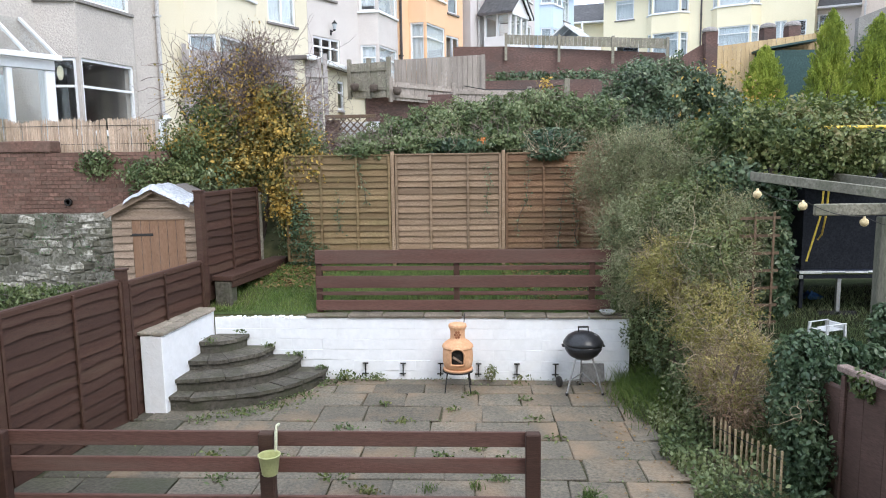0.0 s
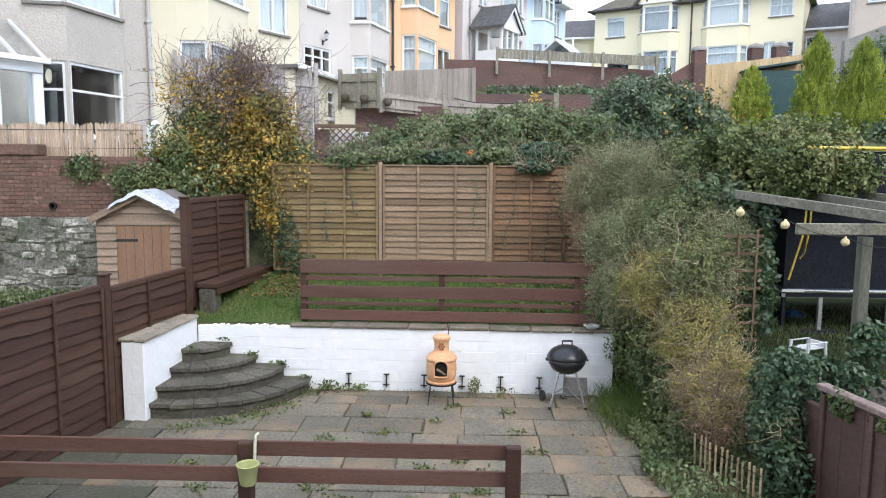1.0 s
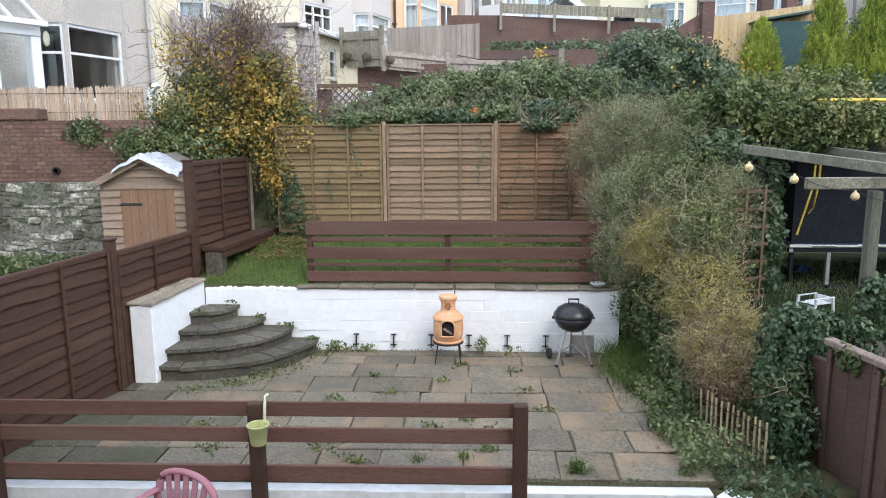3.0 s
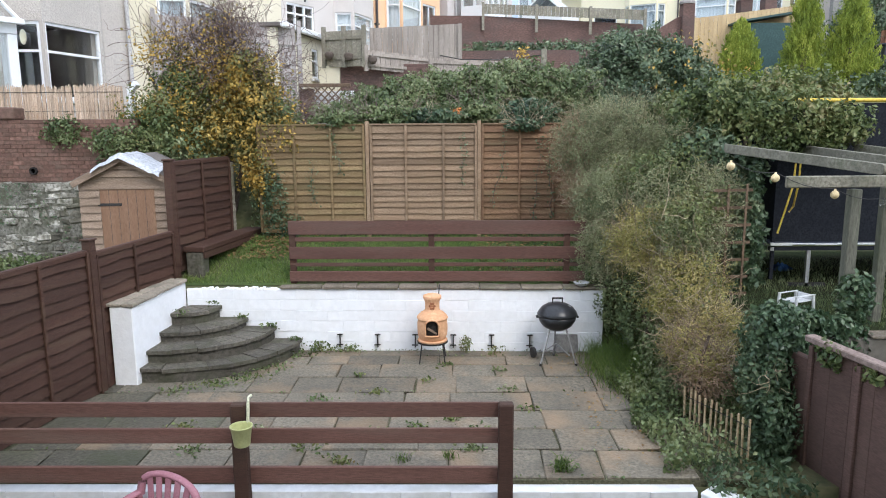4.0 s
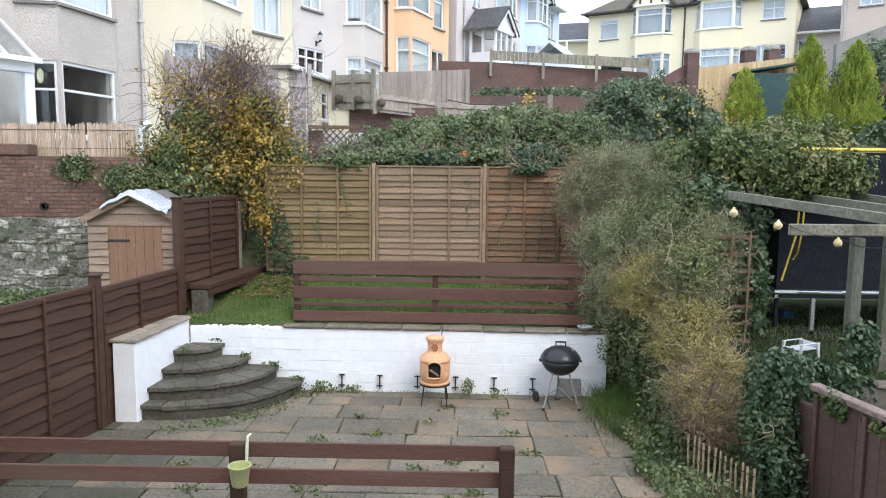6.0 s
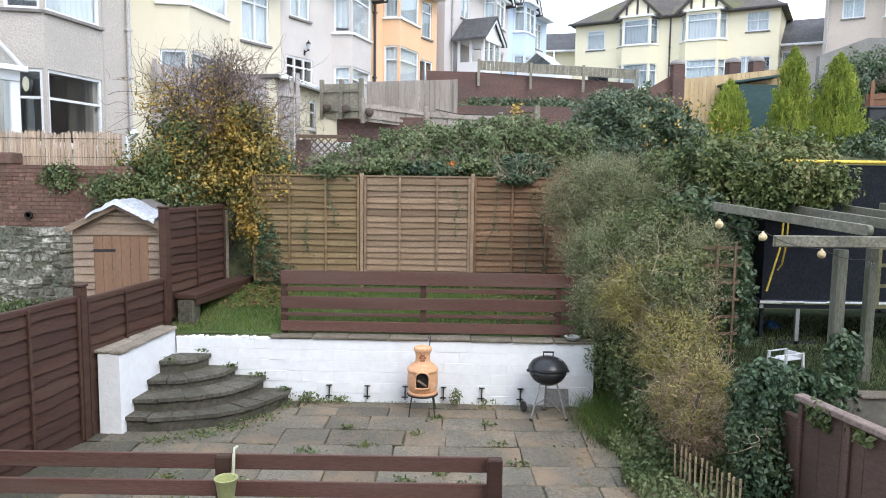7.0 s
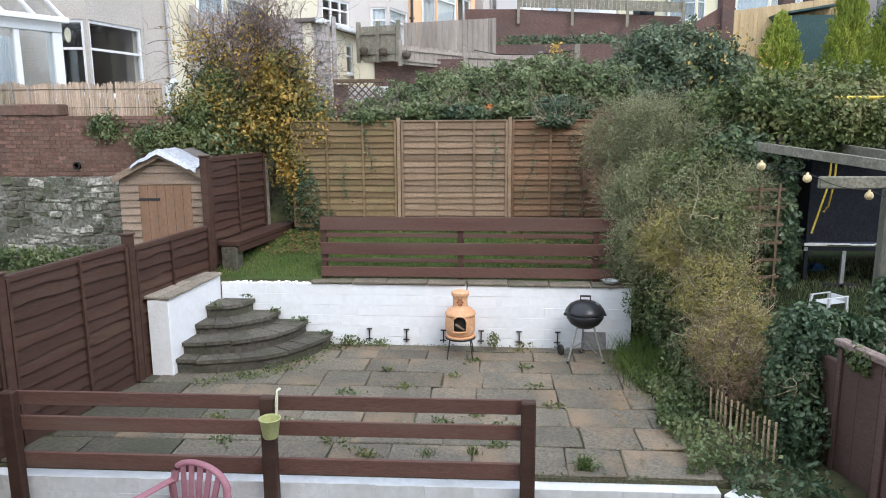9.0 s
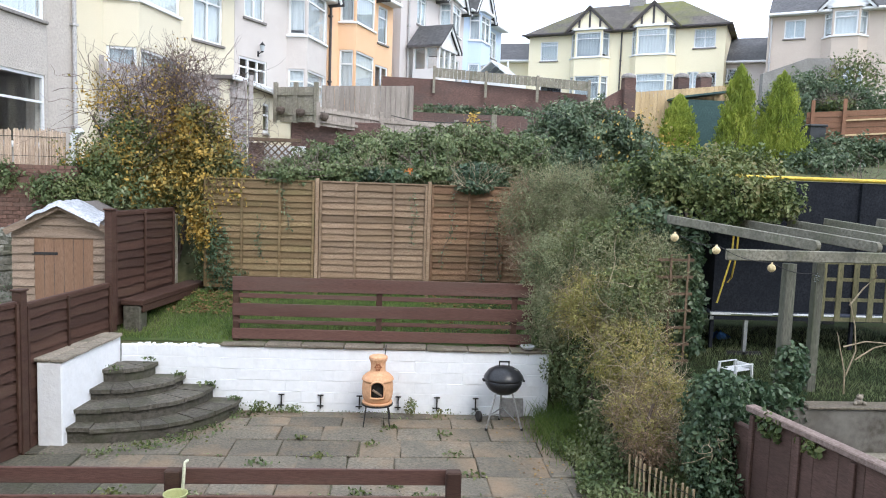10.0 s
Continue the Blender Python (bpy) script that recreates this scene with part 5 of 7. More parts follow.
part("pipe_hole", lathe([(0.07, 0), (0.07, 0.05), (0.045, 0.05), (0.045, 0.0)], 14), M["soot"], bw, "", pose(-7.65, 12.995, 2.42, 90, 0, 0))
sw = tagged(part("wall_rubble_left", box(-12, -5.75, 12.965, 13.28, 0.5, 2.2), M["lime_mortar"], None), "old rubble stone wall with limewash patches and moss", "wall", kind="structure")
z = 0.62
while z < 2.15:
    hh = random.uniform(0.08, 0.2)
    xx = -9.3 + random.uniform(0, 0.2)
    while xx < -5.95:
        ll = random.uniform(0.1, 0.38)
        b = box(-0.004, ll + 0.004, 0, 0.12, -0.004, hh + 0.004, 0.03, wob=0.036)
        white = noise.noise((xx * 0.9, z * 0.9, 4.2)) > -0.1
        part("stone", b, M["limewash"] if white else M["rubble"], sw, "", pose(xx, 12.952 + random.uniform(-0.01, 0.012), z, 0, random.uniform(-9, 9), 0))
        xx += ll
    z += hh

# reed screen
cn = 430
cx = np.sort(np.random.uniform(-9.4, -6.15, cn))
top = 3.95 + 0.02 * np.random.normal(size=cn) + 0.035 * np.sin(cx * 7) * np.sin(cx * 2.3)
paths = np.stack((np.column_stack((cx, np.full(cn, 13.55) + np.random.uniform(-0.02, 0.02, cn), np.full(cn, 3.3))), np.column_stack((cx + np.random.uniform(-0.02, 0.02, cn), np.full(cn, 13.55), top))), axis=1)
V, Fq = tube_np(paths, 0.011, 0.009, 5)
rs = tagged(mesh_np("reed_screen", V, Fq, M["reed"]), "pale tan reed screen tied along the wall top", "screen")
for zz in (3.5, 3.85):
    part("wire", beam((-9.4, 13.535, zz), (-6.15, 13.535, zz), 0.008, 0.008), M["iron"], rs)
hop = thing("gutter_hopper", "white plastic gutter elbow and downpipe", "downpipe", pose(-6.0, 13.5, 0))
part("pipe", lathe([(0.05, 3.2), (0.05, 3.85)], 10), M["upvc"], hop)
part("elbow", beam((0, 0, 3.85), (0.16, -0.05, 4.0), 0.1, 0.1), M["upvc"], hop)

NEARER = Matrix.Translation((0, 0, 3.2 * (1 - 0.915))) @ Matrix.Scale(0.915, 4)
for o in (bw, sw, rs, hop):
    o.matrix_basis = NEARER @ o.matrix_basis

def wedge_board(x0, x1, z0, z1):
    """A feather-edged board, thick at its foot."""
    b = bmesh.new()
    vs = [b.verts.new(p) for p in ((x0, -0.034, z0), (x1, -0.034, z0), (x1, -0.008, z1), (x0, -0.008, z1), (x0, -0.002, z0), (x1, -0.002, z0), (x1, -0.002, z1), (x0, -0.002, z1))]
    for v in vs:
        v.co.z += random.uniform(-0.004, 0.004)
    for f in ((0, 1, 2, 3), (5, 4, 7, 6), (4, 5, 1, 0), (3, 2, 6, 7), (4, 0, 3, 7), (1, 5, 6, 2)):
        b.faces.new([vs[j] for j in f])
    return b


# ---- shed ----
shed = thing("garden_shed", "small tan wooden shed with plastic sheet on its roof", "shed", pose(-4.75, 10.3, 0.72, 0, 0, 4) @ Matrix.Diagonal((1, 1, 0.962, 1)))
for r in range(15):
    z0 = r * 0.118
    for x0, x1 in (((-0.66, -0.37), (0.41, 0.66)) if z0 < 1.62 else ((-0.66, 0.66),)):
        part("cladding_board", wedge_board(x0, x1, z0, z0 + 0.124), M["shed_wood"], shed)
part("front_wall", holed(1.32, 0, 1.76, [(0.29, 1.07, 0.06, 1.66)], 0.03), M["shed_wood"], shed, "", pose(-0.66, 0, 0))
b = bmesh.new()
vs = [b.verts.new(p) for p in ((-0.66, -0.01, 1.76), (0.66, -0.01, 1.76), (0, -0.01, 2.08))]
wv = [b.verts.new(p) for p in ((-0.66, 0.02, 1.76), (0.66, 0.02, 1.76), (0, 0.02, 2.08))]
b.faces.new(vs)
b.faces.new(wv[::-1])
part("gable_board", b, M["shed_wood"], shed)
part("gable_board", box(-0.45, 0.45, -0.03, -0.012, 1.83, 1.93, 0.004), M["shed_wood"], shed)
part("gable_board", box(-0.24, 0.24, -0.03, -0.012, 1.95, 2.0, 0.004), M["shed_wood"], shed)
for s in (-1, 1):
    part("side_wall", box(min(s * 0.66, s * 0.63), max(s * 0.66, s * 0.63), 0.03, 1.35, 0, 1.75), M["shed_wood"], shed)
    part("barge", beam((-0.72, -0.1, 1.726) if s < 0 else (0.64, -0.1, 1.77), (0.0, -0.1, 2.115), 0.03, 0.09, bevel=0.004), M["shed_wood"], shed)
    part("roof_slope", beam((-0.71, 0.65, 1.776) if s < 0 else (0.64, 0.65, 1.815), (0.0, 0.65, 2.145), 1.52, 0.03), M["felt"], shed)
part("back_wall", box(-0.63, 0.63, 1.32, 1.35, 0, 1.75), M["shed_wood"], shed)
door = part("door", box(-0.368, 0.408, -0.02, 0.012, 0.06, 1.655, 0.005), M["shed_door"], shed, "tan boarded shed door")
for i in range(1, 6):
    part("door_joint", box(-0.368 + i * 0.1295 - 0.003, -0.368 + i * 0.1295 + 0.003, -0.0225, -0.0205, 0.08, 1.64), M["bark"], door)
part("hinge", box(-0.4, -0.06, -0.028, -0.021, 1.4, 1.44, 0.002), M["iron"], door, "dark iron strap hinge")
part("hinge", box(-0.4, -0.06, -0.028, -0.021, 0.3, 0.34, 0.002), M["iron"], door, "dark iron strap hinge")
sv = []
for i in range(15):
    for j in range(15):
        u, v = i / 14 * 0.96 - 0.42, j / 14 * 0.8 - 0.17
        zz = 2.2 - abs(u) * 0.545 + (0.25 + 1.6 * abs(u)) * (0.06 * noise.noise((u * 7, v * 7, 2)) + 0.06 * noise.noise((u * 15, v * 13, 5))) + (0.07 if u > 0.45 and j > 3 and j < 9 else 0) * (0.5 + noise.noise((u * 6, v * 6, 1)))
        sv.append((u, v, max(zz, 2.178 - abs(u) * 0.53) - (0.07 if j == 0 else 0)))
sf = [(i * 15 + j, (i + 1) * 15 + j, (i + 1) * 15 + j + 1, i * 15 + j + 1) for i in range(14) for j in range(14)]
mesh_np("plastic_sheet", np.array(sv), np.array(sf), M["sheet"], shed, "crumpled clear plastic sheet", True)

# ---- autumn shrub by the fence ----
tree = thing("autumn_shrub", "large shrub with yellow autumn leaves and bare top twigs", "shrub", pose(0, 0, 0))
V, Fq = tube_np([[(-4.0 + dx * t, 12.65 + dy * t, 1.3 + 2.9 * t) for t in (0, 0.25, 0.5, 0.75, 1.0)] for dx, dy in ((0.1, 0.0), (-0.8, 0.1), (0.7, -0.1), (-0.3, 0.2), (0.3, -0.2), (-1.3, 0.0))], 0.06, 0.02, 7)
mesh_np("trunk", V, Fq, M["bark"], tree, "", True)
part("stump", lathe([(0.06, 1.3), (0.05, 4.7), (0.03, 4.75)], 8), M["bark"], tree, "", Matrix.Translation((-3.92, 12.6, 0)))
foliage("crown", [((-3.95, 12.55, 3.7), (0.8, 0.5, 0.75)), ((-3.35, 12.3, 3.3), (0.6, 0.42, 0.75)), ((-3.35, 12.1, 2.65), (0.38, 0.26, 0.5)), ((-3.6, 12.35, 4.1), (0.5, 0.4, 0.4)), ((-4.1, 12.15, 3.05), (0.75, 0.35, 0.5)), ((-2.98, 12.12, 3.05), (0.45, 0.28, 0.5)), ((-3.25, 11.95, 2.3), (0.25, 0.14, 0.4))], 720, 0.07, M["leaf_autumn"], tree, 0.55, shell=0.15)
foliage("green_side", [((-4.95, 12.25, 3.35), (0.7, 0.4, 0.5)), ((-5.1, 11.9, 2.9), (0.5, 0.3, 0.35)), ((-4.5, 12.5, 3.9), (0.5, 0.35, 0.4))], 1100, 0.058, M["leaf_bright"], tree, 0.42, shell=0.3)
foliage("ivy", [((-5.55, 11.85, 2.95), (0.5, 0.28, 0.3)), ((-4.75, 12.1, 2.85), (0.75, 0.4, 0.42)), ((-6.42, 11.85, 3.13), (0.36, 0.12, 0.26)), ((-3.15, 12.1, 2.1), (0.3, 0.15, 0.7)), ((-3.0, 12.5, 3.3), (0.4, 0.4, 0.5)), ((-4.6, 12.7, 4.0), (0.6, 0.4, 0.3)), ((-4.2, 12.75, 3.5), (0.8, 0.4, 0.7))], 1000, 0.066, M["leaf_bramble"], tree, 0.38, shell=0.35)
foliage("dark_foot", [((-3.02, 11.95, 1.95), (0.26, 0.14, 0.62)), ((-2.75, 11.98, 1.5), (0.22, 0.1, 0.3))], 1100, 0.05, M["leaf_ivy"], tree, 0.35, shell=0.3)
foliage("gold_side", [((-4.6, 12.45, 3.55), (0.55, 0.4, 0.5)), ((-4.35, 12.3, 3.2), (0.75, 0.35, 0.45)), ((-5.2, 12.3, 3.3), (0.5, 0.3, 0.4)), ((-3.2, 12.35, 3.75), (0.5, 0.35, 0.45))], 430, 0.07, M["leaf_autumn"], tree, 0.55, shell=0.1)
foliage("thin_top", [((-4.85, 12.5, 4.5), (0.65, 0.3, 0.5)), ((-4.0, 12.55, 4.6), (0.6, 0.35, 0.8)), ((-4.5, 12.55, 4.2), (0.5, 0.35, 0.45)), ((-3.4, 12.5, 4.2), (0.5, 0.3, 0.4))], 300, 0.06, M["leaf_autumn"], tree, 0.45, shell=0.1)
n = 480
st = np.column_stack((np.random.normal(-4.0, 0.45, n), np.random.uniform(12.3, 12.8, n), np.random.uniform(3.8, 5.05, n)))
twigs("twig_mass", st, np.column_stack((np.random.normal(0, 0.6, n), np.random.normal(-0.1, 0.35, n), np.random.uniform(0.1, 1.0, n))), 0.6, 0.006, M["twig_red"], tree, 0.42, 6)
n = 430
st = np.column_stack((np.random.uniform(-3.7, -2.5, n), np.random.uniform(12.3, 13.2, n), np.random.uniform(3.1, 4.4, n)))
twigs("twig_mass", st, np.column_stack((np.random.normal(0.2, 0.6, n), np.random.normal(0, 0.3, n), np.random.uniform(-0.1, 0.9, n))), 0.6, 0.005, M["twig_red"], tree, 0.45, 6)
n = 300
st = np.column_stack((np.random.normal(-4.15, 0.6, n), np.random.uniform(12.25, 12.8, n), np.random.uniform(3.6, 4.9, n)))
twigs("twig_mass", st, np.column_stack((np.random.normal(0, 0.8, n), np.random.normal(-0.1, 0.3, n), np.random.uniform(0.0, 1.0, n))), 1.0, 0.006, M["twig_red"], tree, 0.3, 8)
n = 240
st = np.column_stack((np.random.normal(-3.85, 0.28, n), np.random.uniform(12.35, 12.75, n), np.random.uniform(4.5, 5.25, n)))
twigs("twig_mass", st, np.column_stack((np.random.normal(0, 0.5, n), np.random.normal(0, 0.3, n), np.random.uniform(0.2, 1.0, n))), 0.55, 0.0055, M["twig_red"], tree, 0.4, 6)
n = 60
st = np.column_stack((np.random.normal(-3.9, 0.5, n), np.random.uniform(12.3, 12.9, n), np.random.uniform(3.7, 4.6, n)))
twigs("branch_mass", st, np.column_stack((np.random.normal(0.1, 0.6, n), np.random.normal(0, 0.2, n), np.random.uniform(0.3, 1.0, n))), 1.15, 0.009, M["bark"], tree, 0.38, 9, 5)


# ---- shrubs on the bank behind the fence ----
def shrub(label, blobs, per, size, material, lumps=0.3, twig=0, twig_mat="twig_red", name="shrub", **kw):
    s = thing(name, label, "shrub", None, "bank shrubs")
    foliage("crown", blobs, per, size, M[material], s, lumps, **kw)
    c = np.array([b[0] for b in blobs])
    r = np.array([b[1] for b in blobs])
    paths = []
    for (x, y, z), rr in zip(c, r):
        for _ in range(3):
            a = np.random.normal(0, 0.3, 2) * rr[:2]
            paths.append([(x + a[0] * t, y + a[1] * t, z - rr[2] * 0.95 + rr[2] * 1.3 * t) for t in (0, 0.33, 0.66, 1.0)])
    V, Fq = tube_np(paths, 0.03, 0.01, 5)
    tagged(mesh_np("stem", V, Fq, M["bark"], s), kind="stuff")
    if twig:
        k = np.random.randint(0, len(blobs), twig)
        u = unit(twig)
        u[:, 2] = np.abs(u[:, 2]) * 0.8
        twigs("twig_mass", c[k] + u * r[k] * 0.75, u + np.array((0, 0, 0.3)), 0.5, 0.005, M[twig_mat], s, 0.35)
    return s


shrub("sprawling bramble with green leaves on the bank", [((-1.95, 12.7, 3.32), (0.55, 0.4, 0.25)), ((-1.3, 13.2, 3.5), (0.75, 0.6, 0.38)), ((-0.4, 13.5, 3.65), (0.9, 0.6, 0.5)), ((-1.0, 12.35, 3.35), (0.9, 0.32, 0.17)), ((-1.9, 12.1, 3.28), (0.45, 0.2, 0.14))], 2000, 0.068, "leaf_bramble", 0.34, 260)
shrub("sprawling bramble with green leaves on the bank", [((0.5, 13.7, 3.75), (0.9, 0.7, 0.5)), ((1.4, 14.0, 3.9), (0.8, 0.7, 0.5)), ((0.3, 12.8, 3.4), (0.7, 0.4, 0.25)), ((2.1, 13.6, 3.75), (0.7, 0.6, 0.45))], 1900, 0.07, "leaf_bramble", 0.34, 260)
shrub("sprawling ivy spilling over the fence top", [((1.35, 12.4, 3.38), (0.5, 0.4, 0.24)), ((-0.35, 12.3, 3.34), (0.5, 0.28, 0.14)), ((1.2, 11.9, 3.2), (0.3, 0.12, 0.1))], 1300, 0.08, "leaf_ivy", 0.3, 120, "twig_dry")
shrub("large dark evergreen shrub with a few yellow leaves", [((3.95, 16.0, 4.3), (1.15, 0.9, 0.85)), ((4.9, 16.1, 4.15), (0.8, 0.8, 0.65)), ((3.1, 15.6, 3.9), (0.7, 0.7, 0.55)), ((3.4, 15.0, 3.4), (1.6, 0.6, 0.55))], 1500, 0.092, "leaf_dark", 0.3, 220)
P, u = blob(420, (4.95, 15.5, 4.25), (1.05, 0.9, 0.75), 0.9)
V, Fq = leaves_np(P, 0.085, u)
tagged(mesh_np("yellow_climber", V, Fq, M["leaf_autumn"]), "yellowing climber leaves over the dark shrub", "climber", kind="stuff")
shrub("dark scrub on the terrace below the brick wall", [((1.6, 25.5, 5.75), (1.3, 0.5, 0.3)), ((3.6, 25.3, 5.7), (1.3, 0.5, 0.35)), ((5.6, 24.5, 5.6), (1.3, 0.6, 0.5))], 220, 0.13, "leaf_dark", 0.35, 120)
pk = thing("autumn_leaf_clump", "small clump of orange autumn leaves on the bank", "leaves", None)
P, u = blob(45, (0.08, 12.35, 3.42), (0.1, 0.06, 0.07), 0.2)
V, Fq = leaves_np(P, 0.07, u)
mesh_np("leaves", V, Fq, M["orange_ball"], pk)
P, u = blob(60, (1.45, 15.1, 4.62), (0.16, 0.1, 0.2), 0.2)
V, Fq = leaves_np(P, 0.08, u)
mesh_np("leaves", V, Fq, M["leaf_autumn"], pk)


# ---- golden conifers ----
def conifer(label, x, y, zb, zt, r, point=0.15):
    t = thing("conifer", label, "conifer", None, "golden conifers")
    n, k = 520, 80
    h = np.random.uniform(0, 1, n) ** 0.85
    a = np.random.uniform(0, 2 * math.pi, n)
    lob = 1 + 0.14 * np.sin(a * 3 + x) * np.sin(h * 9 + x) + np.random.normal(0, 0.08 + 0.14 * point, n)
    prof = np.clip(1 - h ** 2.6, 0, 1) ** 0.62 * (0.75 + 0.25 * np.minimum(1, h * 5)) * (1 - point * h)
    tip = r * prof * lob
    way = np.column_stack((np.cos(a), np.sin(a), 0.75 + 0.9 * h))
    way += np.random.normal(0, 0.18, (n, 3))
    # each spray runs inwards from its tip, fine at the end and broader behind
    s = np.random.uniform(0, 1, (n, k, 1))
    P = np.column_stack((x + tip * np.cos(a), y + tip * np.sin(a), zb + (zt - zb) * h))[:, None] - way[:, None] * s * 0.33
    P = (P + np.random.normal(0, 1, (n, k, 3)) * (0.012 + 0.055 * s)).reshape(-1, 3)
    V, Fq = leaves_np(P, 0.066, np.repeat(way * 0.4, k, axis=0), droop=-1.7, wide=0.32, spread=0.9)
    mesh_np("crown", V, Fq, M["leaf_conifer"], t)
    part("trunk", lathe([(0.1, zb - 0.7), (0.04, zt - 0.5)], 8), M["bark"], t, "", Matrix.Translation((x, y, 0)))


conifer("small rounded golden green conifer", 7.82, 20, 3.9, 6.0, 0.63)
conifer("tall golden green conifer with loose feathery tips", 9.65, 20.2, 3.7, 6.95, 0.86, 0.5)
conifer("tall dense golden green conifer", 10.8, 20, 3.7, 6.78, 0.82, 0.3)

# ---- hedge between the gardens ----
hedge = thing("overgrown_hedge", "overgrown hedge of olive shrubs and dry straw-coloured twigs", "hedge", None)
OLIVE = [((2.04, 11.0, 2.86), (0.5, 0.56, 0.59)), ((2.64, 10.6, 3.02), (0.69, 0.61, 0.52)), ((3.15, 10.2, 2.91), (0.5, 0.46, 0.42)), ((2.27, 10.2, 2.19), (0.56, 0.59, 0.59)), ((2.9, 9.7, 2.28), (0.64, 0.56, 0.48)), ((3.36, 9.3, 2.21), (0.38, 0.42, 0.46)), ((2.1, 9.95, 1.45), (0.36, 0.49, 0.58)), ((2.96, 8.95, 1.82), (0.49, 0.45, 0.42))]
STRAW = [((2.47, 9.2, 1.7), (0.46, 0.46, 0.46)), ((2.82, 8.4, 1.21), (0.55, 0.5, 0.48)), ((2.96, 7.9, 0.93), (0.35, 0.35, 0.35)), ((2.68, 7.8, 0.72), (0.32, 0.32, 0.32)), ((2.8, 7.5, 0.62), (0.3, 0.28, 0.28))]
foliage("olive_foliage", OLIVE, 3600, 0.036, M["leaf_dry"], hedge, 0.34, 0.1, 0.34, shell=0.4)
foliage("fresh_foliage", [((3.1, 9.75, 2.62), (0.5, 0.4, 0.36)), ((2.65, 9.85, 2.45), (0.5, 0.4, 0.35)), ((3.3, 9.2, 2.1), (0.4, 0.4, 0.4)), ((2.9, 8.85, 2.0), (0.4, 0.4, 0.35))], 1500, 0.042, M["leaf_bright"], hedge, 0.45, shell=0.5)
foliage("straw_foliage", STRAW, 3600, 0.036, M["leaf_straw"], hedge, 0.36, 0.1, 0.36, shell=0.4)
foliage("russet_foliage", [((1.78, 11.05, 2.95), (0.2, 0.36, 0.42)), ((1.85, 10.9, 2.4), (0.18, 0.34, 0.36)), ((2.77, 7.35, 0.45), (0.3, 0.26, 0.24))], 1500, 0.034, M["leaf_russet"], hedge, 0.35, 0.1, 0.34, shell=0.35)
foliage("low_foliage", [((2.2, 9.7, 0.78), (0.2, 0.35, 0.45)), ((2.42, 9.1, 0.7), (0.26, 0.4, 0.5)), ((2.52, 8.4, 0.39), (0.28, 0.34, 0.41)), ((2.55, 7.75, 0.17), (0.25, 0.32, 0.36)), ((3.05, 9.0, 0.8), (0.35, 1.2, 0.8)), ((3.0, 7.4, 0.2), (0.25, 0.4, 0.4))], 800, 0.05, M["leaf_bramble"], hedge, 0.3)


def hedge_twigs(blobs, n, length, material, lift):
    k = np.random.randint(0, len(blobs), n)
    c, r = np.array([b[0] for b in blobs]), np.array([b[1] for b in blobs])
    u = unit(n)
    twigs("twig_mass", c[k] + u * r[k] * np.random.uniform(0.6, 0.95, n)[:, None], u * 0.6 + unit(n) * 0.55 + np.array((0, 0, lift)), length, 0.0045, M[material], hedge, 0.42, 6)


hedge_twigs(OLIVE, 1700, 0.3, "twig_olive", 0.5)
hedge_twigs(OLIVE, 500, 0.34, "twig_dry", 0.3)
hedge_twigs(STRAW, 1500, 0.3, "twig_dry", 0.1)
hedge_twigs([((2.77, 7.4, 0.55), (0.34, 0.32, 0.3)), ((2.75, 7.75, 0.75), (0.34, 0.3, 0.3))], 520, 0.24, "twig_brown", 0.0)
hedge_twigs([((1.85, 11.0, 2.8), (0.25, 0.4, 0.6)), ((1.9, 10.7, 2.2), (0.22, 0.4, 0.4))], 500, 0.3, "twig_brown", 0.8)
hedge_twigs([((2.25, 11.0, 3.0), (0.55, 0.5, 0.5)), ((2.64, 10.6, 3.05), (0.6, 0.55, 0.5))], 900, 0.42, "twig_olive", 1.4)
n = 26
st = np.column_stack((np.random.uniform(2.2, 3.1, n), np.random.uniform(7.2, 8.7, n), np.random.uniform(0.8, 2.2, n)))
twigs("bare_branch", st, np.column_stack((np.random.normal(-0.2, 0.5, n), np.random.normal(-0.6, 0.3, n), np.random.normal(0.5, 0.6, n))), 0.7, 0.005, M["twig_dry"], hedge, 0.3, 8, 5)
for dx, yy in ((0.1, 7.4), (0.0, 7.8), (0.15, 8.4), (-0.1, 9.0), (0.1, 9.7), (-0.05, 10.4), (0.1, 11.1)):
    V, Fq = tube_np([[(2.6 + dx, yy, -0.05), (2.6 + dx * 0.8, yy, 0.4), (2.65 + dx * 0.6, yy + 0.05, 0.7), (2.65 + dx, yy, 0.95)]], 0.035, 0.015, 6)
    mesh_np("stem", V, Fq, M["bark"], hedge)

climb = thing("climber", "dense green leafy climber over the pergola corner", "climber", None)
foliage("crown", [((3.6, 9.75, 3.36), (0.55, 0.5, 0.42)), ((4.3, 9.9, 3.4), (0.62, 0.5, 0.42)), ((4.95, 10.1, 3.42), (0.55, 0.4, 0.46)), ((5.25, 10.0, 3.2), (0.35, 0.3, 0.3)), ((3.2, 10.0, 3.25), (0.5, 0.5, 0.34)), ((4.15, 8.84, 3.2), (0.55, 0.2, 0.36)), ((4.7, 8.9, 3.15), (0.4, 0.2, 0.3))], 2300, 0.064, M["leaf_bright"], climb, 0.34)
foliage("ivy", [((3.3, 9.35, 2.75), (0.4, 0.35, 0.42)), ((3.85, 9.2, 1.75), (0.2, 0.25, 0.85)), ((3.75, 9.3, 2.6), (0.3, 0.3, 0.3)), ((3.95, 9.3, 0.9), (0.2, 0.2, 0.5)), ((3.62, 8.8, 1.7), (0.2, 0.14, 0.75))], 1200, 0.085, M["leaf_ivy"], climb, 0.25)
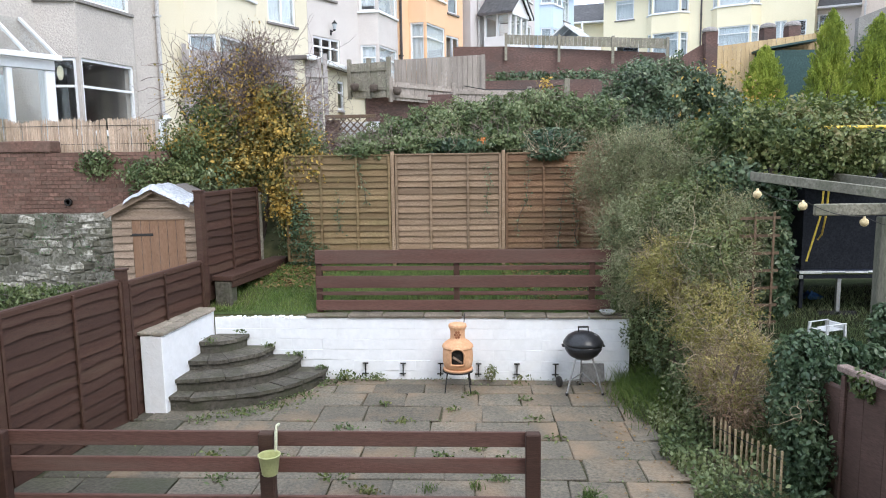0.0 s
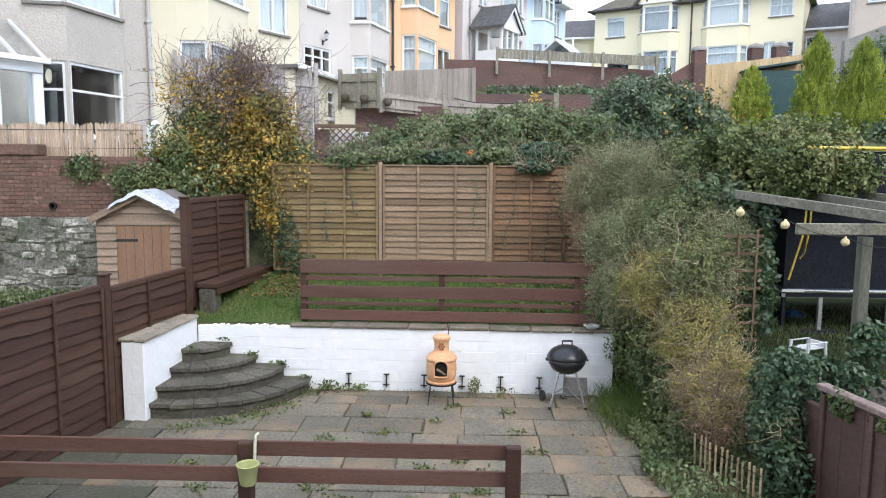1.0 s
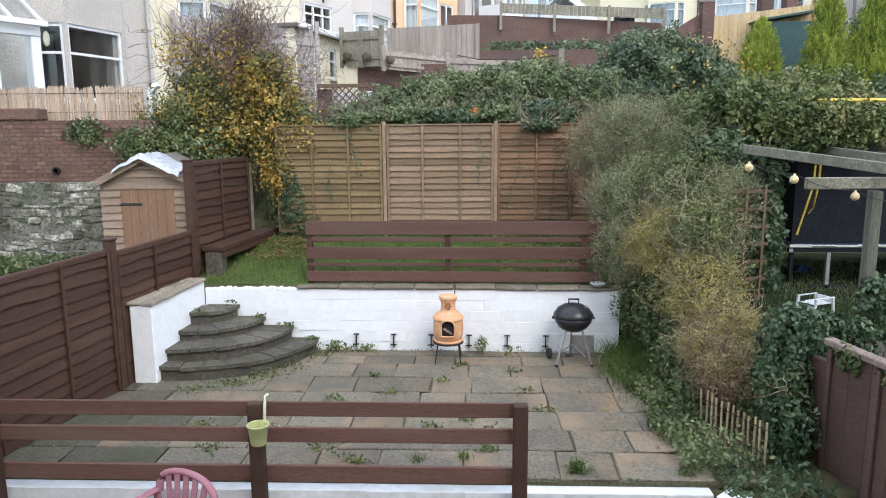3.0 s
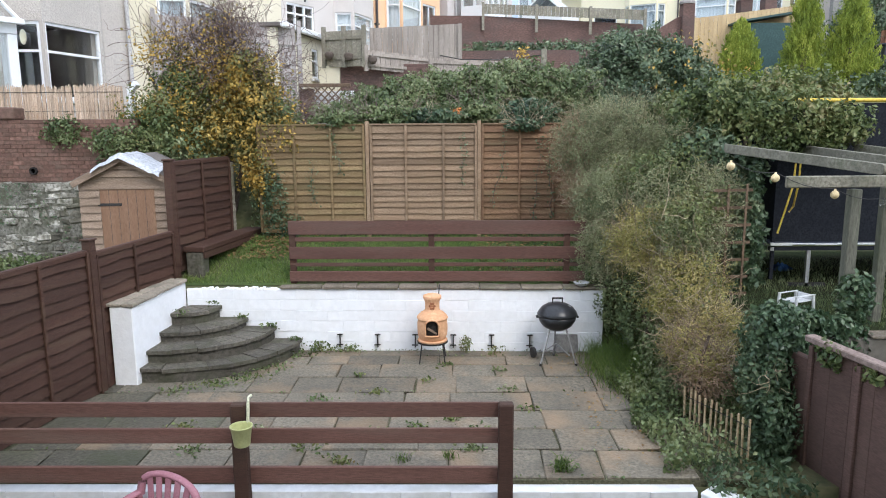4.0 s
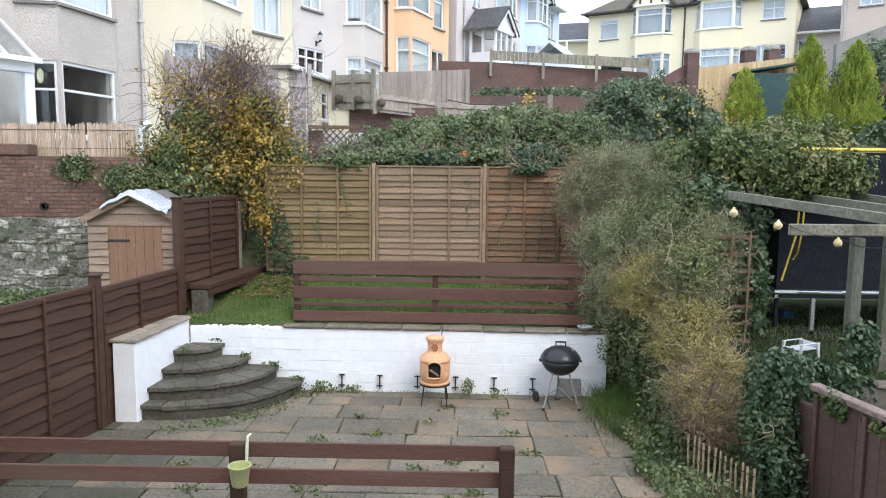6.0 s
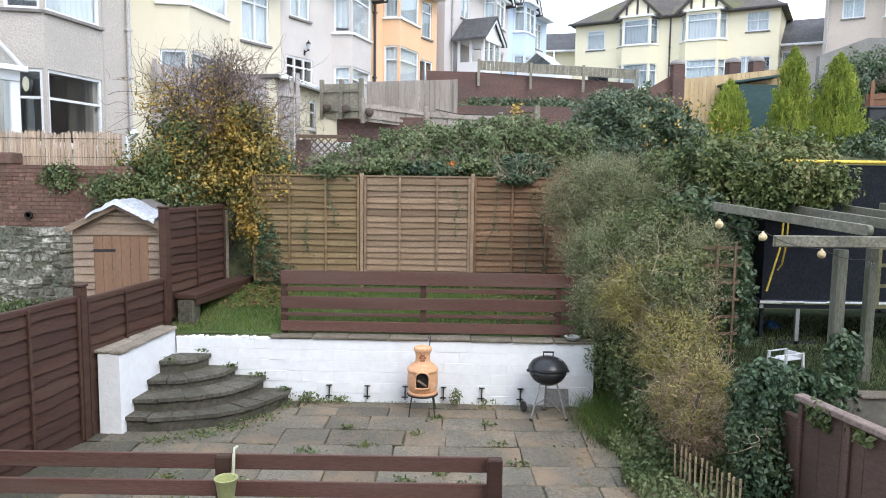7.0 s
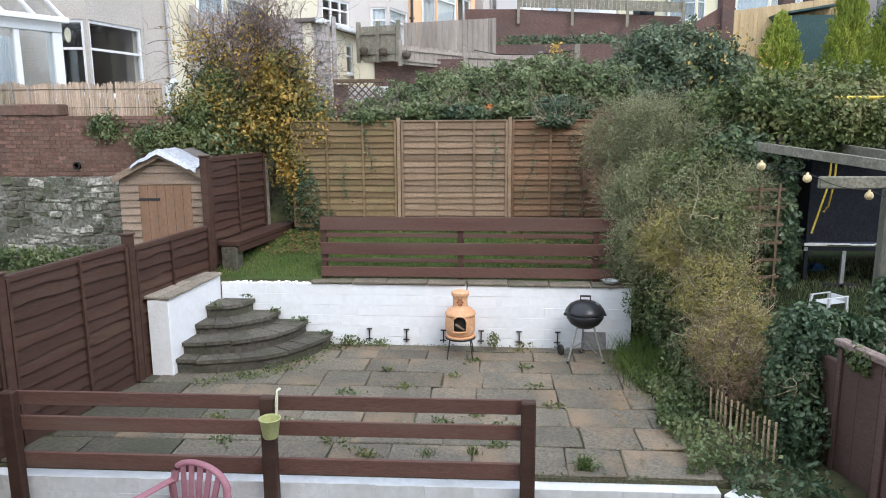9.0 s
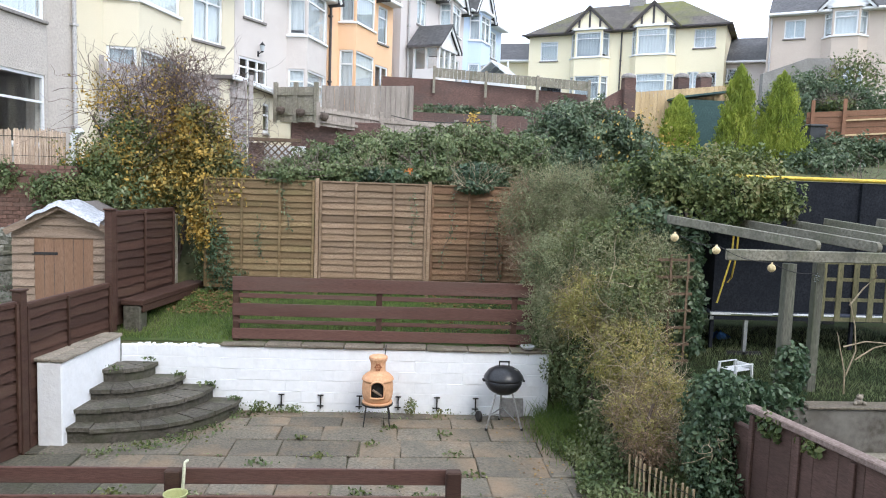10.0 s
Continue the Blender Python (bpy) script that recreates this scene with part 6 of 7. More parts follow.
V, Fq = tube_np([[(3.85, 9.35, 0.4), (3.8, 9.3, 1.3), (3.8, 9.4, 2.2), (3.9, 9.6, 3.1)]], 0.05, 0.03, 6)
mesh_np("stem", V, Fq, M["bark"], climb)
climb.matrix_basis = Matrix.Translation((0, 0, 3.2 * (1 - 1.05))) @ Matrix.Scale(1.05, 4)
near = thing("ivy_bush", "dense dark ivy bush at the fence end", "ivy", None)
foliage("crown", [((3.2, 6.88, 1.15), (0.29, 0.28, 0.31)), ((3.1, 6.8, 0.72), (0.24, 0.3, 0.46)), ((3.12, 6.62, 0.28), (0.22, 0.26, 0.4)), ((3.42, 6.92, 1.0), (0.2, 0.2, 0.28)), ((3.12, 6.55, -0.2), (0.22, 0.2, 0.35))], 2200, 0.06, M["leaf_ivy"], near, 0.22)
foliage("trailing_ivy", [((3.42, 6.3, 1.12), (0.05, 0.25, 0.12)), ((3.52, 5.8, 1.1), (0.04, 0.2, 0.07))], 1100, 0.07, M["leaf_bright"], near, 0.2)
n = 9
st = np.column_stack((np.random.uniform(2.95, 3.15, n), np.full(n, 6.55), np.random.uniform(0.6, 1.0, n)))
twigs("bare_branch", st, np.column_stack((np.random.normal(-0.4, 0.4, n), np.random.normal(-0.3, 0.3, n), np.random.normal(0.2, 0.5, n))), 0.4, 0.0045, M["twig_dry"], near, 0.4, 8, 5)
V, Fq = tube_np([[(3.25, 6.8, -0.5), (3.2, 6.8, 0.2), (3.25, 6.85, 1.0)]], 0.03, 0.02, 6)
mesh_np("stem", V, Fq, M["bark"], near)
iv2 = thing("ivy_bush", "ivy clump round the pergola post foot", "ivy", None)
foliage("crown", [((4.3, 7.45, 1.35), (0.2, 0.16, 0.28)), ((4.15, 7.3, 0.95), (0.26, 0.14, 0.3)), ((3.8, 7.2, 0.95), (0.28, 0.16, 0.3)), ((3.6, 7.05, 1.16), (0.24, 0.12, 0.2))], 1000, 0.08, M["leaf_ivy"], iv2, 0.22)
V, Fq = tube_np([[(4.25, 7.45, 0.98), (4.28, 7.45, 1.2), (4.3, 7.46, 1.5)]], 0.02, 0.01, 6)
mesh_np("stem", V, Fq, M["bark"], iv2)

# bushes at the far right
shrub("dark leafy bush behind the conifers", [((12.9, 23.5, 6.0), (0.9, 0.8, 0.9)), ((13.9, 24, 6.6), (1.1, 0.8, 0.9)), ((15.2, 23.5, 6.0), (1.4, 0.8, 1.1)), ((12.3, 22.5, 4.7), (1.0, 0.6, 0.7))], 620, 0.11, "leaf_dark", 0.3, 120)
shrub("bare-topped yellowing shrub on the slope", [((15.4, 24, 7.3), (1.0, 0.7, 0.9)), ((14.2, 22.8, 6.3), (0.6, 0.4, 0.25))], 170, 0.12, "leaf_bright", 0.35, 300)
shrub("low dark bushes below the orange fence", [((13.2, 20.6, 4.6), (1.3, 0.5, 0.5)), ((15.0, 20.2, 4.7), (1.2, 0.5, 0.45)), ((11.5, 19.2, 4.0), (1.2, 0.5, 0.6))], 420, 0.12, "leaf_dark", 0.3, 0)
bs = thing("bare_shrub", "leafless purple-brown twiggy shrub", "shrub", None)
n = 500
st = np.column_stack((np.random.normal(9.3, 0.15, n), np.random.normal(14.2, 0.15, n), np.random.uniform(2.2, 3.1, n)))
twigs("twig_mass", st, np.column_stack((np.random.normal(0, 0.6, n), np.random.normal(0, 0.4, n), np.random.uniform(0.2, 1.0, n))), 1.1, 0.008, M["twig_red"], bs, 0.35, 7)


# ---- right-hand garden: ledge, pergola, trampoline ----
tagged(part("wall_ledge", box(3.75, 9.5, 7.2, 7.36, -0.7, 0.98, 0.015), M["ledge"], None), "stained concrete retaining wall of the next garden", "wall", kind="structure")
tagged(part("ledge_coping", box(4.35, 9.5, 7.17, 7.4, 0.984, 1.01, 0.006), M["coping_dark"], None), "thin stone edge on the retaining wall", "coping", kind="structure")
tagged(part("ledge_plank", box(4.75, 8.5, 7.03, 7.19, 0.47, 0.51, 0.005), M["grey_beam"], None), "pale grey plank along the retaining wall", "plank")
# sheet laid in to darken the ground where the trampoline's shade falls
tagged(part("lawn_next", box(3.56, 9.4, 7.41, 12.3, 0.93, 0.99), M["shaded_soil"], None), "ground of the next garden, coloured dark for shade", "ground", kind="structure")
pg = thing("pergola", "weathered grey timber pergola with overhanging rafters", "pergola", None)
for x, y, w in ((4.28, 7.62, 0.115), (4.76, 7.85, 0.1), (6.4, 7.7, 0.13)):
    part("post", box(x - w / 2, x + w / 2, y - w / 2, y + w / 2, 0.95, 2.5, 0.008), M["post_wood"], pg)
part("cross_beam", beam((3.54, 7.6, 2.58), (7.2, 7.62, 2.59), 0.06, 0.125, bevel=0.01), M["pergola_wood"], pg)
for xn, xf, zf in ((4.38, 3.56, 2.88), (5.06, 4.53, 2.86), (5.74, 5.24, 2.87), (6.4, 5.75, 2.9), (7.1, 6.5, 2.92)):
    r = part("rafter", beam((xn, 7.32, 2.725), (xf, 9.4, zf), 0.05, 0.115, bevel=0.006), M["pergola_wood"], pg)
    part("rafter_nose", lathe([(0.056, -0.024), (0.056, 0.024)], 14), M["pergola_wood"], r, "", pose(xn, 7.32, 2.725, 0, 90, 0))
part("rear_beam", beam((4.0, 9.36, 2.985), (5.3, 9.36, 2.985), 0.06, 0.1, bevel=0.008), M["pergola_wood"], pg)
lt = thing("lattice_panel", "olive wooden lattice panel beside the pergola", "trellis", pose(4.9, 8.05, 0))
for i in range(7):
    part("slat", box(0.02 + i * 0.2, 0.085 + i * 0.2, -0.015, 0.0, 1.78, 2.5), M["lattice_wood"], lt)
for z in (1.78, 2.02, 2.26, 2.46):
    part("slat", box(0.0, 1.35, 0.002, 0.017, z, z + 0.04), M["lattice_wood"], lt)
part("post", box(-0.05, 0.01, -0.03, 0.03, 0.95, 2.5), M["lattice_wood"], lt)
part("post", box(1.35, 1.41, -0.03, 0.03, 0.95, 2.5), M["lattice_wood"], lt)
fr = bmesh.new()
for c, rx, ry, rz in (((0, 0, 0.05), 0.06, 0.05, 0.05), ((0, -0.02, 0.12), 0.05, 0.045, 0.04), ((-0.03, -0.03, 0.155), 0.015, 0.015, 0.015), ((0.03, -0.03, 0.155), 0.015, 0.015, 0.015), ((-0.07, -0.03, 0.03), 0.03, 0.035, 0.03), ((0.07, -0.03, 0.03), 0.03, 0.035, 0.03)):
    e = bmesh.new()
    bmesh.ops.create_icosphere(e, subdivisions=2, radius=1.0)
    e.transform(Matrix.Translation(c) @ Matrix.Diagonal((rx, ry, rz, 1)))
    join(fr, e)
tagged(part("garden_figurine", fr, M["coping"], None, "", pose(4.98, 7.28, 1.01) @ Matrix.Scale(0.75, 4), True), "small sandy stone figurine sitting on the ledge", "figurine")
br = thing("bare_climber", "leafless pale climber stems beside the lattice", "climber", None)
for pts in (((5.12, 7.75, 0.95), (5.1, 7.74, 1.25), (5.02, 7.72, 1.5), (4.95, 7.7, 1.72)), ((5.12, 7.75, 1.2), (5.2, 7.72, 1.5), (5.15, 7.7, 1.8), (5.05, 7.68, 2.1)), ((5.05, 7.72, 1.55), (5.3, 7.7, 1.62), (5.6, 7.68, 1.6), (5.9, 7.66, 1.66)), ((5.2, 7.72, 1.4), (5.4, 7.7, 1.55), (5.7, 7.7, 1.62), (6.0, 7.7, 1.6)), ((5.2, 7.9, 2.0), (5.35, 7.9, 2.2), (5.5, 7.9, 2.35), (5.45, 7.9, 2.5))):
    V, Fq = tube_np([pts], 0.01, 0.005, 6)
    mesh_np("branch", V, Fq, M["twig_dry"], br, "", True)

lights = thing("festoon_lights", "string of cream lantern bulbs hung from the pergola", "string lights", None)
bulbs = [(2.907, 7.5, 2.755), (3.377, 7.5, 2.63), (4.01, 7.5, 2.453), (4.53, 7.5, 2.354)]
pts = []
for a, c in zip(bulbs, bulbs[1:]):
    for i in range(6):
        t = i / 6
        pts.append((a[0] + (c[0] - a[0]) * t, a[1] + (c[1] - a[1]) * t, a[2] + 0.06 + (c[2] - a[2]) * t - 0.05 * math.sin(math.pi * t)))
V, Fq = tube_np([pts + [(bulbs[-1][0], bulbs[-1][1], bulbs[-1][2] + 0.06)]], 0.004, 0.004, 4)
mesh_np("cable", V, Fq, M["iron"], lights)
for i, c in enumerate(bulbs):
    part("bulb", lathe([(0.01, -0.043), (0.026, -0.036), (0.039, -0.02), (0.044, 0.0), (0.039, 0.02), (0.026, 0.036), (0.013, 0.043), (0.011, 0.062)], 16), M["bulb"] if i < 3 else M["glass"], lights, "", Matrix.Translation(c), True)

tr = thing("trampoline", "long trampoline with black net and yellow top rail", "trampoline", pose(4.3, 9.55, 0.99))


def ring(r0, r1, z0, z1, a0=0.0, a1=2 * math.pi, n=48):
    b = bmesh.new()
    rows = []
    for i in range(n + 1):
        a = a0 + (a1 - a0) * i / n
        rows.append([b.verts.new((r * math.cos(a), r * math.sin(a), z)) for r, z in ((r0, z0), (r1, z0), (r1, z1), (r0, z1))])
    for p, q in zip(rows, rows[1:]):
        for j in range(4):
            k = (j + 1) % 4
            b.faces.new((p[j], q[j], q[k], p[k]))
    bmesh.ops.recalc_face_normals(b, faces=b.faces)
    return b


TW, TD = 4.2, 2.6
part("mat", box(0.28, TW - 0.28, 0.28, TD - 0.28, 0.55, 0.56), M["net_black"], tr)
part("spring_cover", box(0, TW, 0, 0.3, 0.58, 0.615, 0.012), M["blue_pad"], tr)
part("spring_cover", box(0, 0.3, 0.303, TD, 0.58, 0.615, 0.012), M["blue_pad"], tr)
part("spring_cover", box(TW - 0.3, TW, 0.303, TD, 0.58, 0.615, 0.012), M["blue_pad"], tr)
for i in range(14):
    part("white_edging", box(i * 0.3, i * 0.3 + 0.298, -0.012, -0.002, 0.582 + random.uniform(-0.008, 0.008), 0.614 + random.uniform(-0.012, 0.0), 0.003), M["white_plastic" if i < 4 or i % 3 else "blue_pad"], tr)
part("frame_rail", beam((0, 0.03, 0.53), (TW, 0.03, 0.53), 0.05, 0.05), M["net_black"], tr)
part("frame_rail", beam((0.03, 0, 0.53), (0.03, TD, 0.53), 0.05, 0.05), M["steel"], tr)
part("safety_net", box(0.1, TW - 0.1, 0.08, 0.086, 0.616, 2.46), M["net_black"], tr)
part("safety_net", box(0.1, 0.106, 0.09, TD - 0.1, 0.616, 2.46), M["net_black"], tr)
part("safety_net", box(0.1, TW - 0.1, TD - 0.1, TD - 0.094, 0.616, 2.46), M["net_black"], tr)
part("top_rail", box(0.05, TW, 0.04, 0.1, 2.47, 2.525, 0.02), M["yellow_pad"], tr)
part("top_rail", box(0.05, 0.11, 0.103, TD, 2.47, 2.525, 0.02), M["yellow_pad"], tr)
for x in (0.06, 2.1, TW - 0.06):
    part("net_pole", beam((x, 0.06, 0.1), (x, 0.06, 2.46), 0.045, 0.045), M["net_black"], tr)
for x in (0.55, 3.2):
    for y in (0.06, TD - 0.06):
        leg = part("leg", beam((x, y, 0.0), (x, y, 0.51), 0.05, 0.05), M["steel"], tr)
        part("foot", beam((x - 0.25, y, 0.025), (x + 0.25, y, 0.025), 0.05, 0.05), M["iron"], leg)
st_ = thing("yellow_strap", "yellow and black strap hanging from a rafter", "strap", None)
for (dx, zz) in ((0.0, 1.72), (0.08, 2.0)):
    V, Fq = tube_np([[(4.44 + dx * 0.8, 9.3, 2.68), (4.43 + dx * 0.8, 9.3, 2.4), (4.36 + dx * 1.1, 9.3, 2.12), (4.27 + dx * 1.6, 9.3, zz + 0.05)]], 0.014, 0.014, 4)
    mesh_np("ribbon", V, Fq, M["yellow_pad"], st_)
wc = thing("plastic_chair", "small white plastic child chair with open arms", "chair", pose(4.12, 8.35, 0.98, 0, 0, -65) @ Matrix.Diagonal((0.5, 0.66, 0.33, 1)))
part("seat", box(-0.22, 0.22, -0.22, 0.22, 0.38, 0.42, 0.015), M["white_plastic"], wc)
for sx in (-0.24, 0.24):
    part("arm", box(sx - 0.03, sx + 0.03, -0.26, 0.24, 0.6, 0.635, 0.012), M["white_plastic"], wc)
    for sy in (-0.22, 0.2):
        part("leg", beam((sx * 1.05, sy * 1.1, 0), (sx, sy, 0.6), 0.045, 0.045), M["white_plastic"], wc)
part("backrest", box(-0.2, 0.2, 0.2, 0.24, 0.42, 0.6, 0.012), M["white_plastic"], wc)
rg = thing("blue_cloth", "crumpled bright blue cloth on the grass", "cloth", None)
P, u = blob(40, (5.0, 10.7, 1.0), (0.16, 0.1, 0.06), 0.3)
V, Fq = leaves_np(P, 0.16, u, wide=0.9)
mesh_np("cloth", V, Fq, M["blue_rag"], rg)
ts = thing("trellis", "brown wooden trellis half buried in the hedge", "trellis", pose(3.36, 8.86, 0, 0, 0, 8))
for xx in (0.06, 0.3):
    part("slat", box(xx, xx + 0.028, -0.012, 0.0, 0.4, 2.45), M["trellis"], ts)
for i in range(9):
    part("slat", box(-0.12, 0.4, 0.002, 0.014, 0.6 + i * 0.22, 0.636 + i * 0.22), M["trellis"], ts)
# plain dark box added as a backdrop, so the gap behind the trampoline stays dark
dk = tagged(part("fence_dark", box(4.3, 9.5, 15.2, 15.26, 1.5, 3.3), M["brown_stain"], None), "added dark backdrop behind the trampoline", "fence", kind="structure")

# split stake border fence by the hedge
sf_ = thing("stake_fence", "low border fence of thin split chestnut stakes", "fence", face_pose((2.47, 7.2), (2.82, 6.4)))
for i in range(13):
    xx = i * 0.072
    z1 = 0.46 - 0.004 * i + random.uniform(-0.02, 0.02)
    part("stake", beam((xx, 0, -0.05), (xx + random.uniform(-0.015, 0.015), random.uniform(-0.015, 0.01), z1), 0.022, 0.018, bevel=0.004), M["split_stake"], sf_)
for z in (0.12, 0.36):
    part("wire", beam((0, -0.014, z), (0.88, -0.014, z), 0.006, 0.006), M["iron"], sf_)

# ---- things on the patio ----
bq = thing("kettle_barbecue", "black kettle barbecue on three steel legs with a wheel", "barbecue", pose(1.42, 9.38, 0))
bowl = [(0.02, 0.44), (0.12, 0.455), (0.2, 0.51), (0.245, 0.58), (0.26, 0.655), (0.25, 0.655), (0.02, 0.6)]
part("bowl", lathe(bowl, 32), M["enamel"], bq, "", None, True)
lid = part("lid", lathe([(0.268, 0.655), (0.272, 0.67), (0.255, 0.705), (0.21, 0.765), (0.13, 0.81), (0.03, 0.828)], 32), M["enamel"], bq, "", None, True)
part("lid_handle", beam((-0.075, 0, 0.885), (0.075, 0, 0.885), 0.025, 0.02, bevel=0.005), M["iron"], lid)
for sx in (-0.065, 0.065):
    part("handle_stem", beam((sx, 0, 0.80), (sx, 0, 0.885), 0.014, 0.014), M["iron"], lid)
part("vent", lathe([(0.035, 0.0), (0.035, 0.012), (0.01, 0.018)], 12), M["steel"], lid, "", pose(0.15, -0.06, 0.775, 25, 35, 0))
for sx in (-1, 1):
    part("side_handle", beam((sx * 0.27, -0.05, 0.63), (sx * 0.27, 0.05, 0.63), 0.03, 0.02, bevel=0.005), M["iron"], bq)
for x, y in ((-0.24, -0.2), (0.24, -0.2), (0.0, 0.24)):
    lg = part("leg", beam((x, y, 0.0), (x * 0.42, y * 0.42, 0.52), 0.022, 0.022, bevel=0.005), M["steel"], bq)
    part("foot", lathe([(0.018, 0), (0.018, 0.03)], 8), M["iron"], lg, "", Matrix.Translation((x, y, 0)))
part("leg_brace", beam((-0.16, -0.13, 0.2), (0.02, 0.16, 0.2), 0.012, 0.012), M["steel"], bq)
part("leg_brace", beam((0.16, -0.13, 0.12), (0.02, 0.16, 0.2), 0.012, 0.012), M["steel"], bq)
part("wheel", lathe([(0.02, -0.02), (0.07, -0.02), (0.075, 0), (0.07, 0.02), (0.02, 0.02)], 18), M["iron"], bq, "", pose(-0.3, 0.14, 0.08, 0, 90, 20))
part("axle", beam((-0.3, 0.14, 0.08), (0.02, 0.22, 0.08), 0.014, 0.014), M["steel"], bq)

ch = thing("chiminea", "terracotta chiminea with a flower on its neck, on an iron stand", "chiminea", pose(-0.275, 9.42, 0) @ Matrix.Diagonal((1, 1, 1.08, 1)))
prof = [(0.11, 0.275), (0.17, 0.29), (0.195, 0.33), (0.205, 0.38), (0.208, 0.44), (0.205, 0.5), (0.2, 0.55), (0.215, 0.565), (0.205, 0.59), (0.16, 0.63), (0.115, 0.655), (0.1, 0.68), (0.098, 0.72), (0.1, 0.77), (0.112, 0.8), (0.125, 0.82), (0.122, 0.85), (0.1, 0.86), (0.075, 0.86)]
fine = []
for (r0, z0), (r1, z1) in zip(prof, prof[1:]):
    for i in range(3):
        fine.append((r0 + (r1 - r0) * i / 3, z0 + (z1 - z0) * i / 3))
fine.append(prof[-1])
b = lathe(fine, 48)


def in_arch(x, z):
    return abs(x) < 0.088 and 0.375 < z < 0.5 or (x / 0.088) ** 2 + ((z - 0.5) / 0.075) ** 2 < 1 and z >= 0.5


gone = [f for f in b.faces if f.calc_center_median().y < -0.1 and in_arch(f.calc_center_median().x, f.calc_center_median().z)]
bmesh.ops.delete(b, geom=gone, context="FACES")
body = part("body", b, M["terracotta"], ch, "", None, True)
part("fire_chamber", lathe([(0.1, 0.3), (0.17, 0.33), (0.18, 0.45), (0.17, 0.55), (0.08, 0.62)], 24), M["soot"], ch)
arch = [(-0.092, 0.37)] + [(-0.092, 0.37 + 0.13 * i / 3) for i in range(1, 4)] + [(0.092 * math.cos(math.pi - math.pi * i / 10), 0.5 + 0.08 * math.sin(math.pi * i / 10)) for i in range(1, 11)] + [(0.092, 0.37)]
pa = [(x, -math.sqrt(max(0.01, 0.212 ** 2 - x * x)) - 0.004, z) for x, z in arch] + [(0.0, -0.216, 0.365), (-0.092, -0.195, 0.37)]
V, Fq = tube_np([pa], 0.013, 0.013, 6)
mesh_np("arch_rim", V, Fq, M["terracotta"], body, "", True)
part("log", beam((-0.06, -0.19, 0.47), (0.06, -0.15, 0.39), 0.035, 0.03, bevel=0.006), M["shed_wood"], ch, "pale split log")
for i in range(6):
    a = i * math.pi / 3
    part("petal", lathe([(0.004, 0), (0.017, 0.003), (0.017, 0.01), (0.004, 0.013)], 8), M["terracotta_dark"], ch, "", pose(0.032 * math.cos(a), -0.095, 0.735 + 0.036 * math.sin(a), 90, 0, 0))
part("flower_centre", lathe([(0.014, 0), (0.014, 0.012), (0.004, 0.016)], 8), M["terracotta_dark"], ch, "", pose(0, -0.094, 0.735, 90, 0, 0))
part("base_plate", lathe([(0.12, 0.262), (0.2, 0.264), (0.205, 0.285), (0.19, 0.292), (0.1, 0.29)], 24), M["terracotta"], ch, "", None, True)
stand = part("stand", ring(0.195, 0.21, 0.245, 0.262, 0, 2 * math.pi, 24), M["iron"], ch)
for i in range(4):
    a = math.pi / 4 + i * math.pi / 2
    part("stand_leg", beam((0.26 * math.cos(a) * 0.95, 0.26 * math.sin(a), 0), (0.2 * math.cos(a), 0.2 * math.sin(a), 0.25), 0.016, 0.016), M["iron"], stand)
part("rod", beam((0.08, 0.06, 0.8), (0.1, 0.1, 0.97), 0.014, 0.014), M["iron"], ch)

for i, x in enumerate((-1.62, -1.075, -0.535, 0.01, 0.555, 1.1)):
    y = 9.88 + (x + 1.6) * -0.0233 - 0.02
    pe = tagged(part("wall_bracket", box(x - 0.008, x + 0.008, y - 0.018, y + 0.006, 0.055, 0.235), M["iron"], None), "small black iron bracket low on the white wall", "bracket", "wall brackets")
    part("top_bar", box(x - 0.04, x + 0.04, y - 0.02, y + 0.004, 0.236, 0.25), M["iron"], pe)
    part("bottom_bar", box(x - 0.05, x + 0.04, y - 0.02, y + 0.004, 0.085, 0.097), M["iron"], pe)
tagged(part("stone_slab", box(-0.16, 0.16, -0.015, 0.015, 0.0, 0.26, 0.006, wob=0.006), M["slate_grey"], None, "", pose(1.62, 9.74, 0.0, -14, 0, 0)), "grey stone slab leaning against the white wall", "slab")
ds = tagged(part("dish", lathe([(0.04, 0), (0.07, 0.008), (0.11, 0.05), (0.115, 0.055), (0.1, 0.05), (0.03, 0.012)], 20), M["white_plastic"], None, "", pose(1.82, 9.83, 0.952), True), "small pale shallow dish on the wall coping", "dish")
bk = thing("hanging_bucket", "small pale green bucket hooked on the fence post", "bucket", pose(-1.8, 5.69, 0.51))
part("pail", lathe([(0.02, 0.003), (0.062, 0.0), (0.068, 0.008), (0.09, 0.168), (0.097, 0.171), (0.097, 0.18), (0.088, 0.18), (0.085, 0.165), (0.06, 0.018), (0.02, 0.013)], 24), M["green_plastic"], bk, "", None, True)
V, Fq = tube_np([[(0.03, 0.092, 0.15), (0.035, 0.095, 0.24), (0.04, 0.095, 0.345), (0.042, 0.115, 0.385), (0.042, 0.185, 0.375)]], 0.014, 0.014, 6)
mesh_np("hook", V, Fq, M["pale_strap"], bk, "pale strap hook over the post top", True)

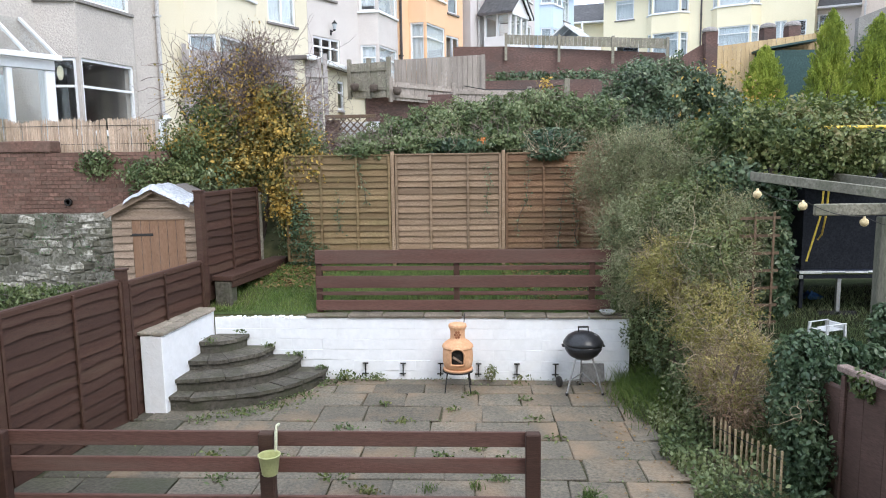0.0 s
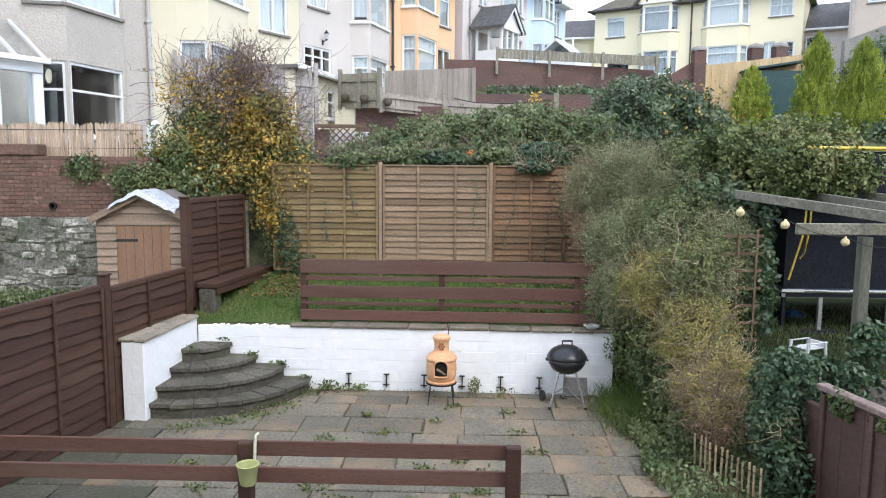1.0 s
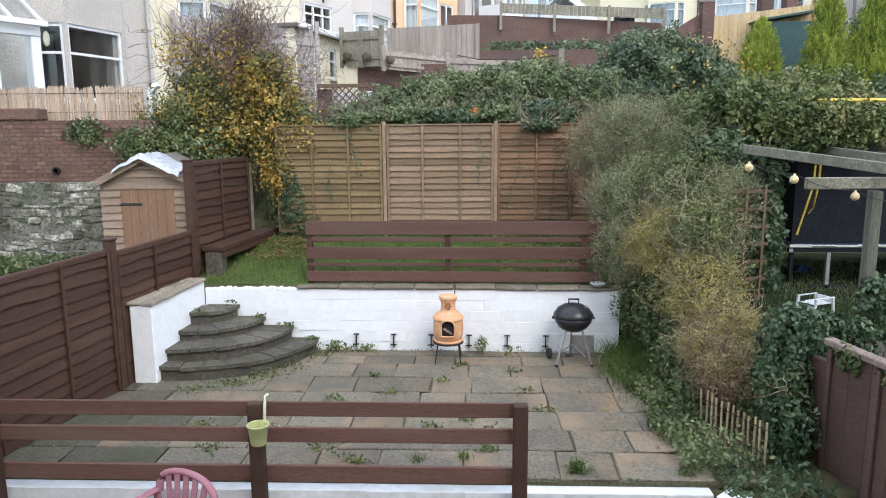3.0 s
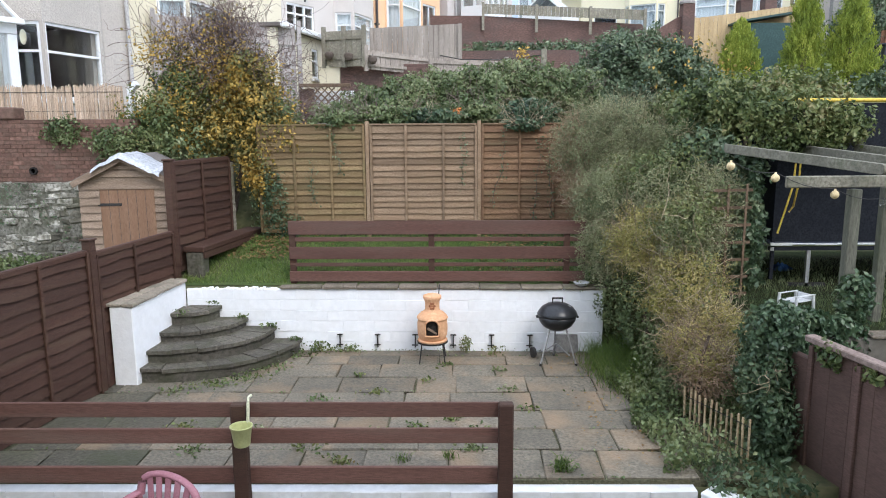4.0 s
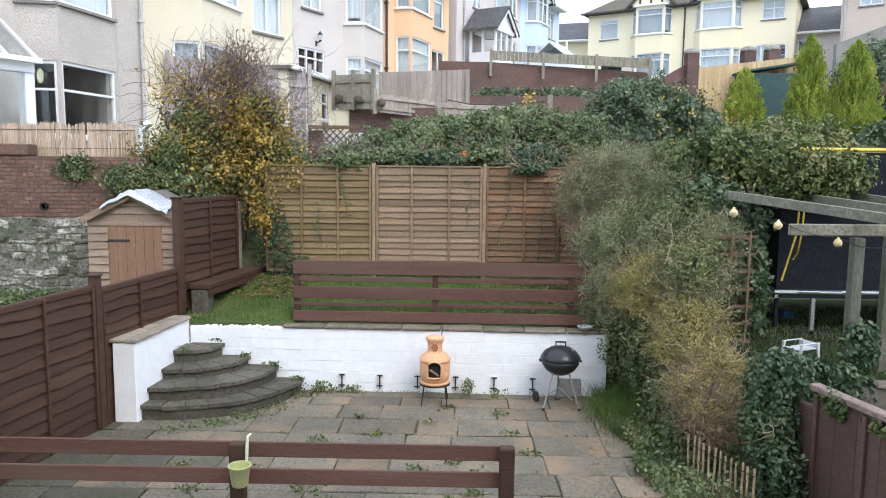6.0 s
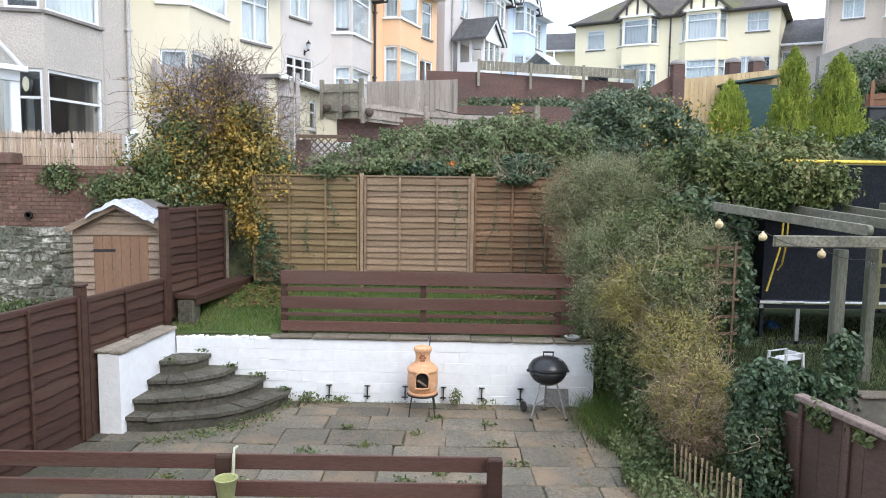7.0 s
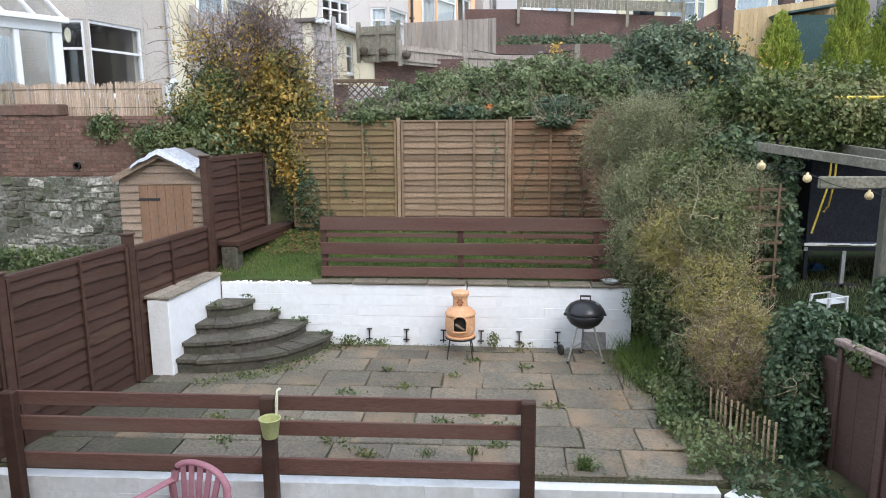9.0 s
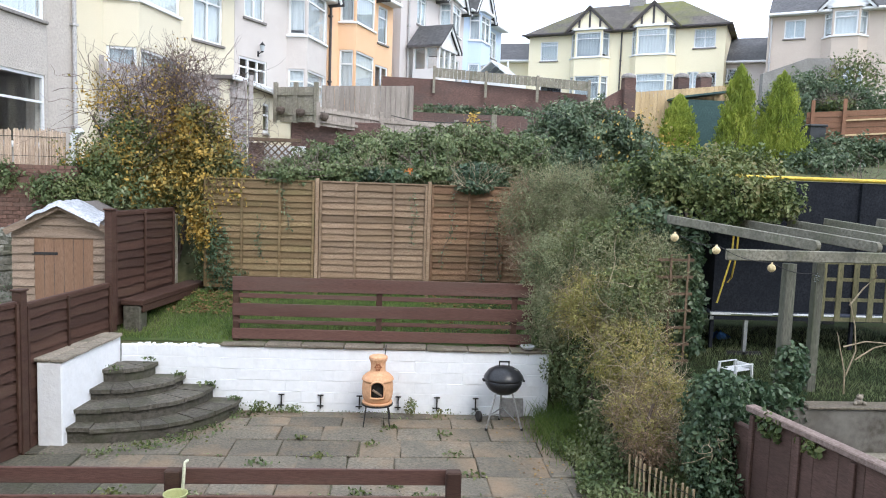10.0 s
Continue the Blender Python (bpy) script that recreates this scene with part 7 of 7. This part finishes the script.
pc = thing("plastic_chair", "faded burgundy plastic garden chair with a slatted back", "chair", pose(-2.6, 5.42, -0.6, 0, 0, -26) @ Matrix.Diagonal((1.36, 1.15, 0.975, 1)))
part("seat", box(-0.24, 0.24, -0.24, 0.22, 0.39, 0.42, 0.02), M["pink_plastic"], pc)
bt = []
for i in range(13):
    a = math.pi * i / 12
    bt.append((-0.25 * math.cos(a), 0.26 + 0.03 * math.sin(a), 0.60 + 0.24 * math.sin(a) ** 0.6))
V, Fq = tube_np([bt], 0.028, 0.028, 8)
mesh_np("back_rim", V, Fq, M["pink_plastic"], pc, "", True)
for i in range(5):
    x = -0.16 + i * 0.08
    part("back_slat", beam((x * 0.75, 0.22, 0.42), (x * 1.05, 0.275, 0.82 - 1.1 * x * x), 0.05, 0.014, bevel=0.004), M["pink_plastic"], pc)
for sx in (-0.27, 0.27):
    part("arm", beam((sx * 0.95, 0.26, 0.62), (sx, -0.2, 0.6), 0.06, 0.03, bevel=0.01), M["pink_plastic"], pc)
    part("leg", beam((sx, -0.2, 0.6), (sx * 1.02, -0.26, 0.0), 0.05, 0.045, bevel=0.01), M["pink_plastic"], pc)
    part("leg", beam((sx * 0.95, 0.24, 0.6), (sx * 1.02, 0.3, 0.0), 0.05, 0.045, bevel=0.01), M["pink_plastic"], pc)

tb = thing("garden_table", "bleached grey octagonal slatted wooden garden table", "table", pose(-2.56, 4.33, -0.6))
RT = 0.9
oct_ = [(RT * math.cos(radians(22.5 + 45 * i)) * 0.94, RT * math.sin(radians(22.5 + 45 * i))) for i in range(8)]
for i in range(8):
    (xa, ya), (xb, yb) = oct_[i], oct_[(i + 1) % 8]
    part("rim_board", beam((xa * 0.95, ya * 0.95, 0.7), (xb * 0.95, yb * 0.95, 0.7), 0.085, 0.03, bevel=0.005), M["table_wood"], tb)
for i in range(13):
    xx = -0.72 + i * 0.12
    half = min(0.77, 0.77 + 0.34 - abs(xx)) - 0.05
    part("slat", box(xx - 0.046, xx + 0.046, -half, half, 0.672, 0.696, 0.004), M["table_wood"], tb)
for sx in (-0.5, 0.5):
    part("apron", box(-0.6, 0.6, sx - 0.015, sx + 0.015, 0.59, 0.668), M["table_wood"], tb)
    for sy in (-0.5, 0.5):
        part("leg", box(sx - 0.03, sx + 0.03, sy * 0.9 - 0.03, sy * 0.9 + 0.03, 0.0, 0.585, 0.005), M["table_wood"], tb)

# ---- weeds, grass, fallen leaves ----
def tuft(label, x, y, z, n, h, material="leaf_grass", broad=False, r=0.08):
    t = thing("weed", label, "weed", None, "weeds in the paving joints")
    if broad:
        P = np.column_stack((np.random.normal(x, r, n), np.random.normal(y, r * 0.7, n), z + np.random.uniform(0.01, h, n)))
        V, Fq = leaves_np(P, 0.05)
    else:
        a = np.random.uniform(0, 6.28, n)
        s = np.column_stack((np.random.normal(x, r * 0.5, n), np.random.normal(y, r * 0.5, n), np.full(n, z)))
        lean = np.column_stack((np.cos(a), np.sin(a), np.zeros(n))) * (h * np.random.uniform(0.2, 0.8, n))[:, None]
        hh = np.column_stack((np.zeros(n), np.zeros(n), h * np.random.uniform(0.5, 1.1, n)))
        V, Fq = tube_np(np.stack((s, s + lean * 0.35 + hh * 0.7, s + lean + hh), axis=1), 0.004, 0.001, 3)
    tagged(mesh_np("blade_mass", V, Fq, M[material], t), kind="stuff")


for x, y, n, h in ((1.02, 6.25, 70, 0.15), (-0.5, 6.45, 30, 0.09), (-0.05, 6.5, 30, 0.09)):
    tuft("tuft of green grass growing in a paving joint", x, y, -0.01, n, h)
for x, y, n, h, r in ((-3.4, 8.25, 60, 0.06, 0.12), (-3.0, 8.45, 70, 0.05, 0.14), (-2.65, 8.75, 80, 0.07, 0.14), (-2.4, 9.1, 70, 0.07, 0.12), (-2.2, 9.6, 60, 0.08, 0.1), (-1.45, 9.8, 90, 0.12, 0.08), (-1.95, 9.8, 130, 0.15, 0.08), (-1.7, 9.8, 60, 0.09, 0.1), (1.02, 6.24, 60, 0.1, 0.06), (0.3, 7.15, 40, 0.04, 0.08), (0.85, 7.7, 30, 0.04, 0.06), (-0.4, 7.2, 45, 0.04, 0.08), (-1.6, 8.0, 45, 0.04, 0.08), (-0.1, 9.2, 30, 0.04, 0.06), (0.7, 8.3, 45, 0.05, 0.07), (-1.2, 8.8, 35, 0.04, 0.06), (-2.9, 7.2, 45, 0.05, 0.09), (0.2, 6.66, 50, 0.05, 0.07), (-1.1, 6.4, 50, 0.06, 0.08),
                       (0.6, 9.7, 45, 0.13, 0.06), (-0.95, 8.2, 40, 0.05, 0.08), (-0.3, 8.6, 30, 0.05, 0.06), (0.55, 9.0, 25, 0.04, 0.07), (-1.5, 6.7, 60, 0.08, 0.1), (-0.7, 6.9, 40, 0.07, 0.1), (-2.6, 6.6, 50, 0.07, 0.1), (0.0, 7.4, 25, 0.04, 0.06), (-0.9, 7.6, 40, 0.06, 0.07), (-3.6, 7.6, 60, 0.06, 0.14), (-2.1, 7.1, 40, 0.05, 0.09)):
    tuft("low green weeds growing in a paving joint", x, y, -0.01, n, h, "leaf_bramble" if random.random() < 0.4 else "leaf_bright", True, r)
for x, y, z, n, h, r in ((-2.6, 9.8, 0.36, 45, 0.06, 0.06), (-3.0, 9.8, 0.495, 30, 0.06, 0.05), (-3.4, 9.8, 0.66, 25, 0.09, 0.04), (-3.72, 9.4, 0.66, 20, 0.08, 0.04), (-2.25, 9.75, 0.19, 40, 0.05, 0.06)):
    tuft("small green weeds growing on the stone steps", x, y, z, n, h, "leaf_bramble", True, r)
wp2 = thing("wall_plant", "pale green bushy plant at the foot of the wall", "plant", None)
foliage("crown", [((0.18, 9.68, 0.14), (0.09, 0.06, 0.12))], 2600, 0.035, M["leaf_bright"], wp2)
tagged(foliage("moss_line", [((-0.1, 9.8, 0.005), (2.0, 0.05, 0.035)), ((-2.9, 8.7, 0.0), (0.7, 0.3, 0.01))], 420, 0.028, M["leaf_bramble"], None), "line of small weeds along the wall foot", "weeds", kind="stuff")

gn = 16000
gxy = np.column_stack((np.random.uniform(-4.0, 2.6, gn), np.random.uniform(10.05, 12.0, gn)))
keep = ~((gxy[:, 0] > 0.6) & (np.random.uniform(0, 1, gn) < 0.5))
gxy = gxy[keep]
gn = len(gxy)
gz = 0.94 + (gxy[:, 1] - 9.97) * 0.19
a = np.random.uniform(0, 6.28, gn)
hh = np.random.uniform(0.03, 0.09, gn)
s = np.column_stack((gxy, gz))
tip = s + np.column_stack((np.cos(a) * hh * 0.6, np.sin(a) * hh * 0.6, hh))
V, Fq = tube_np(np.stack((s, tip), axis=1), 0.005, 0.001, 3)
tagged(mesh_np("grass", V, Fq, M["leaf_grass"]), "damp green lawn grass on the terrace", "grass", kind="stuff")
P = np.column_stack((np.concatenate((np.random.normal(-3.0, 0.4, 430), np.random.uniform(0.4, 1.8, 320))), np.concatenate((np.random.uniform(10.9, 12.0, 430), np.random.uniform(10.4, 12.0, 320))), np.zeros(750)))
P[:, 2] = 0.985 + (P[:, 1] - 9.97) * 0.19
V, Fq = leaves_np(P, 0.07, np.tile((0, 0, 1.0), (750, 1)), 0, 0.7, 0.5)
tagged(mesh_np("fallen_leaves", V, Fq, M["leaf_fallen"]), "brown fallen leaves on the lawn", "leaves", kind="stuff")
P = np.column_stack((np.random.uniform(1.3, 2.3, 150), np.random.uniform(6.3, 9.6, 150), np.full(150, 0.012)))
V, Fq = leaves_np(P, 0.04, np.tile((0, 0, 1.0), (150, 1)), 0, 0.7, 0.4)
tagged(mesh_np("fallen_leaves", V, Fq, M["leaf_fallen"]), "brown fallen leaves along the patio edge", "leaves", kind="stuff")
gcn = 3600
gy_ = np.random.uniform(6.15, 9.5, gcn)
gx_ = 1.98 + np.abs(np.random.normal(0, 0.28, gcn)) + 0.06 * np.sin(gy_ * 5)
P = np.column_stack((gx_, gy_, np.random.uniform(0.0, 0.16, gcn) + 0.18 * np.clip(gx_ - 2.0, 0, 1)))
V, Fq = leaves_np(P, 0.055)
tagged(mesh_np("ground_cover", V, Fq, M["leaf_bramble"]), "green ground cover creeping from under the hedge", "ground cover", kind="stuff")
n = 2200
s = np.column_stack((np.random.normal(2.16, 0.17, n), np.random.normal(9.0, 0.42, n), np.zeros(n)))
s[:, 2] = 0.25 * np.clip(s[:, 0] - 2.05, 0, 1)
a = np.random.uniform(0, 6.28, n)
hh = np.random.uniform(0.08, 0.3, n)
tip = s + np.column_stack((np.cos(a) * hh * 0.6, np.sin(a) * hh * 0.6, hh))
V, Fq = tube_np(np.stack((s, (s + tip) / 2 + np.array((0, 0, 0.04)), tip), axis=1), 0.004, 0.001, 3)
tagged(mesh_np("long_grass", V, Fq, M["leaf_grass"]), "long green grass by the wall end", "grass", kind="stuff")
n = 12000
s = np.column_stack((np.random.uniform(3.6, 8.0, n), np.random.uniform(7.45, 11.5, n), np.full(n, 0.97)))
a = np.random.uniform(0, 6.28, n)
hh = np.random.uniform(0.03, 0.1, n)
tip = s + np.column_stack((np.cos(a) * hh * 0.5, np.sin(a) * hh * 0.5, hh))
V, Fq = tube_np(np.stack((s, tip), axis=1), 0.0038, 0.001, 3)
tagged(mesh_np("grass", V, Fq, M["leaf_bramble"]), "rough green grass under the pergola and trampoline", "grass", kind="stuff")
n = 2500
P = np.column_stack((np.random.uniform(-9, -5.4, n), np.random.uniform(11.2, 11.8, n), np.random.uniform(0.75, 1.1, n)))
V, Fq = leaves_np(P, 0.08)
tagged(mesh_np("ground_cover", V, Fq, M["leaf_bramble"]), "weeds and brambles at the foot of the stone wall", "ground cover", kind="stuff")

P = np.column_stack((np.random.uniform(2.3, 3.2, 700), np.random.uniform(5.75, 6.6, 700), np.random.uniform(-0.1, 0.12, 700)))
V, Fq = leaves_np(P, 0.07)
tagged(mesh_np("ivy_carpet", V, Fq, M["leaf_ivy"]), "ivy carpet beside the low wall end", "ivy", kind="stuff")
P = np.column_stack((np.random.uniform(-8.4, -5.5, 900), np.random.uniform(11.72, 11.78, 900), np.random.uniform(0.9, 2.3, 900)))
P = P[[noise.noise((p[0] * 1.3, 0, p[2] * 1.3)) > 0.1 for p in P]]
V, Fq = leaves_np(P, 0.05)
tagged(mesh_np("wall_moss", V, Fq, M["leaf_ivy"]), "moss and small ferns on the rubble wall", "moss", kind="stuff")
P = np.column_stack((np.random.uniform(-4.5, 2.2, 900), np.random.choice(np.array([6.12, 6.68, 7.18, 7.68, 8.24, 8.78, 9.24, 9.62]), 900) + np.random.normal(0, 0.015, 900), np.random.uniform(-0.012, 0.012, 900)))
P = P[[noise.noise((p[0] * 1.1, p[1] * 1.1, 3)) > 0.0 for p in P]]
V, Fq = leaves_np(P, 0.035)
tagged(mesh_np("joint_moss", V, Fq, M["leaf_bramble"]), "moss and seedlings in the paving joints", "moss", kind="stuff")

# ---- paving slabs ----
rows_y = [6.12, 6.68, 7.18, 7.68, 8.24, 8.78, 9.24, 9.62, 9.9]
for r, (ya, yb) in enumerate(zip(rows_y, rows_y[1:])):
    xx = -4.8 + (0.3 if r % 2 else 0.0) + random.uniform(-0.1, 0.1)
    xend = (2.35, 2.25, 2.15, 2.1, 2.1, 2.0, 1.95, 1.95)[r] + random.uniform(-0.05, 0.05)
    while xx < xend - 0.15:
        w = random.choice((0.55, 0.62, 0.72, 0.84, 0.92)) * random.uniform(0.95, 1.05)
        w = min(w, xend - xx)
        cx_, cy_ = xx + w / 2, (ya + yb) / 2
        on_steps = math.hypot(cx_ + 3.86, (cy_ - 9.93)) < 1.25 or (cx_ < -3.9 and cy_ > 8.6)
        left_edge = -4.36 + 0.15 * (cy_ - 8.1)
        if not on_steps and xx + w > left_edge:
            b = box(-w / 2 + 0.005, w / 2 - 0.005, -(yb - ya) / 2 + 0.005, (yb - ya) / 2 - 0.005, -0.05, 0.0, 0.01, wob=0.02)
            # the low-toned slab is picked more often towards the near left corner
            darker = random.random() < 0.95 - 0.55 * max(0.0, cx_ + 4.2) - 0.25 * max(0.0, cy_ - 7.4)
            part("slab", b, M["slab_dark" if darker else "slab"], pavement, "", pose(cx_, cy_, random.uniform(-0.008, 0.004), random.uniform(-0.8, 0.8), random.uniform(-0.6, 0.6), random.uniform(-0.9, 0.9)))
        xx += w
